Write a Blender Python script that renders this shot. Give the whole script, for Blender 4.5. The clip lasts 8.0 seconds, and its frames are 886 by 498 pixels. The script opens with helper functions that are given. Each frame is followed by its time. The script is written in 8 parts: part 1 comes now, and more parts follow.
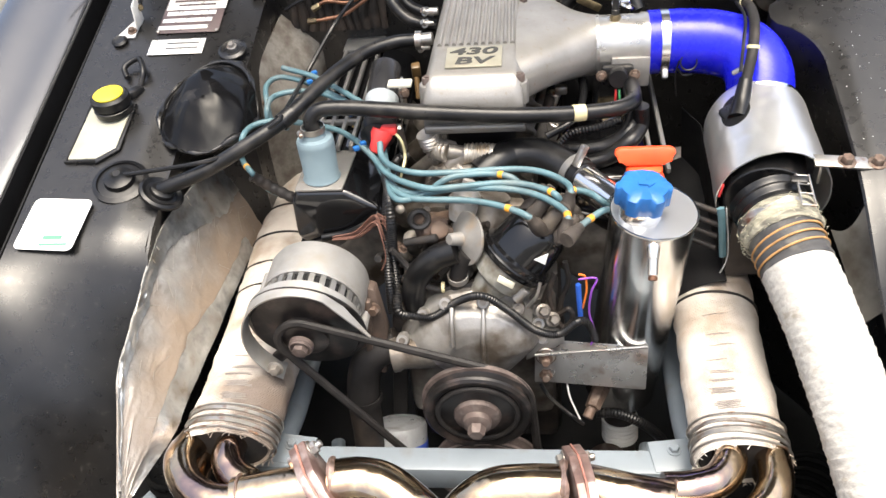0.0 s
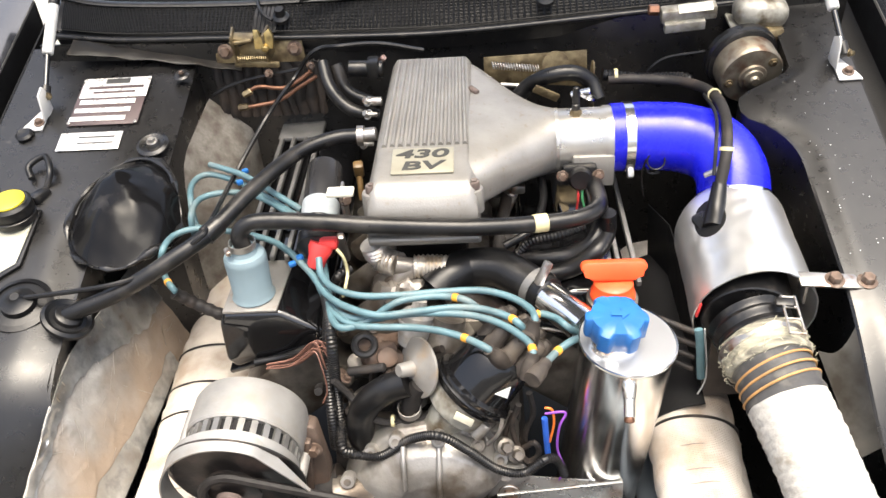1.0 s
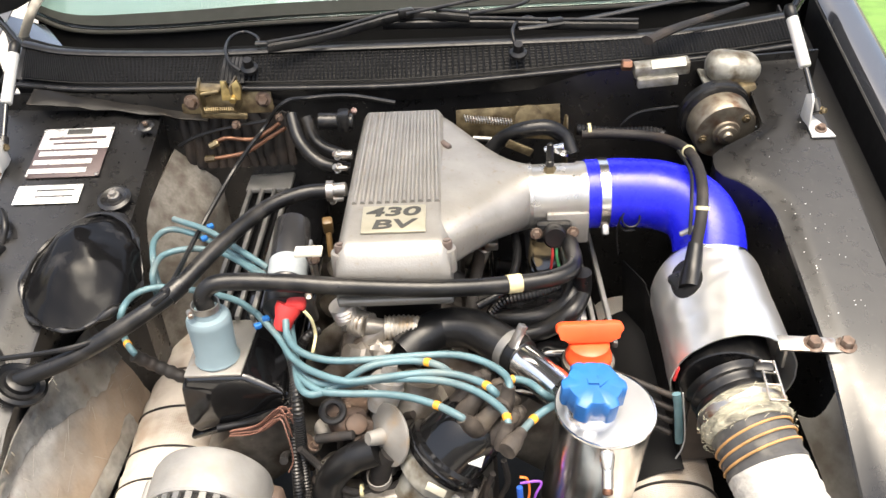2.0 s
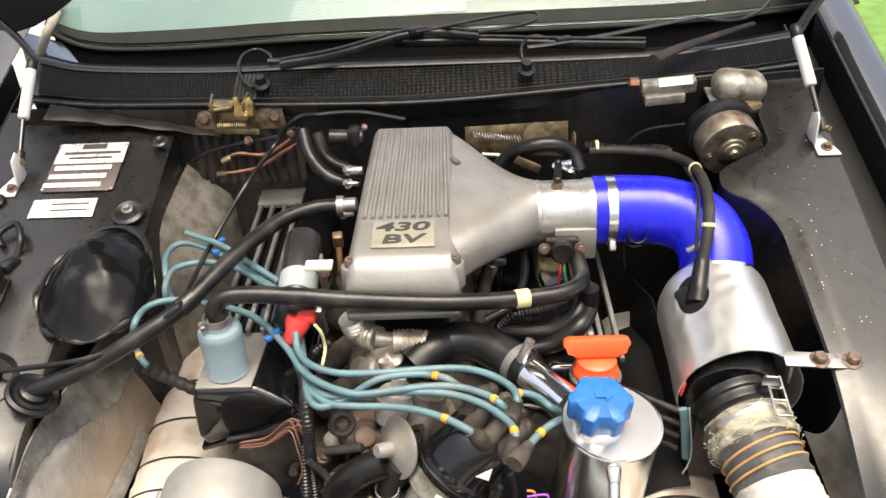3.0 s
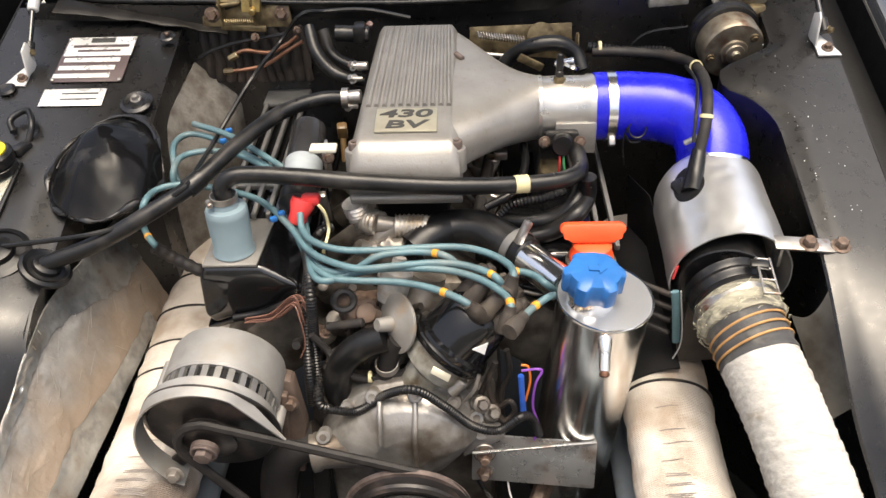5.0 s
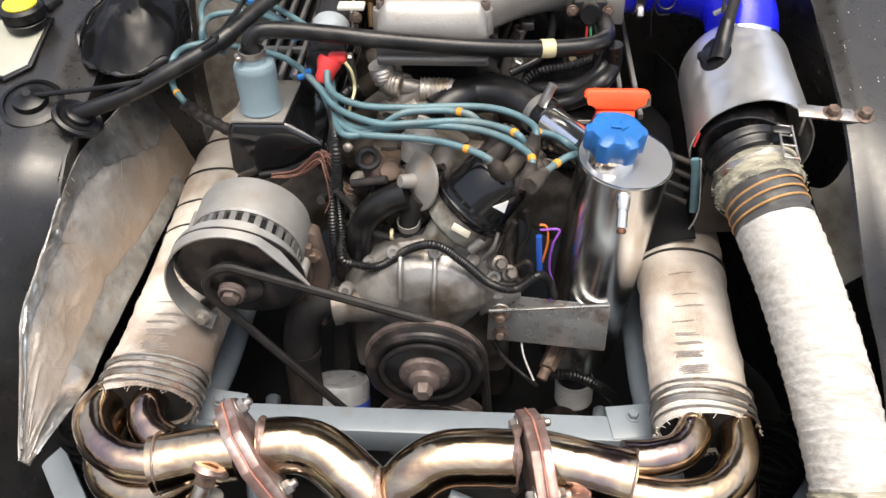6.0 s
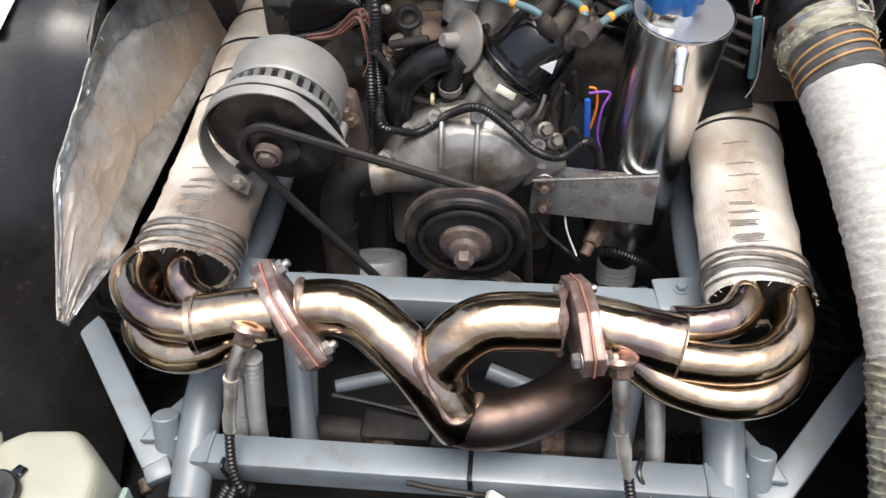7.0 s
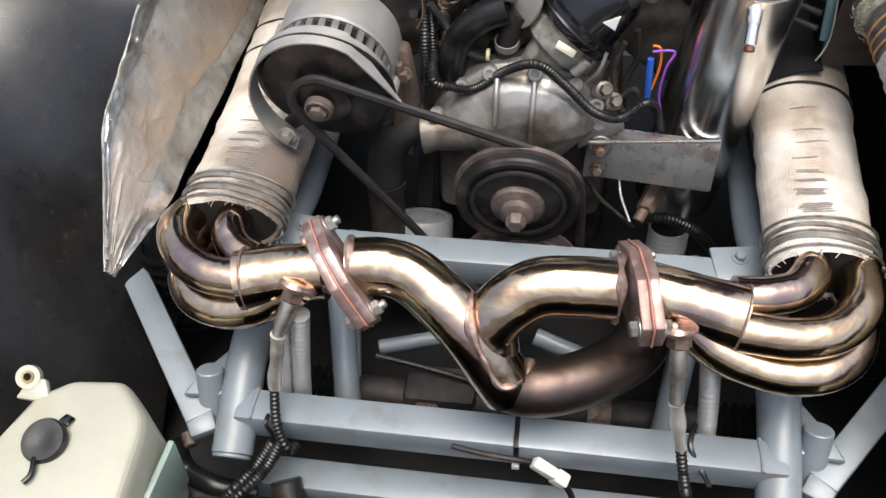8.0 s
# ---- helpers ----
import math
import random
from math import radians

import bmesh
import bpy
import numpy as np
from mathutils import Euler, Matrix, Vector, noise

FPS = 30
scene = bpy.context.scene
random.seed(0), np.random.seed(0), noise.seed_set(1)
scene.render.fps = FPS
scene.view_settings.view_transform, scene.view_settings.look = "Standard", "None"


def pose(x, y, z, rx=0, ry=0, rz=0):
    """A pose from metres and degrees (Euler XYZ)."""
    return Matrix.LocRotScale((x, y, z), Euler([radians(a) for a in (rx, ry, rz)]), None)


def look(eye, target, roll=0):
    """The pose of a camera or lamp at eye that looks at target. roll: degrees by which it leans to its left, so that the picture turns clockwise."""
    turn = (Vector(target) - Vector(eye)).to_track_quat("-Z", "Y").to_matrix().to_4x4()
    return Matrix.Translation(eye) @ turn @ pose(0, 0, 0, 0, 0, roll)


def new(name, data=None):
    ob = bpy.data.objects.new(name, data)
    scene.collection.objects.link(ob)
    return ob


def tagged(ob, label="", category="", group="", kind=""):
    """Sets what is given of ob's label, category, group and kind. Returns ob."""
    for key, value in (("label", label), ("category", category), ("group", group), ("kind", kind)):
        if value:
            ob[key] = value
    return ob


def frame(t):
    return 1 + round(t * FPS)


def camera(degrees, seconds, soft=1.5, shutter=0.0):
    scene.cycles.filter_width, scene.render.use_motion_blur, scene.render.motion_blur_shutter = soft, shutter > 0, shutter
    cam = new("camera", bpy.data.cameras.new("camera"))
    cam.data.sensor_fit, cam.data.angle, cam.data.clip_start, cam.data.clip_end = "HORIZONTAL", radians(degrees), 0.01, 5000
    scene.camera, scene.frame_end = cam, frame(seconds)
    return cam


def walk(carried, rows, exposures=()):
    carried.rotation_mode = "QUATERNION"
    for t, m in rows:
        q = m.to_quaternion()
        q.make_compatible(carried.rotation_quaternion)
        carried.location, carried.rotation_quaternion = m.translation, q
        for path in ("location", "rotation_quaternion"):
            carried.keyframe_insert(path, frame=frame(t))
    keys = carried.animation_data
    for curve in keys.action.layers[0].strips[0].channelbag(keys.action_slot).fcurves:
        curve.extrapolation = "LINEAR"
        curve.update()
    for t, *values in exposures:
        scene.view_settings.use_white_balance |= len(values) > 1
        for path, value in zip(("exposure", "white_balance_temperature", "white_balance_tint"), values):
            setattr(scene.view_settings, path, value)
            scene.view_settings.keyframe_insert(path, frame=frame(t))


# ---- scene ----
cam = camera(56.3, 8.0)
METRES, EYE, TILT, LEAN, TURN, ASIDE = 0.58, 1.35, -38.0, 5.0, 5.0, 0.105
ROWS = [
    (0.0, 0.0, 0.0, 0.0, -0.0, 0.0, -0.0),
    (0.5, 0.0024, 0.0914, 0.1583, -0.76, 0.75, 0.42),
    (1.0, 0.004, 0.2233, 0.2232, -3.52, 1.99, 1.14),
    (1.5, 0.0104, 0.2824, 0.28, -5.58, 3.35, 1.34),
    (3.0, 0.0034, 0.2515, 0.28, -4.99, 5.44, 0.87),
    (3.5, 0.0098, 0.2467, 0.2675, -4.69, 5.84, 0.85),
    (4.0, 0.01, 0.2403, 0.2451, -4.52, 5.41, 0.64),
    (5.5, 0.0052, 0.1974, 0.0435, -4.55, -0.08, -1.02),
    (6.0, -0.0011, 0.1788, -0.0273, -3.5, -2.98, -2.13),
    (6.5, -0.0077, 0.1896, -0.1267, -2.14, -6.04, -3.06),
    (7.0, -0.024, 0.2342, -0.1522, -1.52, -8.56, -2.53),
    (7.5, -0.0699, 0.2666, -0.1687, -0.27, -10.5, -3.08),
    (8.0, -0.0716, 0.2769, -0.1668, 0.65, -11.23, -3.85),
]
walk(cam, [(t, pose(ASIDE, 0, EYE, TILT, LEAN, TURN) @ pose(METRES * x, METRES * y, METRES * z, 90 + pitch, roll, yaw)) for t, x, y, z, yaw, pitch, roll in ROWS],
     [(0.0, 1.79, 6540, 5), (1.5, 1.98, 6730, 5), (3.5, 1.47, 7000, 5), (5.5, 1.36, 6720, 6), (7.0, 1.17, 6140, 5), (8.0, 1.15, 6160, 5)])

# daylight: bright hazy sky, soft sun almost overhead
world = bpy.data.worlds.new("sky")
scene.world = world
world.use_nodes = True
wn = world.node_tree.nodes
sky = wn.new("ShaderNodeTexSky")
sky.sky_type, sky.sun_disc = "NISHITA", False
sky.sun_elevation, sky.sun_rotation = radians(80), radians(150)
sky.dust_density, sky.air_density, sky.ozone_density = 8.0, 0.7, 0.2
wn["Background"].inputs["Strength"].default_value = 0.15
world.node_tree.links.new(sky.outputs[0], wn["Background"].inputs["Color"])
sun = new("sun", bpy.data.lights.new("sun", "SUN"))
sun.data.energy, sun.data.angle, sun.data.color = 0.85, radians(55), (1.0, 0.96, 0.9)
sun.matrix_world = look((0.35, 0.20, 4.44), (0, 0.8, 0.5))

# ---- materials ----
def material(name, base, rough=0.5, metal=0.0, var=0.25, scale=14.0, dirt=None, dirt_amount=0.5, dirt_scale=6.0,
             grain=0.15, grain_scale=260.0, coat=0.0, rough_var=0.05, spec=0.5, stretch=(1, 1, 1)):
    m = bpy.data.materials.new(name)
    m.use_nodes = True
    n, l = m.node_tree.nodes, m.node_tree.links
    b = n["Principled BSDF"]
    tc, mp = n.new("ShaderNodeTexCoord"), n.new("ShaderNodeMapping")
    mp.inputs["Scale"].default_value = stretch
    l.new(tc.outputs["Object"], mp.inputs[0])

    def noise_tex(s, detail=6.0):
        t = n.new("ShaderNodeTexNoise")
        t.inputs["Scale"].default_value, t.inputs["Detail"].default_value = s, detail
        l.new(mp.outputs[0], t.inputs["Vector"])
        return t

    def ramp(src, lo, hi, a, c):
        r = n.new("ShaderNodeValToRGB")
        r.color_ramp.elements[0].position, r.color_ramp.elements[1].position = lo, hi
        r.color_ramp.elements[0].color, r.color_ramp.elements[1].color = (*a, 1), (*c, 1)
        l.new(src, r.inputs[0])
        return r.outputs[0]

    t1 = noise_tex(scale)
    col = ramp(t1.outputs[0], 0.3, 0.7, [c * (1 - var) for c in base], [min(1, c * (1 + var)) for c in base])
    if dirt:
        t2 = noise_tex(dirt_scale, 9.0)
        mask = ramp(t2.outputs[0], 0.62 - 0.3 * dirt_amount, 0.78 - 0.2 * dirt_amount, (0, 0, 0), (1, 1, 1))
        mix = n.new("ShaderNodeMix")
        mix.data_type = "RGBA"
        mix.inputs[7].default_value = (*dirt, 1)
        l.new(mask, mix.inputs[0])
        l.new(col, mix.inputs[6])
        col = mix.outputs[2]
    l.new(col, b.inputs["Base Color"])
    t3 = noise_tex(scale * 2.3, 8.0)
    rr = n.new("ShaderNodeMapRange")
    rr.inputs[1].default_value, rr.inputs[2].default_value = 0.3, 0.7
    rr.inputs[3].default_value, rr.inputs[4].default_value = max(0.02, rough - rough_var), min(1, rough + rough_var)
    l.new(t3.outputs[0], rr.inputs[0])
    l.new(rr.outputs[0], b.inputs["Roughness"])
    b.inputs["Metallic"].default_value = metal
    b.inputs["Coat Weight"].default_value = coat
    b.inputs["Coat Roughness"].default_value = 0.05
    b.inputs["Specular IOR Level"].default_value = spec
    if grain:
        t4 = noise_tex(grain_scale, 4.0)
        bp = n.new("ShaderNodeBump")
        bp.inputs["Strength"].default_value, bp.inputs["Distance"].default_value = grain, 0.001
        l.new(t4.outputs[0], bp.inputs["Height"])
        l.new(bp.outputs[0], b.inputs["Normal"])
    return m


M = {}
M["bounceground"] = material("pale_bounce_ground", (0.27, 0.262, 0.245), 0.9, scale=3, grain=0.8, grain_scale=120)
M["unseenwall"] = material("pale_unseen_wall", (0.50, 0.48, 0.44), 0.9, scale=2, var=0.3, grain=0.6, grain_scale=60)
M["grass"] = material("grass", (0.08, 0.16, 0.03), 0.9, scale=9, grain=0.8)
M["paint"] = material("black_car_paint", (0.012, 0.013, 0.016), 0.16, coat=1.0, spec=1.0, var=0.1, grain=0.02, dirt=(0.03, 0.03, 0.03), dirt_amount=0.05, dirt_scale=12)
M["inner"] = material("satin_black_panel", (0.0080, 0.0077, 0.0077), 0.30, var=0.3, scale=30, dirt=(0.03, 0.028, 0.026), dirt_amount=0.0, dirt_scale=90, grain=0.05, grain_scale=110, spec=0.55, rough_var=0.05)
M["ledge"] = material("dirty_brown_black_panel", (0.007, 0.0062, 0.0055), 0.48, var=0.4, scale=20, spec=0.3, dirt=(0.045, 0.037, 0.03), dirt_amount=0.2, dirt_scale=24, grain=0.3, grain_scale=90)
M["black"] = material("matt_black", (0.005, 0.005, 0.0055), 0.55, var=0.3, grain=0.2, spec=0.25)
M["plastic"] = material("black_plastic", (0.007, 0.007, 0.0075), 0.32, var=0.25, scale=30, spec=0.4, dirt=(0.03, 0.027, 0.024), dirt_amount=0.2, dirt_scale=60)
M["gloss"] = material("gloss_black_enamel", (0.004, 0.004, 0.0045), 0.1, var=0.2, coat=0.6, grain=0.03, grain_scale=60)
M["bulge"] = material("lumpy_gloss_black", (0.005, 0.005, 0.0055), 0.15, var=0.3, scale=12, dirt=(0.03, 0.028, 0.026), dirt_amount=0.10, dirt_scale=24, grain=0.5, grain_scale=45, spec=0.14)
M["satin"] = material("satin_machined_alloy", (0.48, 0.465, 0.44), 0.30, 0.8, var=0.08, scale=20, grain=0.1)
M["pumpcast"] = material("oily_pump_casting", (0.28, 0.27, 0.255), 0.38, 0.6, var=0.3, scale=22, dirt=(0.12, 0.10, 0.08), dirt_amount=0.5, dirt_scale=24, grain=0.4, grain_scale=240)
M["bootrubber"] = material("brown_dusty_boot", (0.045, 0.038, 0.033), 0.6, var=0.4, scale=40, spec=0.3, dirt=(0.09, 0.075, 0.06), dirt_amount=0.4, dirt_scale=40)
M["finmetal"] = material("dull_fin_metal", (0.19, 0.188, 0.182), 0.45, 0.6, var=0.2, scale=30)
M["steel"] = material("grey_steel_plate", (0.46, 0.46, 0.45), 0.30, 0.8, var=0.12, scale=24, dirt=(0.20, 0.13, 0.09), dirt_amount=0.15, dirt_scale=22, grain=0.12, grain_scale=60, rough_var=0.08)
M["rubber"] = material("black_rubber", (0.006, 0.006, 0.0065), 0.32, var=0.3, scale=25, spec=0.36, dirt=(0.03, 0.028, 0.026), dirt_amount=0.3, dirt_scale=22, grain=0.2)
M["dusty"] = material("dusty_rubber", (0.017, 0.0155, 0.015), 0.6, var=0.4, scale=25, spec=0.3, dirt=(0.055, 0.042, 0.034), dirt_amount=0.4, dirt_scale=16, grain=0.3)
M["cast"] = material("cast_aluminium", (0.26, 0.25, 0.234), 0.38, 0.5, var=0.13, scale=24, dirt=(0.22, 0.18, 0.15), dirt_amount=0.05, dirt_scale=110, grain=0.25, grain_scale=320)
M["cast_dirty"] = material("dirty_cast_aluminium", (0.20, 0.183, 0.162), 0.42, 0.55, var=0.45, scale=30, dirt=(0.065, 0.05, 0.037), dirt_amount=0.55, dirt_scale=18, grain=0.4, grain_scale=220)
M["bright"] = material("polished_aluminium", (0.80, 0.80, 0.80), 0.16, 1.0, var=0.06, scale=12, grain=0.04, grain_scale=60, rough_var=0.06)
M["alusheet"] = material("thin_aluminium_sheet", (0.82, 0.82, 0.81), 0.33, 0.90, var=0.04, scale=30, grain=0, rough_var=0.05)
M["zinc"] = material("zinc_plated_steel", (0.42, 0.405, 0.38), 0.35, 0.9, var=0.2, scale=40, dirt=(0.25, 0.13, 0.07), dirt_amount=0.3, dirt_scale=60)
M["rust"] = material("rusty_bolt", (0.105, 0.070, 0.052), 0.6, 0.4, var=0.4, scale=80, dirt=(0.18, 0.145, 0.12), dirt_amount=0.4, dirt_scale=90, grain=0.4)
M["passivated"] = material("yellow_passivated_steel", (0.22, 0.175, 0.10), 0.42, 0.8, var=0.5, scale=40, dirt=(0.09, 0.065, 0.04), dirt_amount=0.55, dirt_scale=50)
M["brass"] = material("brass_plating", (0.36, 0.27, 0.11), 0.34, 0.85, var=0.35, scale=50, dirt=(0.12, 0.085, 0.04), dirt_amount=0.4, dirt_scale=60)
M["copper"] = material("copper_pipe", (0.24, 0.125, 0.08), 0.4, 0.85, var=0.3, scale=50)
M["flange"] = material("oxidised_flange_steel", (0.21, 0.138, 0.122), 0.45, 0.6, var=0.35, scale=40, dirt=(0.42, 0.36, 0.34), dirt_amount=0.45, dirt_scale=30, grain=0.2)
M["gasket"] = material("orange_gasket_sealant", (0.30, 0.13, 0.10), 0.5, var=0.3, scale=60)
M["bracketcast"] = material("rusty_cast_iron", (0.085, 0.062, 0.050), 0.6, 0.3, var=0.4, scale=30, dirt=(0.13, 0.085, 0.06), dirt_amount=0.5, dirt_scale=26, grain=0.5, grain_scale=120)
M["pulley"] = material("worn_pulley_steel", (0.020, 0.018, 0.0175), 0.34, 0.4, var=0.4, scale=30, dirt=(0.075, 0.055, 0.048), dirt_amount=0.3, dirt_scale=30)
M["hub"] = material("rusty_brown_hub", (0.10, 0.076, 0.068), 0.6, 0.35, var=0.3, scale=60, dirt=(0.15, 0.125, 0.112), dirt_amount=0.3, dirt_scale=70)
M["belt"] = material("belt_rubber", (0.014, 0.0125, 0.012), 0.6, var=0.4, scale=60, spec=0.3)
M["chassis"] = material("grey_chassis_paint", (0.152, 0.176, 0.198), 0.34, var=0.1, scale=10, dirt=(0.13, 0.135, 0.14), dirt_amount=0.25, dirt_scale=24, grain=0.12, grain_scale=90)
M["greycan"] = material("blue_grey_plastic", (0.165, 0.225, 0.255), 0.4, var=0.08, scale=20)
M["lead"] = material("blue_silicone_lead", (0.072, 0.138, 0.160), 0.48, var=0.25, scale=30, dirt=(0.11, 0.15, 0.155), dirt_amount=0.4, dirt_scale=14)
M["yellow"] = material("yellow_tape", (0.60, 0.27, 0.025), 0.5, var=0.15, scale=60)
M["cream"] = material("cream_tape", (0.50, 0.45, 0.26), 0.55, var=0.15, scale=60)
M["blue"] = material("blue_silicone_hose", (0.010, 0.012, 0.52), 0.27, var=0.2, scale=26, grain=0.12, grain_scale=110, spec=0.4)
M["cap_blue"] = material("blue_plastic_cap", (0.015, 0.11, 0.34), 0.4, var=0.12, scale=40)
M["orange"] = material("orange_red_plastic", (0.85, 0.09, 0.025), 0.4, var=0.12, scale=40)
M["red"] = material("red_rubber_boot", (0.62, 0.045, 0.045), 0.4, var=0.15, scale=40)
M["white"] = material("white_sticker", (0.82, 0.83, 0.82), 0.5, var=0.05)
M["paper"] = material("bluish_paper", (0.27, 0.30, 0.32), 0.6, var=0.12, scale=60)
M["amber"] = material("amber_plastic", (0.10, 0.06, 0.022), 0.35, var=0.2, scale=50)
M["green"] = material("green_print", (0.10, 0.45, 0.18), 0.5)
M["silverplate"] = material("silver_identification_plate", (0.78, 0.77, 0.74), 0.3, 0.5, var=0.1, scale=30)
M["maroon"] = material("maroon_print", (0.07, 0.05, 0.05), 0.4, var=0.2)
M["badge"] = material("pale_badge_face", (0.30, 0.285, 0.225), 0.4, 0.4, var=0.1, scale=40)
M["ink"] = material("dark_print", (0.03, 0.03, 0.028), 0.5, grain=0)
M["tank"] = material("translucent_white_plastic", (0.30, 0.298, 0.245), 0.38, var=0.1, scale=12, dirt=(0.27, 0.25, 0.18), dirt_amount=0.3, dirt_scale=12)
M["fluid"] = material("tinted_fluid_plastic", (0.19, 0.25, 0.22), 0.35, var=0.15, scale=14)
M["capyellow"] = material("yellow_cap", (0.66, 0.54, 0.03), 0.45, var=0.08)
M["frosted"] = material("dusty_frosted_plastic", (0.24, 0.235, 0.225), 0.45, var=0.2, scale=40, dirt=(0.18, 0.15, 0.12), dirt_amount=0.35, dirt_scale=50)
M["pale"] = material("pale_dusty_plating", (0.20, 0.192, 0.18), 0.6, 0.3, var=0.15, scale=30, dirt=(0.21, 0.165, 0.12), dirt_amount=0.4, dirt_scale=40)
M["strut"] = material("pale_grey_strut_tube", (0.48, 0.48, 0.47), 0.35, var=0.06, scale=30)
M["alt"] = material("alternator_casting", (0.29, 0.285, 0.275), 0.5, 0.5, var=0.12, scale=30, dirt=(0.27, 0.25, 0.22), dirt_amount=0.4, dirt_scale=24, grain=0.25)
M["insul"] = material("grey_insulation_board", (0.165, 0.155, 0.138), 0.6, var=0.15, scale=200, dirt=(0.08, 0.067, 0.055), dirt_amount=0.6, dirt_scale=30, grain=0.6, grain_scale=150)
M["brownwire"] = material("brown_wire", (0.13, 0.062, 0.045), 0.5)
M["filter"] = material("worn_filter_paint", (0.36, 0.37, 0.38), 0.32, 0.3, var=0.15, scale=30, dirt=(0.20, 0.19, 0.18), dirt_amount=0.35, dirt_scale=30)
M["filterblue"] = material("blue_filter_print", (0.05, 0.10, 0.50), 0.35)
M["purple"] = material("purple_wire", (0.22, 0.06, 0.40), 0.45)
M["orangewire"] = material("orange_wire", (0.80, 0.20, 0.03), 0.45)
M["bluewire"] = material("blue_wire", (0.03, 0.12, 0.55), 0.45)
M["screen_trim"] = material("grey_beige_trim", (0.030, 0.030, 0.027), 0.7, var=0.2, scale=20, spec=0.1)
M["bandtrim"] = material("olive_grey_band", (0.020, 0.0215, 0.019), 0.7, var=0.15, scale=20, spec=0.1)
M["dashtop"] = material("dull_grey_green_dash", (0.028, 0.044, 0.042), 0.6, var=0.15, scale=12)
M["skysheen"] = material("painted_sky_sheen", (0.12, 0.165, 0.16), 0.8, var=0.06)
M["plug"] = material("cream_connector", (0.55, 0.53, 0.45), 0.45, var=0.08)
M["servo"] = material("dull_plated_motor", (0.21, 0.185, 0.145), 0.42, 0.7, var=0.35, scale=40, dirt=(0.11, 0.068, 0.045), dirt_amount=0.5, dirt_scale=48, grain=0.4, grain_scale=160)


def weave(name, base, dark, scorch):
    """Woven heat wrap: crossing threads in relief, with scorched and dirty patches."""
    m = material(name, base, 0.85, var=0.1, scale=18, dirt=dark, dirt_amount=0.55, dirt_scale=16, grain=0)
    n, l = m.node_tree.nodes, m.node_tree.links
    tc = n["Texture Coordinate"]
    add = n.new("ShaderNodeMath")
    add.operation = "ADD"
    for i, direction in enumerate(("X", "Y")):
        w = n.new("ShaderNodeTexWave")
        w.bands_direction = direction
        w.inputs["Scale"].default_value, w.inputs["Distortion"].default_value, w.inputs["Detail Scale"].default_value = (95, 120)[i], 1.6, 3
        l.new(tc.outputs["Object"], w.inputs["Vector"])
        weight = n.new("ShaderNodeMath")
        weight.operation, weight.inputs[1].default_value = "MULTIPLY", (0.35, 1.0)[i]
        l.new(w.outputs["Fac"], weight.inputs[0])
        l.new(weight.outputs[0], add.inputs[i])
    bp = n.new("ShaderNodeBump")
    bp.inputs["Strength"].default_value, bp.inputs["Distance"].default_value = 0.55, 0.0012
    l.new(add.outputs[0], bp.inputs["Height"])
    l.new(bp.outputs[0], n["Principled BSDF"].inputs["Normal"])
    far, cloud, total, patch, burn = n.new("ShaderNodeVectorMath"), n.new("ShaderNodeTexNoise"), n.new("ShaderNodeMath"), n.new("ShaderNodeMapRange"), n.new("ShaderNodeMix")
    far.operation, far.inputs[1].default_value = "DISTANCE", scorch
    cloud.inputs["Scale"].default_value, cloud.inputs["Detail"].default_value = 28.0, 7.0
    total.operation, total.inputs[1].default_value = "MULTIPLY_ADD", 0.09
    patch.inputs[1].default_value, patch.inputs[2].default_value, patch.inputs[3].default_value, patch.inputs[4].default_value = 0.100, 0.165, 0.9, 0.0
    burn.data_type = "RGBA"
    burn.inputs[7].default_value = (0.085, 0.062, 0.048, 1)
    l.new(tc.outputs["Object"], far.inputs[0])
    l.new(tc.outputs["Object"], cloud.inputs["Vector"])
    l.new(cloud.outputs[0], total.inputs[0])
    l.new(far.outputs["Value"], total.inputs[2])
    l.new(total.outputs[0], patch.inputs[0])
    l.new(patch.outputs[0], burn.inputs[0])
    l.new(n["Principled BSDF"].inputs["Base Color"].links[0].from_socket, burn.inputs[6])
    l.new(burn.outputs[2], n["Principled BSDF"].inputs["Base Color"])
    return m


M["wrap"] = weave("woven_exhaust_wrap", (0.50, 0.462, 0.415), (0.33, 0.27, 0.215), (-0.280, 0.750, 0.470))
M["ductwrap"] = material("white_glass_tape", (0.41, 0.40, 0.375), 0.85, var=0.2, scale=60, dirt=(0.28, 0.255, 0.21), dirt_amount=0.2, dirt_scale=22, grain=1.0, grain_scale=150, stretch=(0.5, 2.5, 2.5))
M["ductfray"] = material("frayed_glass_tape", (0.30, 0.285, 0.22), 0.85, var=0.3, scale=40, dirt=(0.09, 0.085, 0.07), dirt_amount=0.5, dirt_scale=18, grain=1.0, grain_scale=160, stretch=(0.4, 5, 5))
M["fibre"] = material("glass_threads", (0.42, 0.40, 0.30), 0.8, var=0.2, scale=90, grain=0)
M["ductblack"] = material("grey_black_duct_fabric", (0.045, 0.045, 0.047), 0.7, var=0.3, scale=40, dirt=(0.12, 0.115, 0.10), dirt_amount=0.35, dirt_scale=30)
M["scuff"] = material("grey_scuff", (0.20, 0.18, 0.165), 0.9, var=0.12, scale=60, grain=0.3, grain_scale=300)
M["dullsheet"] = material("dull_grey_sheet_metal", (0.20, 0.195, 0.18), 0.42, 0.5, var=0.25, scale=14, dirt=(0.11, 0.10, 0.085), dirt_amount=0.35, dirt_scale=20)
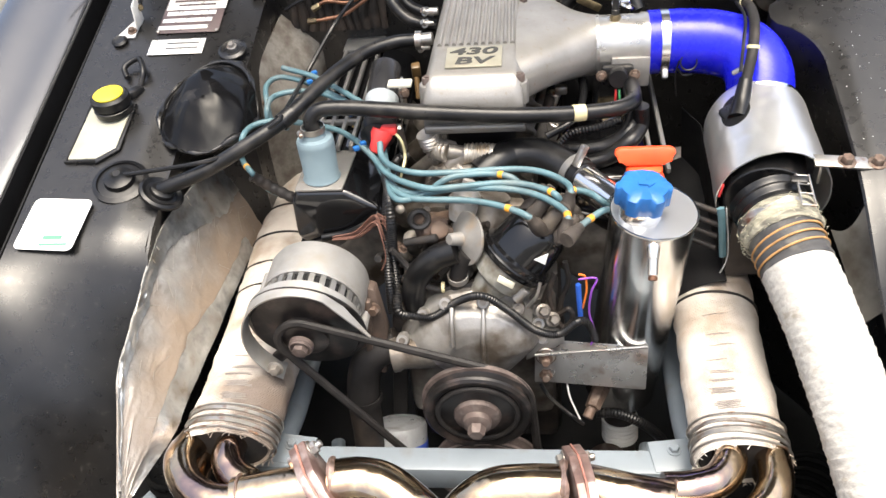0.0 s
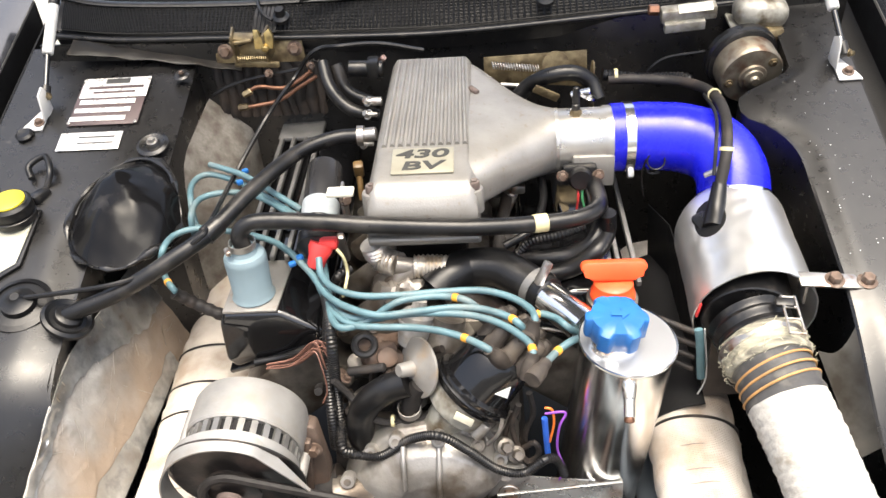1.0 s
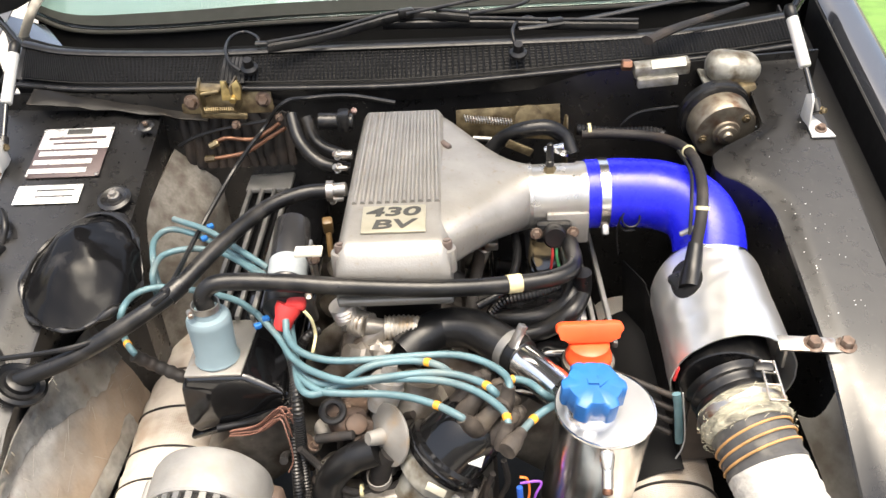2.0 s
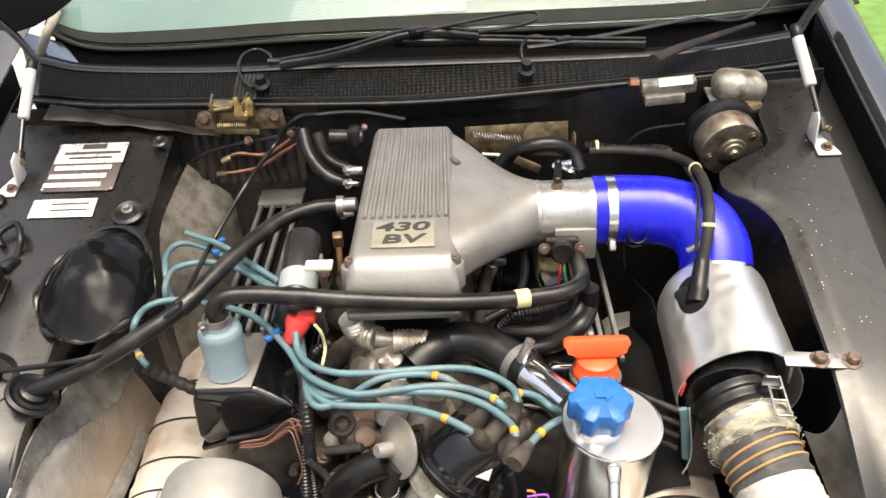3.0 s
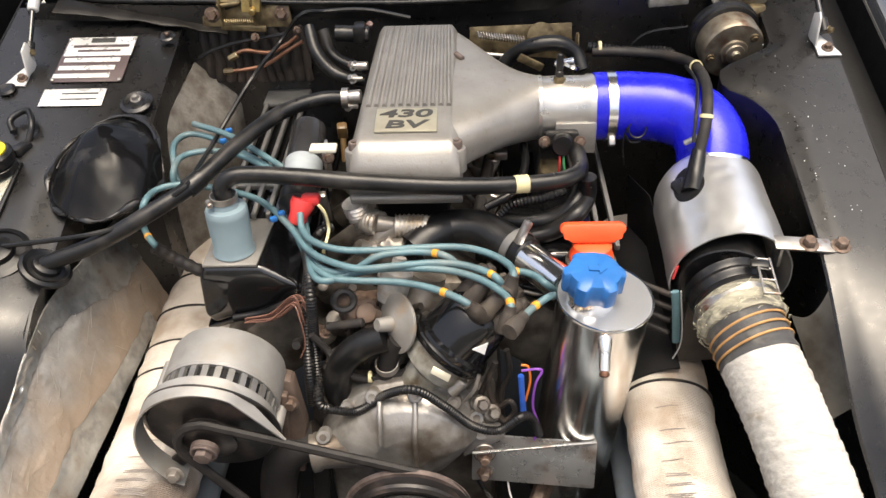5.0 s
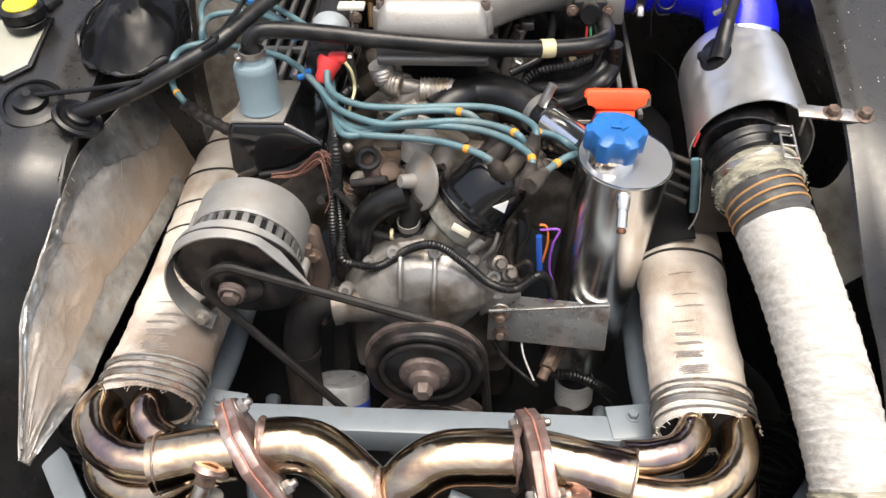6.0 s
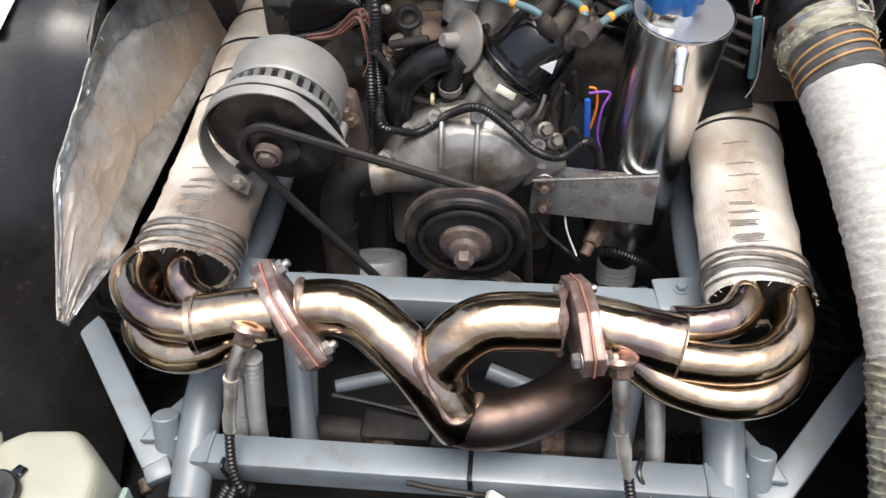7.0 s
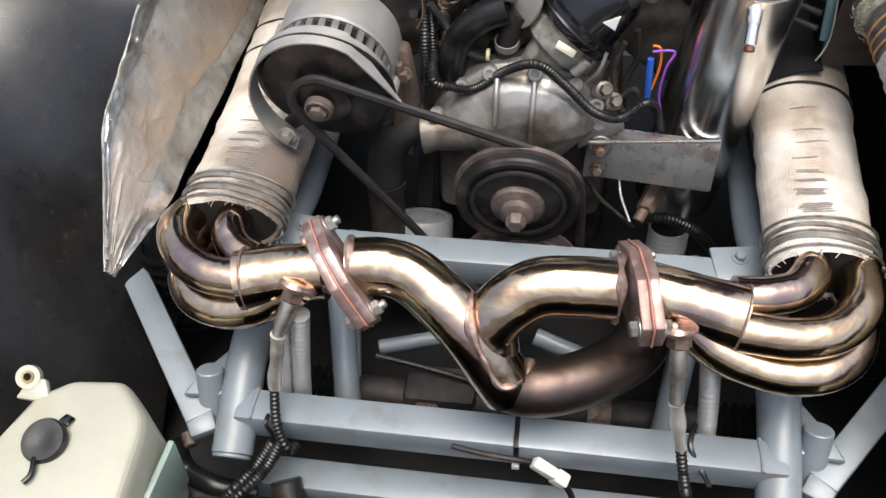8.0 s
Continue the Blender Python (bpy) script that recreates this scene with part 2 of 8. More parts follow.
M["gearcover"] = material("dirty_alloy_cover", (0.27, 0.265, 0.235), 0.48, 0.35, var=0.35, scale=30, dirt=(0.09, 0.07, 0.045), dirt_amount=0.6, dirt_scale=38, grain=0.35, grain_scale=140, rough_var=0.12)
M["dullbrown"] = material("dull_brown_sheet", (0.075, 0.062, 0.052), 0.5, 0.3, var=0.25, scale=16, dirt=(0.04, 0.034, 0.03), dirt_amount=0.4, dirt_scale=18)
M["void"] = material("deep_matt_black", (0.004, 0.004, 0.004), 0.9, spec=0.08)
M["lid"] = material("brushed_lid", (0.60, 0.61, 0.62), 0.34, 0.9, var=0.04, scale=20, grain=0, rough_var=0.02)
M["distcap"] = material("black_moulded_cap", (0.005, 0.005, 0.0055), 0.13, var=0.2, spec=0.5, grain=0.05, rough_var=0.03)
M["coilcan"] = material("black_coil_can", (0.03, 0.03, 0.032), 0.22, 0.3, var=0.2, scale=20)
M["seal"] = material("beige_rubber_seal", (0.26, 0.24, 0.20), 0.6, var=0.2, scale=40)
M["cord"] = material("orange_brown_cord", (0.36, 0.20, 0.075), 0.7, var=0.2, scale=60)


def foil_material():
    """Dull embossed foil, grey along its upper strip and scorched tan below, with a ragged border."""
    m = material("stained_foil_shield", (0.27, 0.27, 0.265), 0.46, 0.4, var=0.35, scale=30, grain=1.0, grain_scale=160)
    n, l = m.node_tree.nodes, m.node_tree.links
    b = n["Principled BSDF"]
    sep, t = n.new("ShaderNodeSeparateXYZ"), n.new("ShaderNodeTexNoise")
    t.inputs["Scale"].default_value, t.inputs["Detail"].default_value = 13.0, 9.0
    l.new(n["Texture Coordinate"].outputs["Object"], sep.inputs[0])
    l.new(n["Texture Coordinate"].outputs["Object"], t.inputs["Vector"])
    add = n.new("ShaderNodeMath")
    add.operation, add.inputs[1].default_value = "MULTIPLY_ADD", 0.17
    l.new(t.outputs[0], add.inputs[0])
    l.new(sep.outputs[2], add.inputs[2])
    r = n.new("ShaderNodeValToRGB")
    r.color_ramp.elements[0].position, r.color_ramp.elements[1].position = 0.60, 0.67
    r.color_ramp.elements[0].color, r.color_ramp.elements[1].color = (0.8, 0.8, 0.8, 1), (0.12, 0.12, 0.12, 1)
    l.new(add.outputs[0], r.inputs[0])
    mix = n.new("ShaderNodeMix")
    mix.data_type = "RGBA"
    mix.inputs[7].default_value = (0.35, 0.27, 0.20, 1)
    fade, both = n.new("ShaderNodeMapRange"), n.new("ShaderNodeMath")
    fade.inputs[1].default_value, fade.inputs[2].default_value, fade.inputs[3].default_value = 0.62, 0.80, 0.30
    both.operation = "MULTIPLY"
    l.new(sep.outputs[1], fade.inputs[0])
    l.new(fade.outputs[0], both.inputs[0])
    l.new(r.outputs[0], both.inputs[1])
    l.new(both.outputs[0], mix.inputs[0])
    l.new(b.inputs["Base Color"].links[0].from_socket, mix.inputs[6])
    l.new(mix.outputs[2], b.inputs["Base Color"])
    return m


M["foil"] = foil_material()
M["barefoil"] = material("embossed_silver_foil", (0.42, 0.43, 0.43), 0.36, 0.85, var=0.3, scale=60, dirt=(0.24, 0.22, 0.19), dirt_amount=0.35, dirt_scale=30, grain=1.0, grain_scale=130)
M["foilhose"] = material("foil_hose", (0.46, 0.435, 0.39), 0.32, 0.85, var=0.15, scale=40, dirt=(0.40, 0.33, 0.24), dirt_amount=0.4, dirt_scale=30, grain=0.5, grain_scale=120)


M["foilbright"] = material("crumpled_foil_cladding", (0.62, 0.59, 0.54), 0.36, 0.75, var=0.2, scale=40, dirt=(0.34, 0.28, 0.21), dirt_amount=0.35, dirt_scale=30, grain=0.8, grain_scale=140)


def exhaust_material(name, tints, rough, coat):
    """Heat-coloured stainless steel: slow drifts from straw to bronze and purple-brown."""
    m = material(name, tints[0], rough, 1.0, var=0.05, grain=0.10, grain_scale=14, rough_var=0.05)
    n, l = m.node_tree.nodes, m.node_tree.links
    t = n.new("ShaderNodeTexNoise")
    t.inputs["Scale"].default_value, t.inputs["Detail"].default_value, t.inputs["Distortion"].default_value = 9.0, 5.0, 1.2
    l.new(n["Texture Coordinate"].outputs["Object"], t.inputs["Vector"])
    r = n.new("ShaderNodeValToRGB")
    r.color_ramp.elements[0].position, r.color_ramp.elements[1].position = 0.28, 0.72
    r.color_ramp.elements[0].color, r.color_ramp.elements[1].color = (*tints[0], 1), (*tints[-1], 1)
    for i, c in enumerate(tints[1:-1]):
        e = r.color_ramp.elements.new(0.28 + 0.44 * (i + 1) / (len(tints) - 1))
        e.color = (*c, 1)
    l.new(t.outputs[0], r.inputs[0])
    l.new(r.outputs[0], n["Principled BSDF"].inputs["Base Color"])
    n["Principled BSDF"].inputs["Coat Weight"].default_value = coat
    n["Principled BSDF"].inputs["Coat Roughness"].default_value = 0.07
    w, bp = n.new("ShaderNodeTexNoise"), n.new("ShaderNodeBump")
    w.inputs["Scale"].default_value, w.inputs["Detail"].default_value = 26.0, 2.5
    bp.inputs["Strength"].default_value, bp.inputs["Distance"].default_value = 0.35, 0.006
    l.new(n["Texture Coordinate"].outputs["Object"], w.inputs["Vector"])
    l.new(w.outputs[0], bp.inputs["Height"])
    l.new(bp.outputs[0], n["Principled BSDF"].inputs["Normal"])
    return m


M["exhaust"] = exhaust_material("heat_tinted_stainless", [(0.20, 0.120, 0.085), (0.36, 0.25, 0.165), (0.54, 0.42, 0.27), (0.40, 0.295, 0.22), (0.29, 0.205, 0.185)], 0.16, 0.5)
M["exhaust_dark"] = exhaust_material("burnt_exhaust_steel", [(0.060, 0.045, 0.040), (0.105, 0.075, 0.062), (0.085, 0.068, 0.068)], 0.44, 0.05)
def brushed_tube():
    """Turned and polished alloy: fine lines run round it, so highlights draw out along its length."""
    m = material("turned_polished_alloy", (0.88, 0.88, 0.87), 0.20, 1.0, var=0.03, scale=14, grain=0.05, grain_scale=22, rough_var=0.04)
    n, l = m.node_tree.nodes, m.node_tree.links
    b = n["Principled BSDF"]
    t = n.new("ShaderNodeTangent")
    t.direction_type, t.axis = "RADIAL", "Z"
    l.new(t.outputs[0], b.inputs["Tangent"])
    b.inputs["Anisotropic"].default_value = 0.35
    b.inputs["Anisotropic Rotation"].default_value = 0.25
    return m


M["chrome"] = brushed_tube()
M["weld"] = material("weld_bead", (0.42, 0.30, 0.25), 0.4, 0.9, var=0.4, scale=90, grain=0.6, grain_scale=300)


def glass_material():
    m = bpy.data.materials.new("tinted_windscreen_glass")
    m.use_nodes = True
    b = m.node_tree.nodes["Principled BSDF"]
    b.inputs["Base Color"].default_value = (0.85, 0.95, 0.93, 1)
    b.inputs["Roughness"].default_value = 0.02
    b.inputs["Transmission Weight"].default_value = 1.0
    b.inputs["IOR"].default_value = 1.36
    b.inputs["Specular IOR Level"].default_value = 0.15
    return m


M["glass"] = glass_material()


# ---- building helpers ----
def finish(bm, name, mat, sharp=38.0):
    me = bpy.data.meshes.new(name)
    bmesh.ops.recalc_face_normals(bm, faces=bm.faces)
    bm.to_mesh(me)
    bm.free()
    me.shade_smooth()
    me.set_sharp_from_angle(angle=radians(sharp))
    me.materials.append(M[mat])
    return new(name, me)


def thing(name, at, label, category, group="", kind=""):
    root = new(name)
    root.empty_display_size = 0.05
    root.location = at
    return tagged(root, label, category, group, kind)


def part(name, bm, mat, parent, label="", sharp=38.0):
    ob = finish(bm, name, mat, sharp)
    ob.parent = parent
    if parent.type == "EMPTY":
        ob.matrix_parent_inverse = Matrix.Translation(parent.location).inverted()
    if label:
        ob["label"] = label
    return ob


def solo(name, bm, mat, label, category, group="", kind="", sharp=38.0):
    return tagged(finish(bm, name, mat, sharp), label, category, group, kind)


def join(*bms):
    out = bms[0]
    for other in bms[1:]:
        me = bpy.data.meshes.new("tmp")
        other.to_mesh(me)
        other.free()
        out.from_mesh(me)
        bpy.data.meshes.remove(me)
    return out


def basis(axis, up=(0, 0, 1)):
    z = Vector(axis).normalized()
    u = Vector(up)
    if abs(z.dot(u.normalized())) > 0.97:
        u = Vector((0, 1, 0))
    x = u.cross(z).normalized()
    return Matrix((x, z.cross(x), z)).transposed()


def box(c, s, rot=(0, 0, 0), bev=0.002, turn=None, seg=2):
    bm = bmesh.new()
    bmesh.ops.create_cube(bm, size=1.0, matrix=Matrix.Diagonal((*s, 1)))
    if bev:
        bmesh.ops.bevel(bm, geom=bm.edges[:], offset=min(bev, min(s) * 0.45), segments=seg, affect="EDGES", profile=0.5)
    r = turn.to_4x4() if turn else Euler([radians(a) for a in rot]).to_matrix().to_4x4()
    bm.transform(Matrix.Translation(c) @ r)
    return bm


def beam(a, b, w, h, bev=0.003, up=(0, 0, 1)):
    """A square tube from a to b, w wide and h high."""
    a, b = Vector(a), Vector(b)
    return box((a + b) / 2, (w, h, (b - a).length), bev=bev, turn=basis(b - a, up))


def lathe(profile, base, axis=(0, 0, 1), seg=28, up=(0, 0, 1)):
    """Turns (radius, height) pairs round an axis from base; closed at both ends."""
    bm = bmesh.new()
    m = Matrix.Translation(base) @ basis(axis, up).to_4x4()
    rings = []
    for r, h in profile:
        rings.append([bm.verts.new(m @ Vector((r * math.cos(2 * math.pi * k / seg), r * math.sin(2 * math.pi * k / seg), h))) for k in range(seg)])
    for a, b in zip(rings, rings[1:]):
        for k in range(seg):
            bm.faces.new((a[k], a[(k + 1) % seg], b[(k + 1) % seg], b[k]))
    bm.faces.new(rings[0][::-1])
    bm.faces.new(rings[-1])
    return bm


def rod(a, b, r, r2=None, seg=20, bev=0.0015):
    a, b = Vector(a), Vector(b)
    h, r2 = (b - a).length, r if r2 is None else r2
    e = min(bev, r * 0.4, r2 * 0.4, h * 0.3)
    return lathe([(r - e, 0), (r, e), (r2, h - e), (r2 - e, h)], a, b - a, seg)


def spline(pts, n=8):
    p = [Vector(q) for q in pts]
    p = [2 * p[0] - p[1]] + p + [2 * p[-1] - p[-2]]
    out = []
    for i in range(1, len(p) - 2):
        a, b, c, d = p[i - 1:i + 3]
        for k in range(n):
            t = k / n
            out.append(0.5 * (2 * b + (c - a) * t + (2 * a - 5 * b + 4 * c - d) * t * t + (3 * b - a - 3 * c + d) * t ** 3))
    out.append(p[-2])
    return out


def even(path, step):
    """The path again in equal steps."""
    out, carry = [path[0].copy()], 0.0
    total = sum((b - a).length for a, b in zip(path, path[1:]))
    count = max(2, round(total / step))
    step = total / count
    for a, b in zip(path, path[1:]):
        seg = (b - a).length
        while carry + seg >= step - 1e-9 and len(out) < count:
            a = a.lerp(b, (step - carry) / seg) if seg else a
            out.append(a.copy())
            seg, carry = (b - a).length, 0.0
        carry += seg
    out.append(path[-1].copy())
    return out


def sweep(path, radius, seg=12, flat=(1, 1), up=(0, 0, 1), lump=0.0, closed=False):
    """A solid tube along a path; radius is a number or a function of the length walked. flat: width and height against the radius."""
    bm = bmesh.new()
    n = len(path)
    rings, walked, x = [], 0.0, None
    for i, p in enumerate(path):
        t = ((path[(i + 1) % n] if closed or i + 1 < n else p) - (path[i - 1] if closed or i else p)).normalized()
        if flat != (1, 1):
            x = Vector(up).cross(t).normalized()
        elif x is None:
            x = (Vector((0, 0, 1)) if abs(t.z) < 0.9 else Vector((1, 0, 0))).cross(t).normalized()
        else:
            x = (x - t * x.dot(t)).normalized()
        y = t.cross(x)
        if i:
            walked += (p - path[i - 1]).length
        r = radius(walked) if callable(radius) else radius
        ring = []
        for k in range(seg):
            a = 2 * math.pi * k / seg
            q = p + x * (r * flat[0] * math.cos(a)) + y * (r * flat[1] * math.sin(a))
            if lump:
                q += (q - p).normalized() * lump * noise.noise(q * 40)
            ring.append(bm.verts.new(q))
        rings.append(ring)
    for a, b in zip(rings, rings[1:] + ([rings[0]] if closed else [])):
        for k in range(seg):
            bm.faces.new((a[k], a[(k + 1) % seg], b[(k + 1) % seg], b[k]))
    if not closed:
        bm.faces.new(rings[0][::-1])
        bm.faces.new(rings[-1])
    return bm


def hose(pts, r, n=8, seg=12, **more):
    return sweep(spline(pts, n), r, seg, **more)


def ribbed(pts, r, pitch=0.005, depth=0.001, seg=12):
    """Convoluted hose: rings of a fixed pitch along the path."""
    path = even(spline(pts, 10), pitch / 4)
    return sweep(path, lambda s: r - depth * (0.5 - 0.5 * math.cos(2 * math.pi * s / pitch)), seg)


def sheet(f, nu, nv, thick=0.002):
    """A panel of some thickness through f(u, v), u and v from 0 to 1."""
    bm = bmesh.new()
    g = [[bm.verts.new(f(i / nu, j / nv)) for j in range(nv + 1)] for i in range(nu + 1)]
    for i in range(nu):
        for j in range(nv):
            bm.faces.new((g[i][j], g[i + 1][j], g[i + 1][j + 1], g[i][j + 1]))
    bmesh.ops.recalc_face_normals(bm, faces=bm.faces)
    bmesh.ops.solidify(bm, geom=bm.faces[:], thickness=thick)
    return bm


def prism(poly, at, axis, depth, up=(0, 0, 1), bev=0.0):
    """A flat outline (x, y) in the plane across axis, pushed out along it."""
    bm = bmesh.new()
    m = Matrix.Translation(at) @ basis(axis, up).to_4x4()
    a = [bm.verts.new(m @ Vector((x, y, 0))) for x, y in poly]
    b = [bm.verts.new(m @ Vector((x, y, depth))) for x, y in poly]
    bm.faces.new(a[::-1])
    bm.faces.new(b)
    for k in range(len(poly)):
        bm.faces.new((a[k], a[(k + 1) % len(a)], b[(k + 1) % len(a)], b[k]))
    if bev:
        bmesh.ops.bevel(bm, geom=bm.edges[:], offset=bev, segments=2, affect="EDGES", profile=0.5)
    return bm


def bolt(p, axis, r=0.007, h=0.006, washer=True):
    hexa = lathe([(r, 0), (r, h * 0.8), (r * 0.82, h)], Vector(p) + Vector(axis).normalized() * 0.0015, axis, 6)
    if washer:
        return join(hexa, lathe([(r * 1.45, 0), (r * 1.45, 0.0012), (r * 1.35, 0.0018)], p, axis, 20))
    return hexa


def ring(c, axis, r, wire, seg=32, flat=None):
    """A closed ring of wire round an axis; flat: a band that wide instead."""
    m = basis(axis)
    pts = [Vector(c) + m @ Vector((r * math.cos(2 * math.pi * k / seg), r * math.sin(2 * math.pi * k / seg), 0)) for k in range(seg)]
    if flat:
        return band(c, axis, r, flat, wire, seg)
    return sweep(pts, wire, 8, closed=True)


def band(c, axis, r, width, thick, seg=32):
    """A flat hose band: a short thin-walled collar."""
    m = Matrix.Translation(c) @ basis(axis).to_4x4()
    bm = bmesh.new()
    rows = []
    for rr, h in ((r, -width / 2), (r + thick, -width / 2), (r + thick, width / 2), (r, width / 2)):
        rows.append([bm.verts.new(m @ Vector((rr * math.cos(2 * math.pi * k / seg), rr * math.sin(2 * math.pi * k / seg), h))) for k in range(seg)])
    for a, b in zip(rows, rows[1:] + rows[:1]):
        for k in range(seg):
            bm.faces.new((a[k], a[(k + 1) % seg], b[(k + 1) % seg], b[k]))
    return bm


def letters(name, words, size, m, mat, parent, depth=0.0006, bold=0.0006):
    cu = bpy.data.curves.new(name, "FONT")
    cu.body, cu.size, cu.extrude, cu.align_x, cu.align_y = words, size, depth, "CENTER", "CENTER"
    cu.offset = bold
    tmp = bpy.data.objects.new(name, cu)
    scene.collection.objects.link(tmp)
    me = bpy.data.meshes.new_from_object(tmp.evaluated_get(bpy.context.evaluated_depsgraph_get()))
    bpy.data.objects.remove(tmp)
    me.transform(m)
    me.materials.clear()
    me.materials.append(M[mat])
    ob = new(name, me)
    ob.parent = parent
    if parent.type == "EMPTY":
        ob.matrix_parent_inverse = Matrix.Translation(parent.location).inverted()
    return ob


def plane_frame(at, right, up):
    """The frame of something flat: x to the right, y up along it."""
    x = Vector(right).normalized()
    y = (Vector(up) - x * x.dot(Vector(up))).normalized()
    m = Matrix((x, y, x.cross(y))).transposed().to_4x4()
    return Matrix.Translation(at) @ m

# ---- the setting: ground, body shell, engine bay ----
def wing_z(y, right=False):
    """Height of the inner wing's top: it falls towards the nose."""
    z = 0.674 + 0.31 * (y - 0.971) + (0.035 if right else 0.0)
    return z


def smooth(a, b, x):
    t = max(0.0, min(1.0, (x - a) / (b - a)))
    return t * t * (3 - 2 * t)


# the ground is unseen; its pale colour is chosen to bounce light upwards
ground = solo("ground", sheet(lambda u, v: (60 * u - 30, 80 * v - 40, 0), 2, 2, 0.05), "bounceground", "unseen ground under the parked car, made pale to bounce light", "ground", kind="structure")
solo("lawn", sheet(lambda u, v: (1.9 + 9.3 * u, -2 + 14 * v, 0.03), 8, 8, 0.05), "grass", "bright green grass verge beside the car", "grass", kind="structure")

# unseen walls added on all four sides to shape low reflections
for where, c, size in (("west", (-7.0, 2.0, 1.6), (0.2, 20.0, 3.2)), ("east", (11.5, 2.0, 1.6), (0.2, 20.0, 3.2)), ("south", (2.25, -7.9, 1.6), (18.3, 0.2, 3.2)), ("north", (2.25, 11.9, 1.6), (18.3, 0.2, 3.2))):
    solo("wall_" + where, box(c, size, bev=0.01), "unseenwall", "unseen pale wall added to shape the reflected light", "wall", kind="structure")

# body shell: outer wings, nose, scuttle
car = thing("sports_car", (0, 1.0, 0), "black low wedge-nosed sports car with its bonnet raised", "car")


def outer_wing(side):
    s = -1 if side < 0 else 1
    edge = 0.717 if s < 0 else 0.70

    def f(u, v):
        y = 0.15 + 1.75 * v
        x = edge + (0.30 if s < 0 else 0.145) * u
        z = wing_z(y, s > 0) + 0.022 + 0.010 * smooth(0, 0.08, u) + (0.034 * smooth(0.05, 0.5, u) if s < 0 else 0.0) - 0.02 * u - 0.30 * max(0.0, u - 0.3) ** 2
        z -= 0.32 * smooth(0.75, 0.1, y) * 0.35
        return (s * x, y, z)
    return sheet(f, 18, 30, 0.004)


part("wing", outer_wing(-1), "paint", car, "glossy black front wing reflecting the sky")
part("wing", outer_wing(1), "paint", car, "glossy black front wing with dust specks")


def wing_side(side):
    """Plain flank of the wing, down to the sill."""
    s = -1 if side < 0 else 1
    edge = 1.017 if s < 0 else 0.845

    def f(u, v):
        y = 0.15 + 1.75 * v
        top = wing_z(y, s > 0) - 0.12
        return (s * (edge + 0.03 * math.sin(math.pi * u)), y, top + (0.18 - top) * u)
    return sheet(f, 8, 12, 0.004)


part("wing_flank", wing_side(-1), "paint", car)
part("wing_flank", wing_side(1), "paint", car)


def gutter(side):
    s = -1 if side < 0 else 1
    inner, outer = (0.690, 0.717) if s < 0 else (0.645, 0.70)

    def f(u, v):
        y = 0.15 + 1.48 * v
        lean = 0.03 * (1 - v) if s > 0 else 0.012 * (1 - v)
        x0 = inner - (lean if s > 0 else -lean * 0.6)
        x = x0 + (outer - x0) * smooth(0.3, 0.7, u)
        top = wing_z(y, s > 0)
        z = top + 0.02 * smooth(0.6, 1, u) - 0.05 * math.sin(math.pi * u)
        return (s * x, y, z)
    return sheet(f, 12, 20, 0.003)


part("gutter", gutter(-1), "black", car, "dark drain channel along the bonnet opening")
part("gutter", gutter(1), "black", car, "dark drain channel along the bonnet opening")


# inner wings: satin black panels that fall away towards the nose
def inner_left(u, v):
    y = 0.36 + 1.17 * v
    x = -0.690 + (0.690 - 0.480 + 0.08 * smooth(1.16, 1.22, y)) * u
    z = wing_z(y) - 0.012 * smooth(0.75, 1.0, u) + 0.0008 * noise.noise(Vector((x * 6, y * 5, 0)))
    z -= 0.55 * max(0, 0.72 - y) ** 1.25
    z -= 0.36 * smooth(0.93, 0.70, y) * u
    return (x, y, z)


solo("wall_inner_wing_west", sheet(inner_left, 16, 40, 0.004), "inner", "scuffed satin black inner wing panel", "inner wing", kind="structure")


def inner_right(u, v):
    y = 0.36 + 1.20 * v
    x0 = 0.525
    if y > 1.17:
        x0 = 0.425 + math.sqrt(max(0.0, 0.01 - (y - 1.17) ** 2)) if y < 1.263 else 0.462 + 0.09 * smooth(1.29, 1.36, y)
    x1 = 0.645 - 0.03 * (1 - v)
    x = x0 + (x1 - x0) * u
    z = wing_z(y, True) - 0.004 * smooth(0.25, 0.0, u) + 0.0012 * noise.noise(Vector((x * 6, y * 5, 3)))
    z -= 0.55 * max(0, 0.72 - y) ** 1.25 + 0.05 * smooth(1.0, 0.76, y) * (1 - u) ** 1.3
    return (x, y, z)


solo("wall_inner_wing_east", sheet(inner_right, 14, 96, 0.004), "inner", "dusty satin black inner wing panel with paint specks", "inner wing", kind="structure")


# side walls of the bay below the inner wings
def side_left(u, v):
    y = 0.36 + 1.17 * v
    x, y2, top = inner_left(1.0, v)
    z = top + (0.10 - top) * u
    return (x - 0.02 * math.sin(math.pi * u) * smooth(1.2, 0.8, y) - 0.05 * u * smooth(1.0, 0.7, y), y, z)


def side_right(u, v):
    x, y, top = inner_right(0.0, v)
    return (x + 0.055 * smooth(0.0, 0.12, u) * smooth(1.2, 1.05, y) + 0.04 * u * smooth(1.3, 0.8, y), y, top + (0.10 - top) * u)


solo("wall_bay_west", sheet(side_left, 14, 30, 0.004), "inner", "black wheel arch side of the engine bay", "bay wall", kind="structure")
solo("wall_bay_east", sheet(side_right, 14, 96, 0.004), "inner", "black wheel arch side of the engine bay", "bay wall", kind="structure")
solo("wall_bay_front", box((0.0, 0.24, 0.27), (1.3, 0.012, 0.34), bev=0.003), "black", "black front wall of the engine bay", "bay wall", kind="structure")
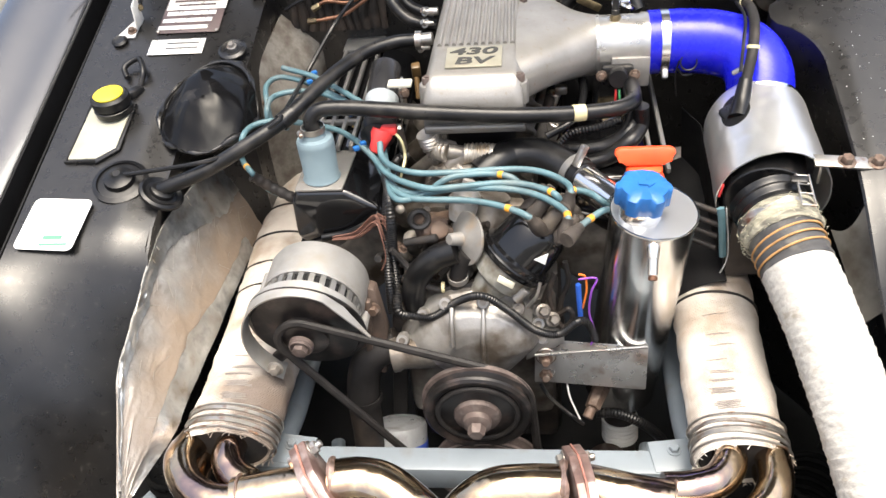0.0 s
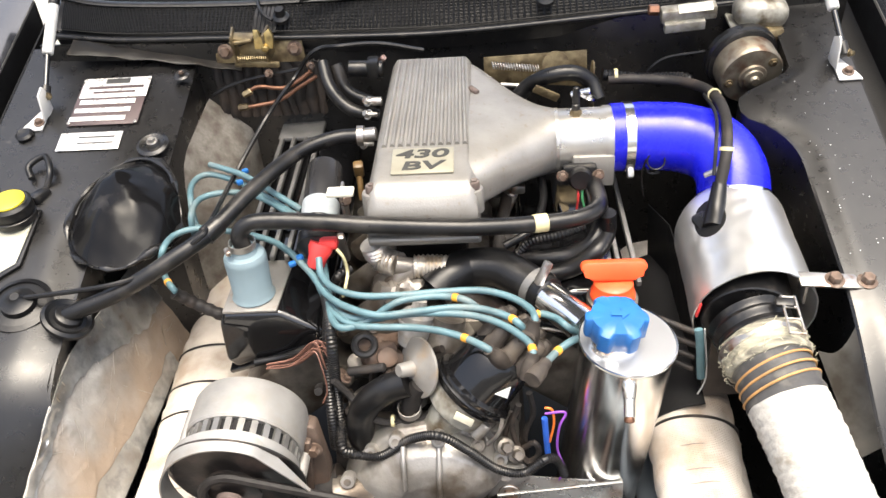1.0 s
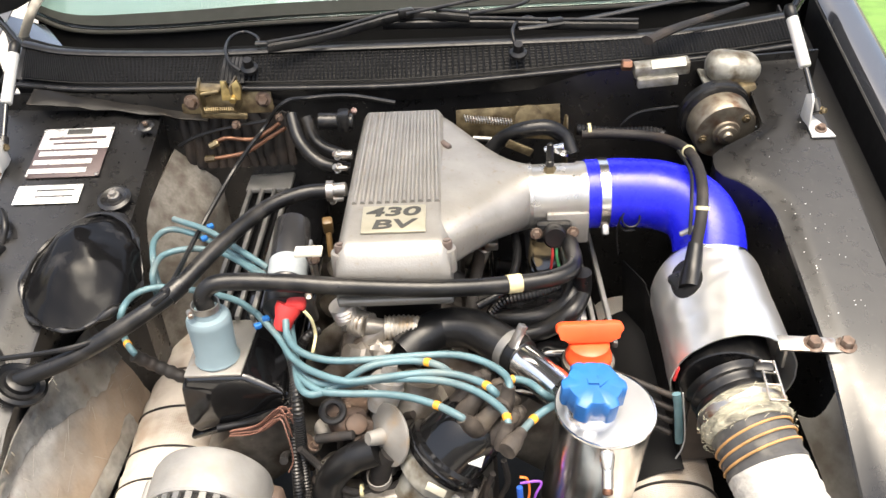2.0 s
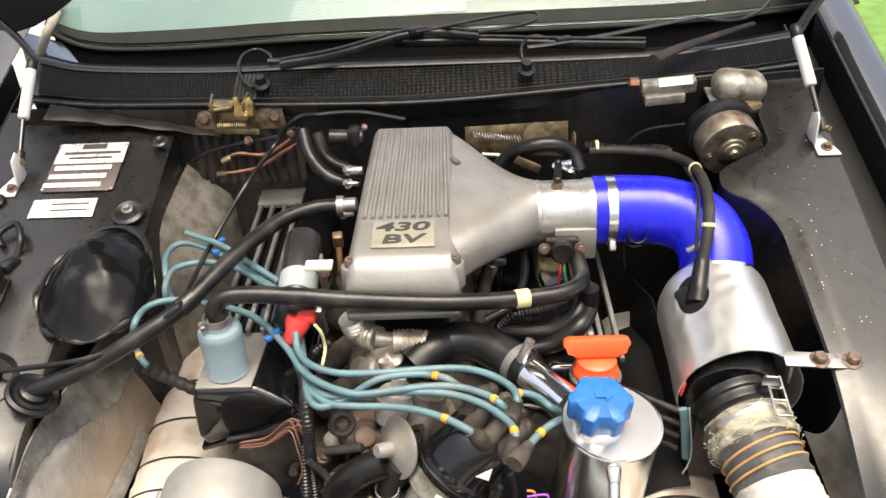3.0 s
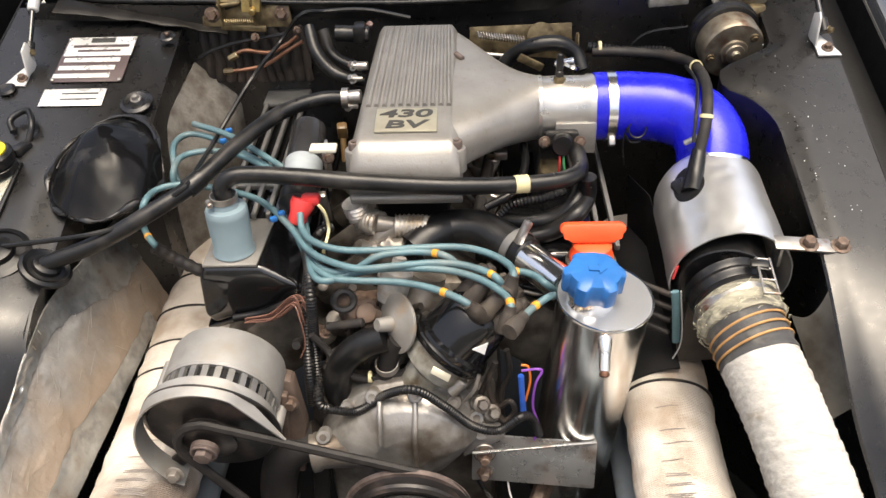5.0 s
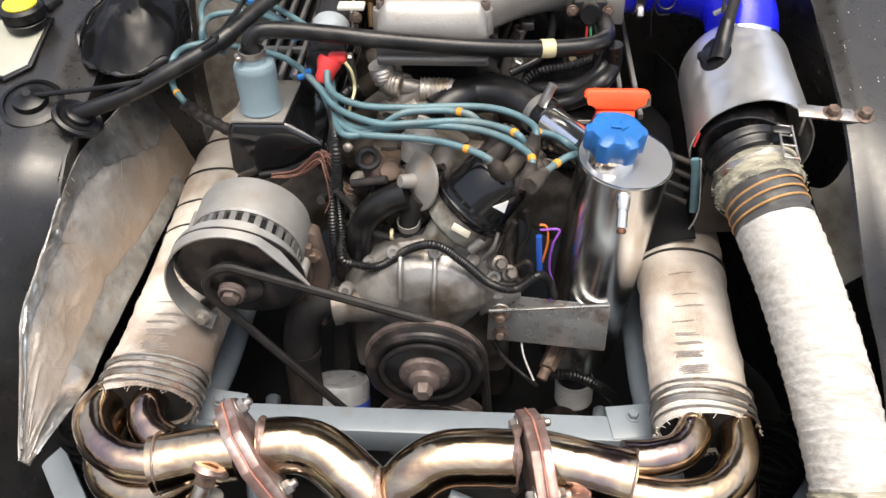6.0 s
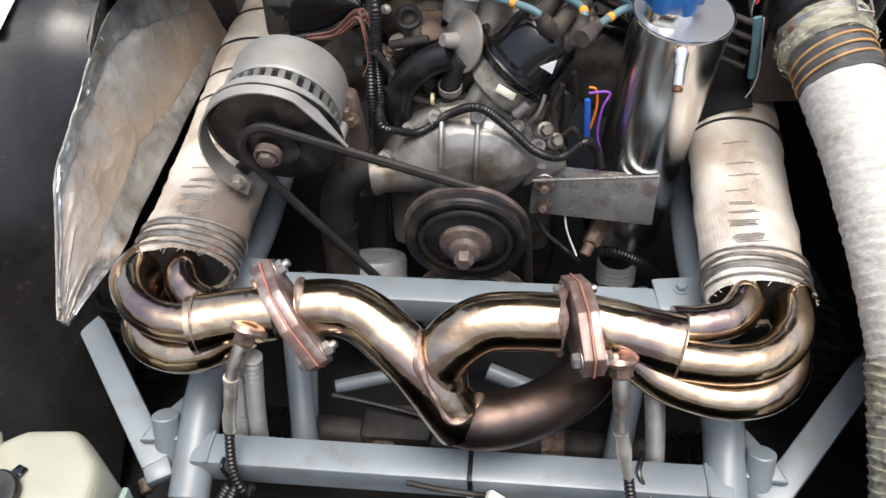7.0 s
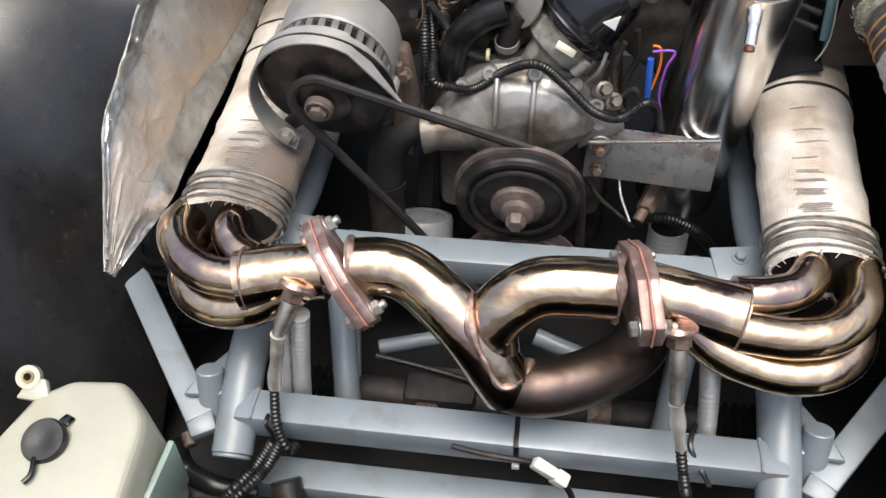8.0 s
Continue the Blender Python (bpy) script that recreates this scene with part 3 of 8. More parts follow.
solo("floor_undertray", box((0.0, 0.9, 0.09), (1.3, 1.35, 0.012), bev=0.003), "black", "dark undertray below the engine", "undertray", kind="structure")

# bulge over the suspension, on the inner wing
def dome(u, v):
    a = 2 * math.pi * u
    r = v
    cx, cy = -0.438, 1.172
    x = cx + 0.078 * r * math.cos(a) * (1 - 0.12 * math.sin(a))
    y = cy + 0.098 * r * math.sin(a)
    h = max(0.0, 1 - r ** 2.1) ** 1.25
    z = wing_z(y) + 0.046 * h - 0.05 * (1 - h) * smooth(-0.38, -0.34, x) - 0.004
    z += 0.0045 * noise.noise(Vector((x * 22, y * 22, 7))) + 0.0026 * noise.noise(Vector((x * 48, y * 48, 2)))
    return (x, y, z)


solo("suspension_bulge", sheet(dome, 72, 22, 0.003), "bulge", "shiny black bonded bulge with a rough glassfibre edge on the inner wing", "bulge", kind="structure", sharp=85)
edge = [Vector(dome(k / 48, 1.0)) + Vector((0, 0, 0.004)) for k in range(48)]
solo("bulge_seam", sweep(edge, 0.0038, 8, closed=True, lump=0.008), "inner", "rough black sealant bead round the bulge", "seam", kind="structure")

# insulated wall between the bulge and the bulkhead
def insulation(u, v):
    y = 1.27 + 0.24 * v
    top = 0.727 + 0.17 * (y - 1.30) - 0.11 * smooth(1.33, 1.24, y)
    return (-0.400 + 0.012 * v + (0.040 + 0.030 * v) * min(1.0, (2.2 + 3 * v) * u) * smooth(0.0, 0.25, v), y, top + (0.42 - top) * u)


solo("insulation_panel", sheet(insulation, 16, 10, 0.006), "insul", "stained grey insulation board with pop rivets beside the engine", "insulation", kind="structure")

# bulkhead and scuttle
solo("wall_bulkhead", sheet(lambda u, v: (-0.66 + 1.33 * u, 1.505 - 0.012 * math.sin(9 * u), 0.25 + (0.603 + 0.03 * smooth(0.55, 1.0, u) + 0.012 * smooth(0.4, 0.0, u)) * v), 24, 8, 0.006), "inner", "dirty black bulkhead behind the engine", "bulkhead", kind="structure")


def fibre_pad(u, v):
    fold = abs(math.sin(34 * u + 2.2 * noise.noise(Vector((u * 4, v * 2, 5)))))
    return (-0.372 + 0.185 * u, 1.494 - 0.010 * fold, 0.722 + 0.098 * v)


solo("bulkhead_pad", sheet(fibre_pad, 60, 12, 0.003), "dusty", "dark rippled fibre pad on the bulkhead", "pad", kind="structure", sharp=60)

scuttle = thing("scuttle_panel", (0, 1.52, 0.88), "black plastic scuttle panel with a fine air grille below the windscreen", "scuttle", kind="structure")
# lower lip and upper ridge of the scuttle, from one side of the car to the other
low_line = spline([(-0.635, 1.515, 0.875), (-0.52, 1.500, 0.868), (-0.348, 1.494, 0.864), (-0.15, 1.490, 0.858), (0.052, 1.490, 0.856), (0.341, 1.496, 0.870), (0.50, 1.500, 0.877), (0.655, 1.515, 0.887)], 10)
high_line = spline([(-0.640, 1.595, 0.918), (-0.55, 1.575, 0.906), (-0.348, 1.566, 0.898), (-0.15, 1.562, 0.899), (0.052, 1.562, 0.897), (0.341, 1.566, 0.894), (0.50, 1.572, 0.898), (0.66, 1.595, 0.910)], 10)


def along(line, u):
    k = u * (len(line) - 1)
    i = min(len(line) - 2, int(k))
    return line[i].lerp(line[i + 1], k - i)


def scuttle_face(u, v):
    a, b = along(low_line, u), along(high_line, u)
    return a.lerp(b, v) + Vector((0, 0, 0.004 * math.sin(math.pi * v)))


part("lower_rail", sweep([p + Vector((0, -0.002, 0.0)) for p in low_line], 0.0045, 10), "plastic", scuttle)
part("upper_rail", sweep([p + Vector((0, -0.006, 0.0)) for p in high_line], 0.0065, 10, (1.5, 0.7)), "plastic", scuttle)
part("front_fold", sheet(lambda u, v: along(low_line, u) + Vector((0, 0.012 * v, -0.03 * v)), 40, 2, 0.002), "plastic", scuttle)
part("grille_backing", sheet(lambda u, v: scuttle_face(u, v) - Vector((0, -0.004, 0.006)), 40, 4, 0.002), "black", scuttle)
bars = []
for k in range(9):
    bars.append(sweep([Vector(scuttle_face(0.012 + 0.976 * i / 60, 0.14 + 0.66 * k / 8)) for i in range(61)], 0.0012, 4))
for i in range(200):
    u = 0.012 + 0.976 * i / 199
    bars.append(sweep([scuttle_face(u, w) + Vector((0, 0, 0.0014)) for w in (0.14, 0.5, 0.80)], 0.0018, 4))
tagged(part("grille_mesh", join(*bars), "black", scuttle, "fine square plastic air grille"), kind="stuff")
for u0, u1 in ((0.0, 0.014), (0.325, 0.355), (0.986, 1.0)):
    part("grille_blank", sheet(lambda u, v: scuttle_face(u0 + (u1 - u0) * u, 0.1 + 0.75 * v) + Vector((0, -0.001, 0.0015)), 3, 4, 0.002), "plastic", scuttle, "plain stretch between grilles")

# windscreen: its foot line, from one pillar to the other
foot_line = spline([(-0.75, 1.850, 0.894), (-0.641, 1.800, 0.8714), (-0.469, 1.760, 0.8764), (-0.232, 1.740, 0.8894), (0.051, 1.735, 0.8927), (0.3636, 1.740, 0.8913), (0.523, 1.760, 0.8877), (0.730, 1.800, 0.889), (0.866, 1.850, 0.882)], 8)


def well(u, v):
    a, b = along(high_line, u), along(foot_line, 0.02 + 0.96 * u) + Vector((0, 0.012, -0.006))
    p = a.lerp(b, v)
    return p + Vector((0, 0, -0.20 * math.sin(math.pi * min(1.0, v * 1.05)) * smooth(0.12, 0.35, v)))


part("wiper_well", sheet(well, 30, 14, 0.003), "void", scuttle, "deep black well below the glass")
screen = thing("windscreen", (0, 1.8, 0.88), "pale tinted windscreen with a dark lower trim", "windscreen", kind="structure")


def screen_f(u, v, lift=0.0):
    p = along(foot_line, u)
    return Vector((p.x * (1 - 0.12 * v), p.y + 0.62 * v, p.z + 0.002 + 0.40 * v + lift))


pane = part("pane", sheet(screen_f, 32, 8, 0.005), "glass", screen, "greenish curved laminated glass")
pane.visible_shadow = False
part("lower_trim", sweep([p + Vector((0, -0.003, -0.003)) for p in foot_line], 0.0048, 8, (1.2, 0.9)), "screen_trim", screen, "dark rubber trim")
part("lower_band", sheet(lambda u, v: screen_f(u, 0.004 + 0.020 * v * smooth(0.0, 0.25, u) + 0.02 * v, 0.004), 32, 2, 0.002), "bandtrim", screen, "olive-grey band along the glass edge")
solo("dashboard", sheet(lambda u, v: screen_f(u, 0.03 + 0.45 * v, -0.03 - 0.10 * v), 24, 6, 0.006), "dashtop", "dull grey-green dashboard top behind the glass", "dashboard")


# pale sheet added behind the glass; its colour imitates the reflected sky
def sheen_f(u, v):
    w = 0.02 + 0.50 * u
    low = 0.03 + 0.05 * smooth(0.05, 0.66, w)
    return screen_f(w, low + (0.9 - low) * v, -0.012)


solo("sunshade", sheet(sheen_f, 24, 6, 0.004), "skysheen", "pale sheet added behind the windscreen in place of reflected sky", "sunshade")
part("cabin_lining", sheet(lambda u, v: (-0.62 + 1.30 * u, 2.36 + 0.30 * math.sin(math.pi * v / 2), 0.75 + 0.56 * v), 8, 8, 0.01), "black", car, "dark cabin behind the glass")
part("cabin_roof", sheet(lambda u, v: (-0.62 + 1.30 * u, 2.40 + 0.9 * v, 1.30 + 0.03 * math.sin(math.pi * v)), 8, 8, 0.01), "paint", car)
part("pillar_seal", hose([(-0.723, 1.720, 0.859), (-0.704, 1.720, 0.889), (-0.677, 1.720, 0.930), (-0.690, 1.800, 0.938)], 0.0085, 6, 12), "seal", screen, "ribbed beige pillar seal")
part("cowl_corner", sheet(lambda u, v: Vector((-0.695, 1.640, 0.878)).lerp(Vector((-0.592, 1.640, 0.879)), u).lerp(Vector((-0.778, 1.800, 0.908)).lerp(Vector((-0.698, 1.800, 0.880)), u), v), 6, 6, 0.003), "paint", car, "glossy black corner of the cowl")

ledge_line = spline([(-0.597, 1.478, 0.874), (-0.514, 1.478, 0.859), (-0.405, 1.478, 0.838), (-0.318, 1.478, 0.818)], 8)
ledge_foot = spline([(-0.600, 1.462, 0.862), (-0.514, 1.466, 0.850), (-0.405, 1.470, 0.831), (-0.318, 1.474, 0.813)], 8)


def ledge_f(u, v):
    p = along(ledge_line, u).lerp(along(ledge_foot, u), v)
    return p + Vector((0, 0.018 * (1 - v) ** 2, 0.003 * noise.noise(Vector((u * 9, v, 2)))))


solo("bulkhead_ledge", sheet(ledge_f, 30, 10, 0.003), "ledge", "dirty black bonded fold along the foot of the bulkhead", "ledge", kind="structure", sharp=60)

# raised bonnet, hinged at the scuttle
bonnet = thing("bonnet", (0, 1.6, 1.0), "black bonnet raised on gas struts, seen from below", "bonnet")


def bonnet_f(u, v):
    c = abs(2 * u - 1)
    x = -0.74 + 1.48 * u
    y = 1.60 - 0.30 * v
    z = 1.12 - 0.155 * smooth(0.42, 0.9, c) * (1 - v) + 0.03 * smooth(0.9, 1.0, c) + 1.20 * v + 0.06 * math.sin(math.pi * u)
    return (x, y, z)


part("bonnet_skin", sheet(bonnet_f, 40, 20, 0.02), "black", bonnet)
part("hinge_arm", hose([(-0.625, 1.550, 0.931), (-0.666, 1.550, 0.998), (-0.80, 1.52, 1.16)], 0.0065, 6, 10), "gloss", bonnet, "black hinge arm")
part("hinge_arm", hose([(0.618, 1.500, 0.945), (0.642, 1.500, 0.993), (0.72, 1.48, 1.15)], 0.0075, 6, 10), "gloss", bonnet, "black hinge arm")

# ---- engine ----
def blob_of(c, s):
    """A lumpy casting about c."""
    bm = bmesh.new()
    bmesh.ops.create_uvsphere(bm, u_segments=24, v_segments=14, radius=1.0)
    bm.transform(Matrix.Translation(c) @ Matrix.Diagonal((*s, 1)))
    for v in bm.verts:
        v.co += (v.co - Vector(c)) * (0.5 * noise.noise(v.co * 60) + 0.25 * noise.noise(v.co * 150))
    return bm


# block, timing cover and valley, dark and oily below the fittings
engine = thing("engine_block", (0, 1.2, 0.3), "grimy dark vee-eight engine block with cast heads", "engine")
part("block", box((0.0, 1.24, 0.33), (0.26, 0.56, 0.34), bev=0.02), "dusty", engine)
part("front_cover", box((0.0, 0.945, 0.40), (0.24, 0.05, 0.26), bev=0.018), "cast_dirty", engine)
part("head", box((-0.20, 1.30, 0.49), (0.15, 0.50, 0.11), (0, -38, 0), 0.012), "cast_dirty", engine, "grimy cast cylinder head")
part("head", box((0.20, 1.30, 0.49), (0.15, 0.50, 0.11), (0, 38, 0), 0.012), "cast_dirty", engine, "grimy cast cylinder head")
part("intake_manifold", box((0.0, 1.26, 0.565), (0.19, 0.42, 0.09), bev=0.025), "cast_dirty", engine, "dirty cast intake manifold")
for s in (-1, 1):
    for k in range(4):
        part("runner", rod((s * 0.03, 1.09 + 0.1 * k, 0.64), (s * 0.13, 1.09 + 0.1 * k, 0.56), 0.02), "cast_dirty", engine)
# oily clutter on the front of the manifold: bosses, bolt heads, stubs and unions
rng = random.Random(4)
for k in range(46):
    p = Vector((rng.uniform(-0.135, 0.06), rng.uniform(0.945, 1.055), rng.uniform(0.52, 0.605)))
    d = Vector((rng.uniform(-0.5, 0.5), rng.uniform(-0.9, -0.1), rng.uniform(0.3, 1.0))).normalized()
    r = rng.uniform(0.006, 0.016)
    kind = k % 3
    if kind == 0:
        part("boss", lathe([(r * 1.3, -0.02), (r * 1.15, 0.0), (r, 0.012), (r * 0.6, 0.014)], p, d, 16), "cast_dirty", engine)
    elif kind == 1:
        part("bolt", bolt(p, d, r * 0.6, 0.007), "rust", engine)
    else:
        q = p + d * rng.uniform(0.02, 0.045)
        part("stub", hose([p, (p + q) / 2 + Vector((rng.uniform(-0.01, 0.01), 0, 0.004)), q], r * 0.65, 5, 10), "dusty", engine)
for k in range(9):
    p = Vector((rng.uniform(-0.12, 0.05), rng.uniform(0.95, 1.03), 0.60))
    pts = [p + Vector((rng.uniform(-0.03, 0.03), 0.012 * i, rng.uniform(-0.025, 0.02))) for i in range(4)]
    part("small_pipe", hose(pts, rng.uniform(0.002, 0.004), 6, 8), "dusty" if k % 3 else "cast_dirty", engine)
part("thermostat_housing", join(lathe([(0.036, 0), (0.034, 0.02), (0.026, 0.03), (0.024, 0.05)], (0.020, 1.012, 0.60), (0.25, 0.2, 1), 28), box((0.02, 1.012, 0.60), (0.10, 0.055, 0.012), (0, 0, 20), 0.004)), "cast_dirty", engine, "oily cast thermostat housing")
part("water_outlet", hose([(-0.005, 1.04, 0.645), (-0.025, 1.03, 0.60), (-0.03, 0.99, 0.565)], 0.014, 6, 14), "cast_dirty", engine)

part("tee_union", join(lathe([(0.012, -0.03), (0.013, 0.0), (0.017, 0.004), (0.017, 0.014), (0.012, 0.018), (0.011, 0.034)], (-0.040, 1.060, 0.655), (-0.55, -0.3, 0.45), 6), blob_of((-0.024, 1.064, 0.660), (0.022, 0.018, 0.020))), "cast_dirty", engine, "oily brass-grey union")
part("sensor_housing", join(blob_of((-0.062, 0.985, 0.618), (0.030, 0.022, 0.022)), blob_of((-0.040, 0.972, 0.605), (0.020, 0.018, 0.022)), lathe([(0.014, 0), (0.013, 0.012), (0.009, 0.014)], (-0.050, 0.968, 0.622), (0.2, -0.6, 0.7), 18)), "bracketcast", engine, "grimy lumpy sensor housing")
part("sensor_ring", ring((-0.078, 0.975, 0.640), (0.1, -0.5, 0.8), 0.013, 0.005, 24), "rubber", engine, "black rubber elbow end")
valve = thing("plastic_valve", (-0.012, 0.995, 0.64), "dusty translucent plastic valve among the front hoses", "valve")
part("body", lathe([(0.010, -0.030), (0.018, -0.026), (0.021, -0.010), (0.022, 0.016), (0.017, 0.022), (0.010, 0.024), (0.009, 0.036)], (-0.012, 0.996, 0.652), (0.25, 0.35, 0.9), 24), "frosted", valve)
part("rib", ring((-0.011, 0.9975, 0.658), (0.25, 0.35, 0.9), 0.0222, 0.0018, 28), "frosted", valve)
part("nozzle", rod((-0.016, 0.986, 0.626), (-0.024, 0.974, 0.606), 0.0065, 0.005), "frosted", valve)

# rocker covers
def rocker(side, y0, y1, drop):
    s = -1 if side < 0 else 1
    root = thing("rocker_cover", (s * 0.235, 1.25, 0.6), "gloss black rocker cover with bare metal fins", "rocker cover", "rocker covers")
    poly = [(0.268, 0.576), (0.280, 0.590), (0.281, 0.645), (0.272, 0.663), (0.196, 0.663), (0.183, 0.655), (0.145, 0.636), (0.137, 0.624), (0.150, 0.611)]
    bm = bmesh.new()
    rows = [[bm.verts.new((s * x, y + lean * (z - 0.60), z - drop + dz)) for x, z in poly] for y, dz, lean in ((y0, 0.0, 0.2), (y1, 0.022, 0.0))]
    bm.faces.new(rows[0]), bm.faces.new(rows[1][::-1])
    for k in range(len(poly)):
        bm.faces.new((rows[0][k], rows[0][(k + 1) % len(poly)], rows[1][(k + 1) % len(poly)], rows[1][k]))
    bmesh.ops.recalc_face_normals(bm, faces=bm.faces)
    bmesh.ops.bevel(bm, geom=bm.edges[:], offset=0.007, segments=3, affect="EDGES", profile=0.5)
    part("cover", bm, "gloss", root, sharp=50)
    part("gasket_flange", box((s * 0.208, (y0 + y1) / 2 + 0.004, 0.603 - drop), (0.156, y1 - y0 + 0.016, 0.008), (2.6, s * 17.5, 0), bev=0.003), "gloss", root, "gloss black rolled flange")
    return root


rocker_l = rocker(-1, 1.008, 1.50, 0.0)
rocker_r = rocker(1, 1.045, 1.50, 0.012)
for k in range(4):
    part("fin", box((-0.264 + 0.021 * k, 1.31, 0.686), (0.007, 0.38, 0.010), (2.6, 0, 0), 0.002), "finmetal", rocker_l, "bare metal fin")
part("fin_plate", box((-0.2325, 1.474, 0.694), (0.078, 0.056, 0.010), (2.6, 0, 0), 0.004), "finmetal", rocker_l, "bare metal fin plate")
part("fin_bridge", box((-0.2325, 1.20, 0.680), (0.070, 0.010, 0.009), (2.6, 0, 0), 0.002), "finmetal", rocker_l)
for k in range(3):
    part("fin", box((0.245 + 0.022 * k, 1.25, 0.666), (0.007, 0.38, 0.010), (2.6, 0, 0), 0.002), "finmetal", rocker_r, "bare metal fin")

# breather can on the left-hand cover
can = thing("breather_can", (-0.235, 1.05, 0.667), "blue-grey breather can clamped to the rocker cover", "breather")
part("base_plate", prism([(-0.040, -0.03), (0.034, -0.03), (0.038, 0.075), (0.02, 0.10), (-0.030, 0.10), (-0.040, 0.06)], (-0.232, 1.048, 0.664), (0, 0, 1), 0.004, up=(0, 1, 0), bev=0.001), "cast", can)
part("body", lathe([(0.0285, 0), (0.0295, 0.002), (0.0268, 0.008), (0.0285, 0.060), (0.0282, 0.066), (0.026, 0.070), (0.018, 0.0715), (0.016, 0.080)], (-0.235, 1.052, 0.668), (0.0, 0.03, 1)), "greycan", can)
part("hose_clip", band((-0.235, 1.055, 0.752), (0, 0, 1), 0.0165, 0.009, 0.0015), "zinc", can, "worn steel hose clip")
part("clip_screw", rod((-0.254, 1.045, 0.752), (-0.247, 1.032, 0.752), 0.004), "zinc", can)

breather = thing("breather_hose", (0, 1.08, 0.735), "black rubber breather hose across the front of the plenum", "hose")
part("rubber", hose([(-0.235, 1.056, 0.745), (-0.237, 1.060, 0.764), (-0.224, 1.066, 0.776), (-0.195, 1.070, 0.777), (-0.13, 1.070, 0.772), (-0.06, 1.068, 0.765), (0.06, 1.068, 0.756), (0.156, 1.085, 0.746), (0.215, 1.10, 0.744), (0.240, 1.130, 0.742), (0.242, 1.19, 0.735), (0.24, 1.22, 0.73)], 0.0116, 8, 16), "rubber", breather)
part("tape_band", sweep(spline([(0.148, 1.0832, 0.7469), (0.166, 1.0877, 0.7456)], 3), 0.0125, 16), "cream", breather, "cream tape band")

# intake plenum with its ribbed top and side horn
plenum = thing("intake_plenum", (0, 1.25, 0.70), "cast aluminium intake plenum with a ribbed top and a badge", "plenum")


def plenum_top(y):
    """Height of the plenum's top along the car."""
    t = (y - 1.09) / 0.35
    return 0.803 + 0.042 * t - 0.012 * max(0, t - 0.75)


def plenum_body(u, v):
    """Section by section: left wall, rounded shoulder, flat top, shoulder, right wall; the front rolls over into the face."""
    y = 1.078 + 0.362 * v
    half = 0.073 - 0.011 * v
    top = plenum_top(y) - 0.032 * max(0.0, 1 - v / 0.10) ** 2.4 - 0.02 * smooth(0.95, 1.0, v)
    a = u * 2 - 1
    side = abs(a)
    if side > 0.72:
        k = (side - 0.72) / 0.28
        x, z = half + 0.004 * k, top - 0.014 - (top - 0.014 - 0.728) * k
    else:
        k = side / 0.72
        x, z = half * min(1.0, k * 1.06), top - 0.014 * smooth(0.80, 1.0, k)
    return (math.copysign(x, a) + 0.003 + 0.005 * v, y + 0.008 * smooth(0.05, 0, v) * side ** 3, z)


def plenum_shell():
    bm = bmesh.new()
    nu, nv = 44, 60
    g = [[bm.verts.new(plenum_body(i / nu, j / nv)) for j in range(nv + 1)] for i in range(nu + 1)]
    for i in range(nu):
        for j in range(nv):
            bm.faces.new((g[i][j], g[i + 1][j], g[i + 1][j + 1], g[i][j + 1]))
    bm.faces.new([g[i][0] for i in range(nu + 1)])
    bm.faces.new([g[i][nv] for i in range(nu + 1)][::-1])
    return bm


part("body", plenum_shell(), "cast", plenum, sharp=50)
part("front_lip", box((0.003, 1.079, 0.732), (0.150, 0.010, 0.010), bev=0.004, seg=3), "cast", plenum)
for x in (-0.064, 0.071):
    part("bolt_pocket", lathe([(0.014, -0.030), (0.0135, 0.0), (0.0125, 0.003), (0.0105, 0.0035)], (x, 1.108, 0.788), (0, 0, 1), 24), "cast", plenum)
part("base_flange", box((0.003, 1.25, 0.724), (0.152, 0.335, 0.010), bev=0.003), "cast", plenum)
# box coloured black to put the shade under the plenum into it
part("shade_box", box((0.003, 1.29, 0.655), (0.110, 0.25, 0.09), bev=0.012), "black", plenum)
for k in range(11):
    x = -0.055 + 0.112 * k / 10
    pts = [Vector((x * (1.0 - 0.12 * j / 8) + 0.004 + 0.003 * j / 8, 1.185 + 0.232 * j / 8, plenum_top(1.185 + 0.232 * j / 8) + 0.0003 - 0.002 * (j == 8))) for j in range(9)]
    part("rib", sweep(pts, 1.0, 10, (0.0036, 0.0046)), "cast", plenum)
bf = plane_frame((0.004, 1.148, plenum_top(1.148) + 0.0022), (1, 0, 0), (0, 1, 0.115))
plate_bm = box((0, 0, 0), (0.084, 0.056, 0.003), bev=0.0012)
plate_bm.transform(bf)
badge = part("badge", plate_bm, "badge", plenum, "pale cast badge with dark lettering")
shear = Matrix(((1, 0.25, 0, 0), (0, 1, 0, 0), (0, 0, 1, 0), (0, 0, 0, 1)))
wide = Matrix.Diagonal((1.90, 1, 1, 1))
letters("badge_number", "430", 0.025, bf @ Matrix.Translation((0.0, 0.013, 0.0018)) @ shear @ wide, "ink", badge)
letters("badge_letters", "BV", 0.025, bf @ Matrix.Translation((0.0, -0.013, 0.0018)) @ shear @ wide, "ink", badge)
for x in (-0.064, 0.072):
    part("bolt", join(lathe([(0.0080, 0), (0.0080, 0.009), (0.0068, 0.011)], (x, 1.108, 0.791), (0, 0, 1), 16), lathe([(0.0042, 0), (0.0042, 0.002)], (x, 1.108, 0.802), (0, 0, 1), 6)), "hub", plenum, "dark rusty cap bolt")
part("bolt", rod((0.068, 1.335, 0.828), (0.080, 1.322, 0.824), 0.0045), "hub", plenum, "rusty stub")


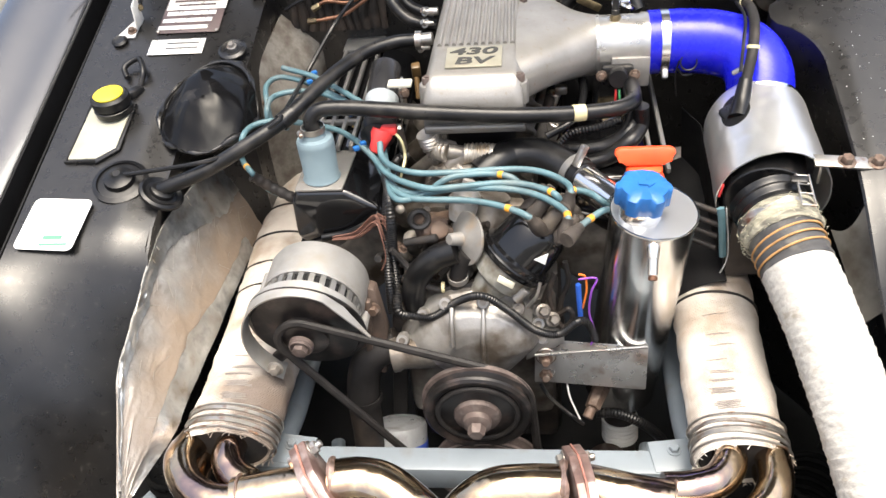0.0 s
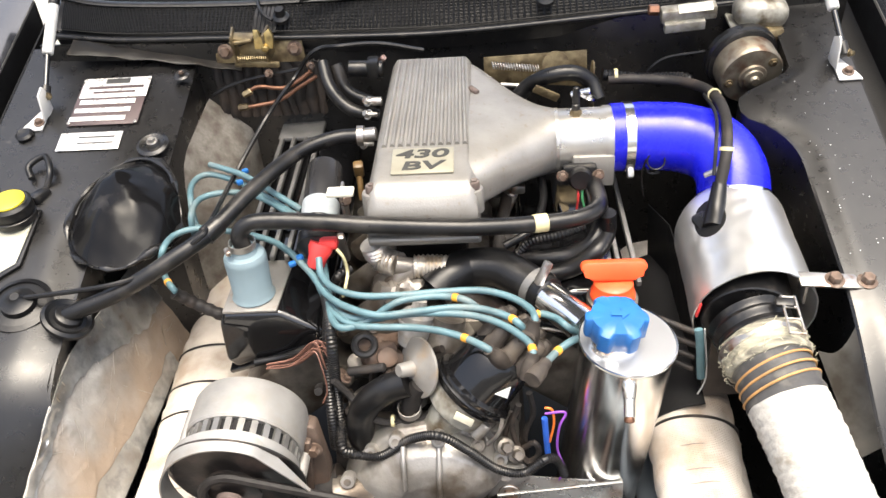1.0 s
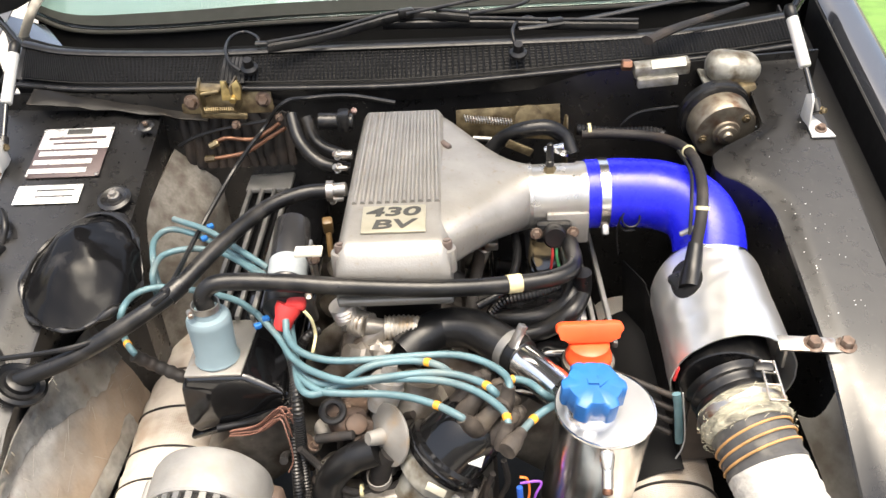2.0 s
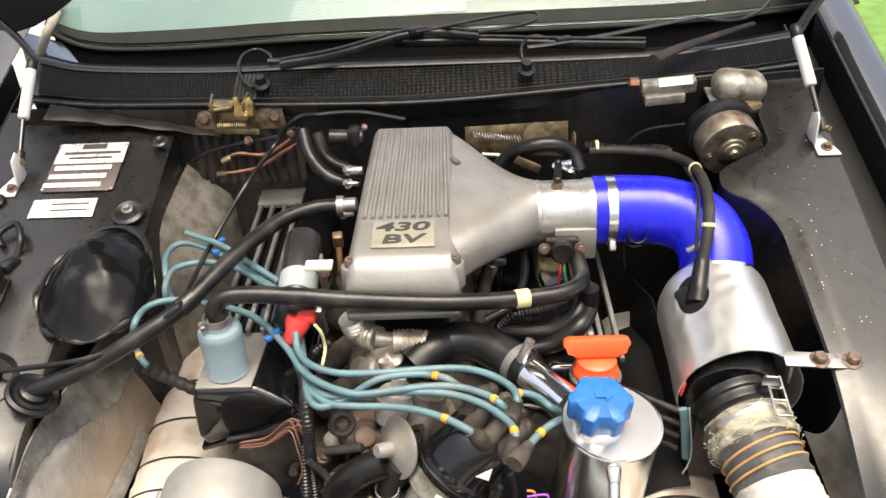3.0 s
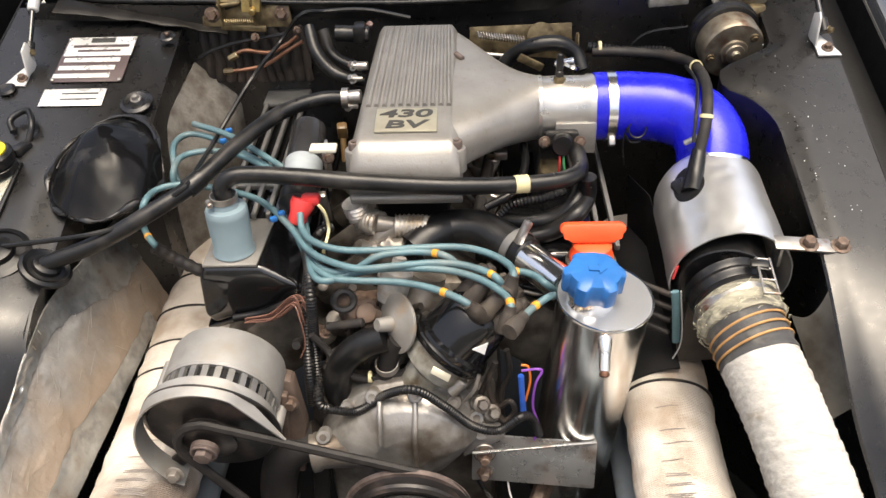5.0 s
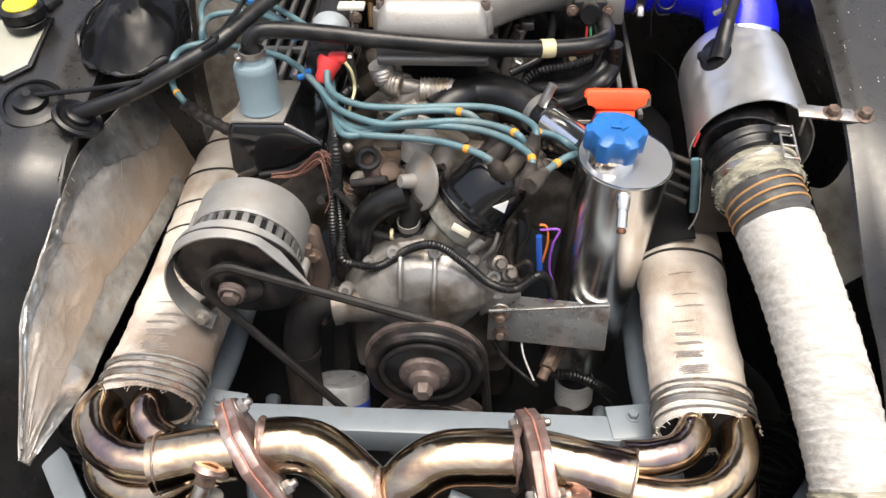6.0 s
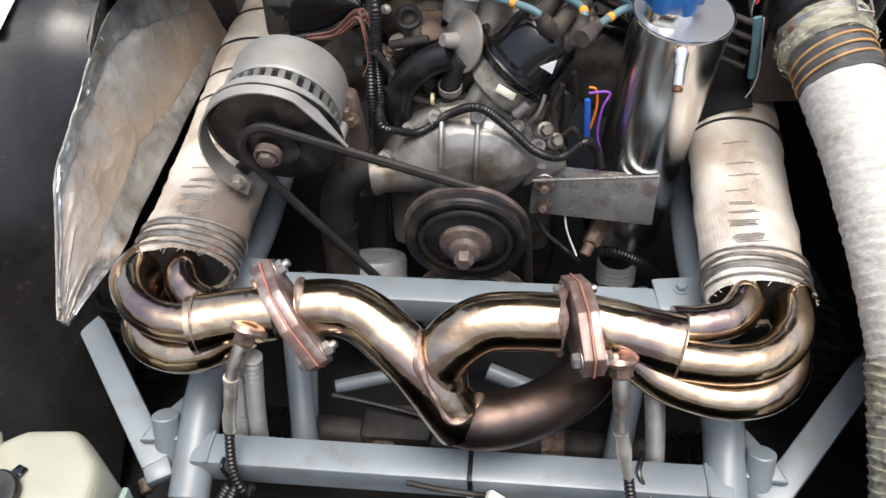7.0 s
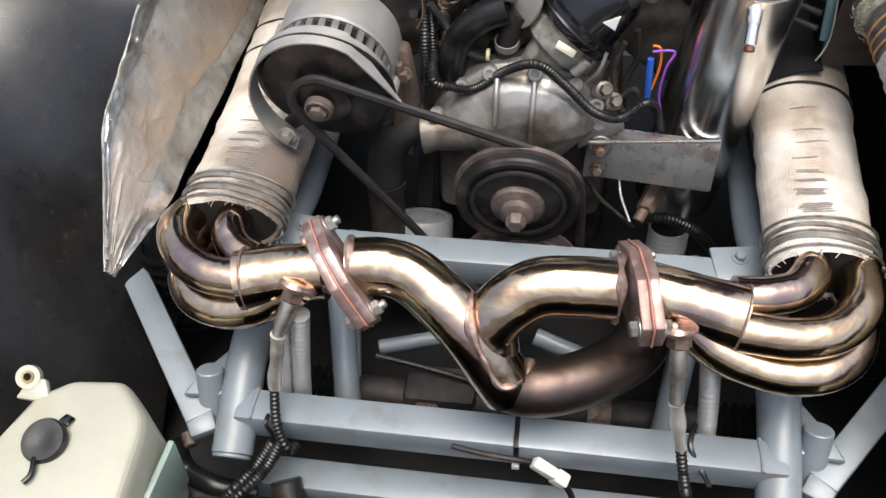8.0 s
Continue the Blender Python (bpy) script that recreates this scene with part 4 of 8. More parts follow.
# the horn narrows from the plenum's side to the throttle body
def horn(u, v):
    a = 2 * math.pi * v
    k = smooth(0.0, 0.95, u)
    x = 0.066 + 0.124 * u
    half_y = 0.164 + (0.047 - 0.164) * (u ** 0.95)
    half_z = 0.036 + (0.047 - 0.036) * k
    cy = 1.276 - 0.008 * u
    cz = 0.786 + (0.768 - 0.786) * k
    p = 0.45 + 0.55 * k
    return (x, cy + half_y * math.copysign(abs(math.cos(a)) ** p, math.cos(a)), cz + 0.10 * half_y * (1 - k) * math.cos(a) + half_z * math.copysign(abs(math.sin(a)) ** p, math.sin(a)))


def tube_grid(f, nu, nv):
    bm = bmesh.new()
    g = [[bm.verts.new(f(i / nu, j / nv)) for j in range(nv)] for i in range(nu + 1)]
    for i in range(nu):
        for j in range(nv):
            bm.faces.new((g[i][j], g[i][(j + 1) % nv], g[i + 1][(j + 1) % nv], g[i + 1][j]))
    bm.faces.new(g[0][::-1])
    bm.faces.new(g[nu])
    return bm


part("horn", tube_grid(horn, 24, 48), "cast", plenum, sharp=60)
part("throttle_body", lathe([(0.047, 0), (0.0475, 0.006), (0.046, 0.008), (0.046, 0.07), (0.048, 0.073), (0.048, 0.085), (0.046, 0.087)], (0.189, 1.268, 0.768), (1, 0, 0), 40), "satin", plenum, "smooth bright throttle body")
part("vacuum_stub", join(rod((0.220, 1.262, 0.812), (0.220, 1.264, 0.828), 0.006), rod((0.220, 1.264, 0.828), (0.2205, 1.268, 0.852), 0.0055, 0.0048)), "rubber", plenum, "black rubber vacuum stub")
part("stub_base", lathe([(0.009, 0), (0.009, 0.006), (0.007, 0.009)], (0.220, 1.261, 0.811), (0, 0, 1), 6), "passivated", plenum)
part("throttle_sensor", join(box((0.222, 1.213, 0.742), (0.05, 0.018, 0.032), bev=0.006), lathe([(0.017, 0), (0.017, 0.012), (0.014, 0.016)], (0.222, 1.205, 0.742), (0, -1, 0.2), 20)), "plastic", plenum, "black throttle position sensor")
for x in (0.197, 0.248):
    part("sensor_bolt", bolt((x, 1.203, 0.745), (0, -1, 0.2), 0.006), "rust", plenum)
part("bracket_plate", box((0.243, 1.222, 0.742), (0.06, 0.012, 0.05), bev=0.003), "cast", plenum)
part("mounting_ear", box((-0.105, 1.105, 0.795), (0.036, 0.020, 0.006), bev=0.002), "plug", plenum, "pale painted mounting tab")
part("hose_spigot", rod((-0.072, 1.272, 0.790), (-0.100, 1.272, 0.788), 0.0105), "zinc", plenum)
part("hose_clip", band((-0.096, 1.272, 0.788), (1, 0, 0), 0.0135, 0.010, 0.0015), "zinc", plenum, "small steel hose clip")
part("hose_spigot", rod((-0.070, 1.36, 0.80), (-0.088, 1.36, 0.80), 0.007), "zinc", plenum)

# thick vacuum hose to the grommet in the inner wing
vac = thing("servo_hose", (-0.3, 1.1, 0.72), "thick black rubber vacuum hose from the plenum to a wing grommet", "hose")
part("rubber", hose([(-0.092, 1.272, 0.788), (-0.135, 1.268, 0.788), (-0.185, 1.235, 0.785), (-0.235, 1.16, 0.775), (-0.282, 1.085, 0.755), (-0.335, 1.045, 0.735), (-0.40, 1.018, 0.708), (-0.455, 1.003, 0.692), (-0.485, 1.000, 0.680)], 0.0113, 8, 14), "rubber", vac)
part("tape", sweep(spline([(-0.275, 1.096, 0.7575), (-0.290, 1.078, 0.751)], 3), 0.0135, 14), "plastic", vac)
part("grommet", join(lathe([(0.030, 0), (0.034, 0.003), (0.034, 0.008), (0.030, 0.011), (0.024, 0.008), (0.019, 0.009), (0.018, 0.015), (0.013, 0.018)], (-0.478, 1.001, 0.674), (0.55, 0.0, 0.8), 32)), "rubber", vac, "ribbed rubber grommet")

# release cable
cable = thing("release_cable", (-0.4, 1.1, 0.72), "thin black bonnet release cable up to the catch", "cable")
part("sheath", hose([(-0.545, 1.021, 0.700), (-0.402, 1.013, 0.725), (-0.350, 1.052, 0.725), (-0.292, 1.062, 0.760), (-0.287, 1.095, 0.760), (-0.296, 1.250, 0.737), (-0.247, 1.330, 0.798), (-0.217, 1.420, 0.819), (-0.178, 1.420, 0.863), (-0.143, 1.450, 0.857), (-0.078, 1.450, 0.858), (-0.006, 1.450, 0.843)], 0.0035, 8, 8), "rubber", cable)
part("boot", join(lathe([(0.042, 0), (0.043, 0.004), (0.036, 0.007), (0.035, 0.004), (0.024, 0.006), (0.022, 0.014), (0.010, 0.018), (0.006, 0.024)], (-0.545, 1.021, 0.687), (0.1, -0.3, 1), 32)), "rubber", cable, "round black rubber boot on the wing")

# coil with white band and red boot
coil = thing("ignition_coil", (-0.14, 1.15, 0.72), "black ignition coil with a white band and red boot", "coil")
ca, cb = Vector((-0.148, 1.232, 0.760)), Vector((-0.146, 1.100, 0.722))
ax = (cb - ca).normalized()
part("barrel", lathe([(0.022, 0), (0.0255, 0.003), (0.026, 0.006), (0.026, 0.132), (0.024, 0.135)], ca, ax, 28), "coilcan", coil)
part("label_band", band(ca + ax * 0.092, ax, 0.0262, 0.034, 0.0008), "paper", coil, "white paper band")
part("cap", lathe([(0.027, 0), (0.027, 0.02), (0.018, 0.026), (0.012, 0.034)], ca + ax * 0.133, ax, 24), "plastic", coil)
part("boot", join(lathe([(0.016, 0), (0.017, 0.008), (0.013, 0.02), (0.012, 0.032), (0.009, 0.036)], (-0.134, 1.075, 0.735), (-0.35, -0.4, -0.85), 20), box((-0.125, 1.074, 0.735), (0.026, 0.018, 0.014), bev=0.005)), "red", coil, "bright red rubber boot")
part("bracket", join(box((-0.110, 1.145, 0.745), (0.004, 0.03, 0.07), (10, 0, 0), 0.001), box((-0.118, 1.125, 0.690), (0.012, 0.012, 0.06), (20, 0, 0), 0.003)), "zinc", coil, "worn steel bracket")
part("bracket_bolt", bolt((-0.106, 1.132, 0.765), (0.4, -1, 0.3), 0.006), "rust", coil)

# top hose from the thermostat housing to the header tank
top_hose = thing("top_hose", (0.09, 1.04, 0.68), "fat black rubber top hose with a steel clip", "hose")
part("rubber", hose([(0.012, 1.057, 0.660) , (0.035, 1.074, 0.672), (0.061, 1.091, 0.672), (0.100, 1.085, 0.675), (0.129, 1.063, 0.672), (0.150, 1.043, 0.669), (0.163, 1.028, 0.668)], 0.027, 8, 20), "rubber", top_hose)
hc = Vector((0.151, 1.043, 0.670))
part("hose_clip", band(hc, (0.62, -0.75, -0.05), 0.0275, 0.012, 0.0015), "finmetal", top_hose, "steel worm drive clip")
part("clip_screw", box((0.157, 1.018, 0.715), (0.010, 0.010, 0.034), (0, 30, 30), 0.002), "zinc", top_hose)

# header tank: tall polished cylinder with a neck and a blue cap
tank = thing("header_tank", (0.24, 0.92, 0.33), "tall polished metal header tank with a blue screw cap", "header tank")
ta, tb = Vector((0.250, 0.918, 0.687)), Vector((0.226, 0.952, 0.335))
tax = (tb - ta).normalized()
part("cylinder", lathe([(0.0555, -0.001), (0.057, 0.0005), (0.057, 0.378), (0.055, 0.382), (0.045, 0.385)], ta, tax, 48), "chrome", tank, sharp=30)
part("lid", lathe([(0.0575, 0), (0.0578, 0.001), (0.0565, 0.0025), (0.010, 0.003)], ta, -tax, 48), "lid", tank, "brushed welded lid")
part("weld", sweep([ta + basis(tax) @ Vector((0.0575 * math.cos(k * math.pi / 32), 0.0575 * math.sin(k * math.pi / 32), -0.001)) for k in range(64)], 0.0016, 6, closed=True, lump=0.0012), "bright", tank)
neck = ta + Vector((-0.020, -0.008, 0.0))
part("neck", lathe([(0.030, 0), (0.0285, 0.006), (0.027, 0.010), (0.027, 0.024), (0.029, 0.026)], neck, -tax, 32), "bright", tank)
def cap_shape():
    bm = bmesh.new()
    m = Matrix.Translation(neck - tax * 0.022) @ basis(-tax).to_4x4()
    seg = 60
    rows = []
    for r, h in ((0.0285, 0.0), (0.0308, 0.002), (0.0310, 0.014), (0.0312, 0.027), (0.0300, 0.031), (0.012, 0.032)):
        row = []
        for k in range(seg):
            a = 2 * math.pi * k / seg
            bulge = 1 + (0.17 * smooth(0.35, 0.75, 0.5 + 0.5 * math.cos(6 * a)) if r > 0.0305 else 0)
            row.append(bm.verts.new(m @ Vector((r * bulge * math.cos(a), r * bulge * math.sin(a), h))))
        rows.append(row)
    for a, b in zip(rows, rows[1:]):
        for k in range(seg):
            bm.faces.new((a[k], a[(k + 1) % seg], b[(k + 1) % seg], b[k]))
    bm.faces.new(rows[-1])
    return bm
cap = part("cap", cap_shape(), "cap_blue", tank, "blue plastic screw cap with lobes", sharp=50)
part("cap_arrow", prism([(-0.008, -0.004), (0.004, -0.004), (0.004, -0.009), (0.013, 0), (0.004, 0.009), (0.004, 0.004), (-0.008, 0.004)], neck - tax * 0.055, -tax, 0.0012), "cap_blue", cap)
part("nipple", join(rod((0.245, 0.866, 0.668), (0.244, 0.850, 0.658), 0.009, 0.007), rod((0.244, 0.852, 0.660), (0.243, 0.838, 0.642), 0.0065)), "chrome", tank, "short drain nipple")
part("nipple_tip", rod((0.243, 0.838, 0.642), (0.2428, 0.834, 0.637), 0.006), "copper", tank)
part("inlet_pipe", hose([(0.147, 1.047, 0.668), (0.167, 1.021, 0.668), (0.192, 0.986, 0.668), (0.207, 0.963, 0.668)], 0.0235, 6, 24), "bright", tank, "bright alloy inlet pipe")
part("bracket", box((0.170, 0.882, 0.433), (0.166, 0.003, 0.074), (-14, 0, -6), 0.001), "steel", tank, "flat steel mounting bracket")
part("bracket_rim", join(beam((0.088, 0.8635, 0.4705), (0.2515, 0.8805, 0.4705), 0.004, 0.004, 0.001), beam((0.087, 0.8815, 0.3965), (0.2515, 0.8985, 0.3965), 0.0035, 0.0035, 0.001)), "steel", tank, "bare cut edges")
part("bracket_side", box((0.252, 0.890, 0.433), (0.003, 0.03, 0.074), (-14, 0, -3), 0.001), "steel", tank)
for z, y in ((0.452, 0.880), (0.408, 0.890)):
    part("bracket_bolt", join(bolt((0.104, y, z), (0, -1, 0.25), 0.0105, 0.013), rod((0.104, y - 0.012, z + 0.003), (0.104, y - 0.022, z + 0.0055), 0.0062)), "rust", tank, "rusty bolt and washer")
    part("bracket_washer", rod((0.104, y + 0.001, z), (0.104, y - 0.0025, z + 0.0007), 0.0145), "zinc", tank, "pale flat washer")
part("sender", join(rod((0.190, 0.905, 0.357), (0.174, 0.868, 0.350), 0.014, 0.012, 6), rod((0.174, 0.870, 0.350), (0.166, 0.856, 0.340), 0.008)), "rust", tank, "dirty brass temperature sender")
part("outlet_hose", rod((0.222, 0.946, 0.330), (0.230, 0.918, 0.14), 0.026), "dusty", tank, "dull rubber outlet hose")
for k in range(5):
    part("outlet_ring", band((0.2255 + 0.0003 * k, 0.934 - 0.0012 * k, 0.250 - 0.0085 * k), (-0.04, 0.14, 1), 0.0272, 0.0074, 0.003), "strut", tank, "pale ribbed sleeve ring")
part("sender_wire", hose([(0.160, 0.848, 0.336), (0.14, 0.85, 0.355), (0.11, 0.88, 0.36), (0.095, 0.90, 0.37)], 0.003, 6, 8), "rubber", tank)
part("sender_wire", hose([(0.155, 0.850, 0.345), (0.140, 0.868, 0.375), (0.135, 0.885, 0.395)], 0.0015, 6, 6), "strut", tank)

foot_hose = thing("outlet_conduit", (0.26, 0.9, 0.30), "black ribbed hose at the foot of the header tank", "hose")
part("tube", ribbed([(0.182, 0.885, 0.320), (0.217, 0.885, 0.318), (0.252, 0.885, 0.297), (0.287, 0.900, 0.244), (0.319, 0.900, 0.181)], 0.0085, 0.005, 0.0012), "plastic", foot_hose)

# orange dipstick and oil filler cap
oilcap = thing("oil_filler_cap", (0.251, 1.04, 0.65), "orange-red oil filler cap with a raised grip", "filler cap")
part("grip", prism([(-0.044, 0.010), (-0.042, 0.019), (-0.034, 0.021), (0.034, 0.021), (0.042, 0.019), (0.044, 0.010), (0.035, 0.003), (0.029, -0.006), (-0.029, -0.006), (-0.035, 0.003)], (0.251, 1.052, 0.684), (0, -1, 0.35), 0.016, bev=0.0035), "orange", oilcap, "raised winged grip")
part("cap_base", lathe([(0.028, 0), (0.030, 0.003), (0.0295, 0.010), (0.027, 0.013), (0.026, 0.026), (0.022, 0.029)], (0.251, 1.042, 0.652), (0, 0, 1), 32), "orange", oilcap)
part("neck", lathe([(0.032, 0), (0.034, 0.003), (0.034, 0.012), (0.030, 0.014)], (0.251, 1.042, 0.640), (0, 0, 1), 32), "cast_dirty", oilcap, "dirty filler neck")

# distributor
dist = thing("distributor", (0.07, 0.92, 0.56), "black distributor cap on a cast body with rubber lead boots", "distributor")
dax = Vector((0.647, 0.223, 0.729)).normalized()
d0 = Vector((0.058, 0.936, 0.591))
part("body", lathe([(0.022, -0.075), (0.028, -0.042), (0.042, -0.034), (0.046, -0.022), (0.047, -0.004), (0.047, 0)], d0, dax, 32), "gearcover", dist, "dusty cast body")
part("cap", lathe([(0.052, -0.004), (0.0550, 0.004), (0.0545, 0.014), (0.049, 0.018), (0.0475, 0.040), (0.045, 0.062), (0.038, 0.076), (0.028, 0.081), (0.010, 0.082)], d0, dax, 40), "distcap", dist, "glossy black cap")
part("rim", ring(d0 + dax * 0.006, dax, 0.0550, 0.0028), "distcap", dist)
for a in (3.5, 4.3, 5.2):
    o = basis(dax) @ Vector((math.cos(a), math.sin(a), 0))
    part("body_lug", rod(d0 - dax * 0.034 + o * 0.048, d0 - dax * 0.010 + o * 0.048, 0.008), "pumpcast", dist)
db = basis(dax)
boots = []
for k in range(8):
    a = 2 * math.pi * (k + 0.3) / 8
    boots.append(d0 + dax * 0.069 + db @ Vector((0.030 * math.cos(a), 0.030 * math.sin(a), 0)))
boots.append(d0 + dax * 0.078)
for b in boots:
    part("boot", lathe([(0.0120, -0.01), (0.0130, 0.004), (0.0124, 0.014), (0.0108, 0.019), (0.0098, 0.042), (0.006, 0.048)], b, (dax + (b - d0).normalized() * 0.3).normalized(), 16), "bootrubber", dist, "dusty rubber boot")
label_bm = box((0, 0, 0), (0.025, 0.010, 0.0015), bev=0.0005)
label_bm.transform(plane_frame((0.050, 0.8845, 0.594), (0.890, -0.268, -0.378), (0.457, 0.649, 0.614)))
part("label_plate", label_bm, "badge", dist, "small white label")
cap_out = (Vector((0.55, -0.75, 0.30)) - dax * dax.dot(Vector((0.55, -0.75, 0.30)))).normalized()
part("sticker", prism([(-0.010, -0.008), (0.011, -0.007), (0.002, 0.010)], d0 + dax * 0.044 + cap_out * 0.0472, cap_out, 0.0008, up=dax), "white", dist, "small white triangular sticker")
part("spring_clip", hose([d0 + Vector((0.020, -0.052, -0.045)), d0 + Vector((0.034, -0.056, -0.020)), d0 + Vector((0.040, -0.050, 0.0))], 0.0025, 6, 8), "zinc", dist)
part("vacuum_disc", lathe([(0.014, -0.012), (0.032, -0.006), (0.0390, -0.0018), (0.0395, 0.0), (0.0390, 0.0018), (0.036, 0.003), (0.032, 0.0035), (0.024, 0.007), (0.015, 0.010), (0.0105, 0.012), (0.009, 0.030), (0.0075, 0.032)], (-0.006, 0.945, 0.626), (-0.72, -0.50, 0.34), 40), "pale", dist, "dull dusty vacuum advance capsule")
part("vacuum_arm", rod((0.008, 0.945, 0.618), (0.055, 0.935, 0.585), 0.009), "zinc", dist)
part("vacuum_boot", join(rod((-0.028, 0.932, 0.615), (-0.040, 0.927, 0.613), 0.008), rod((-0.05, 0.945, 0.628), (-0.10, 0.955, 0.612), 0.006)), "dusty", dist)

# plug leads: blue silicone with yellow tags
leads = {}
leads["a"] = [(-0.137, 1.054, 0.725), (-0.132, 1.032, 0.715), (-0.112, 1.003, 0.715), (-0.076, 0.989, 0.712), (-0.026, 0.987, 0.712), (0.025, 0.991, 0.712), (0.077, 0.991, 0.712), (0.112, 0.977, 0.712), (0.136, 0.956, 0.710), (0.141, 0.934, 0.710), (0.136, 0.930, 0.690)]
leads["b"] = [(-0.180, 1.081, 0.715), (-0.150, 1.048, 0.705), (-0.122, 1.002, 0.705), (-0.094, 0.977, 0.705), (-0.052, 0.958, 0.705), (-0.010, 0.962, 0.705), (0.041, 0.968, 0.705), (0.076, 0.964, 0.705), (0.107, 0.949, 0.705), (0.123, 0.932, 0.705), (0.134, 0.946, 0.670)]
leads["c"] = [(-0.149, 1.074, 0.700), (-0.124, 1.005, 0.690), (-0.110, 0.965, 0.690), (-0.093, 0.953, 0.690), (-0.066, 0.966, 0.690), (-0.030, 0.975, 0.710), (0.002, 0.984, 0.710), (0.033, 0.984, 0.710), (0.061, 0.973, 0.710), (0.083, 0.977, 0.680)]
leads["d"] = [(-0.137, 1.074, 0.700), (-0.119, 1.005, 0.690), (-0.095, 0.975, 0.690), (-0.063, 0.968, 0.690), (-0.033, 0.962, 0.700), (0.005, 0.965, 0.700), (0.060, 0.959, 0.700), (0.099, 0.941, 0.700), (0.128, 0.912, 0.700), (0.136, 0.889, 0.700), (0.132, 0.881, 0.680)]
leads["e"] = [(-0.166, 1.100, 0.690), (-0.135, 1.028, 0.690), (-0.113, 0.984, 0.690), (-0.086, 0.959, 0.690), (-0.053, 0.953, 0.690), (-0.010, 0.950, 0.690), (0.025, 0.942, 0.690), (0.056, 0.928, 0.690), (0.083, 0.908, 0.690), (0.095, 0.913, 0.670)]
leads["f"] = [(0.133, 0.930, 0.690), (0.144, 0.966, 0.690), (0.166, 0.961, 0.690), (0.183, 0.940, 0.690), (0.210, 0.974, 0.640)]
leads["g"] = [(0.139, 0.864, 0.690), (0.151, 0.882, 0.690), (0.169, 0.904, 0.690), (0.189, 0.920, 0.690), (0.219, 0.989, 0.630)]
leads["h"] = [(-0.176, 1.158, 0.735), (-0.218, 1.188, 0.745), (-0.276, 1.243, 0.745), (-0.338, 1.281, 0.745)]
leads["i"] = [(-0.176, 1.144, 0.730), (-0.231, 1.199, 0.730), (-0.294, 1.253, 0.730), (-0.344, 1.276, 0.730), (-0.361, 1.250, 0.730), (-0.348, 1.196, 0.730), (-0.339, 1.174, 0.700), (-0.308, 1.152, 0.700)]
leads["j"] = [(-0.185, 1.149, 0.730), (-0.249, 1.205, 0.730), (-0.299, 1.221, 0.730), (-0.337, 1.206, 0.730), (-0.338, 1.160, 0.730), (-0.341, 1.160, 0.690)]
leads["k"] = [(-0.180, 1.081, 0.715), (-0.215, 1.113, 0.715), (-0.268, 1.136, 0.715), (-0.328, 1.150, 0.715), (-0.360, 1.134, 0.715), (-0.365, 1.096, 0.715), (-0.380, 1.110, 0.670), (-0.351, 1.066, 0.670), (-0.348, 1.108, 0.610), (-0.299, 1.080, 0.610)]
tags = {"a": None, "b": (0.117, 0.943, 0.706), "c": (0.044, 0.979, 0.711), "d": (0.135, 0.893, 0.700), "e": (0.056, 0.928, 0.690), "g": (0.166, 0.900, 0.690), "f": (0.140, 0.974, 0.690), "k": (-0.362, 1.083, 0.660)}
for key, pts in leads.items():
    lead = thing("plug_lead", pts[0], "teal blue silicone spark plug lead" + (" with a yellow tag" if tags.get(key) else " without a tag"), "plug lead", "spark plug leads")
    part("sheath", hose(pts, 0.0046, 8, 12), "lead", lead)
    if tags.get(key):
        q = Vector(tags[key])
        path = spline(pts, 12)
        i = min(range(1, len(path) - 1), key=lambda j: (path[j] - q).length)
        d = (path[i + 1] - path[i - 1]).normalized()
        part("tag", rod(path[i] - d * 0.0046, path[i] + d * 0.0046, 0.0054, seg=12), "yellow", lead, "yellow number tag")
    if key == "k":
        part("plug_boot", ribbed([(-0.352, 1.066, 0.665), (-0.331, 1.073, 0.640), (-0.294, 1.072, 0.615)], 0.0095, 0.014, 0.0016), "dusty", lead, "black ribbed plug boot")
    if key in "abcdefg":
        a, b = (Vector(pts[1]), Vector(pts[0])) if key in "fg" else (Vector(pts[-2]), Vector(pts[-1]))
        part("end_boot", hose([b + (a - b).normalized() * 0.022, b, b + (b - a).normalized() * 0.012], lambda q: 0.0072 + 0.0035 * smooth(0.004, 0.020, q), 6, 14), "bootrubber", lead, "dusty rubber end boot")
comb = thing("lead_comb", (-0.273, 1.244, 0.740), "small blue plastic lead separators", "lead separator")
for q in ((-0.277, 1.256, 0.745), (-0.278, 1.224, 0.745), (-0.187, 1.110, 0.745), (-0.175, 1.057, 0.715), (-0.167, 1.071, 0.715)):
    part("clip", box(q, (0.010, 0.008, 0.007), (0, 0, 30), 0.002), "cap_blue", comb)

# alternator
alt = thing("alternator", (-0.225, 0.86, 0.57), "grey cast alternator with a dark slotted ring and belt guard", "alternator")
aax = Vector((0.05, 0.97, 0.17)).normalized()
a0 = Vector((-0.231, 0.795, 0.561))
P = lambda s: a0 + aax * s
part("rear_housing", lathe([(0.072, 0), (0.074, 0.003), (0.074, 0.048), (0.070, 0.058), (0.058, 0.066), (0.030, 0.068)], P(0.072), aax, 48), "alt", alt, sharp=30)
part("slot_ring", lathe([(0.066, 0), (0.066, 0.034)], P(0.046), aax, 48), "black", alt, "dark ventilation gap")
ab = basis(aax)
for k in range(28):
    a = 2 * math.pi * k / 28
    p = P(0.064) + ab @ Vector((0.0680 * math.cos(a), 0.0680 * math.sin(a), 0))
    part("vent_bar", box(p, (0.005, 0.0078, 0.028), turn=ab @ Matrix.Rotation(a, 3, "Z"), bev=0), "finmetal", alt)
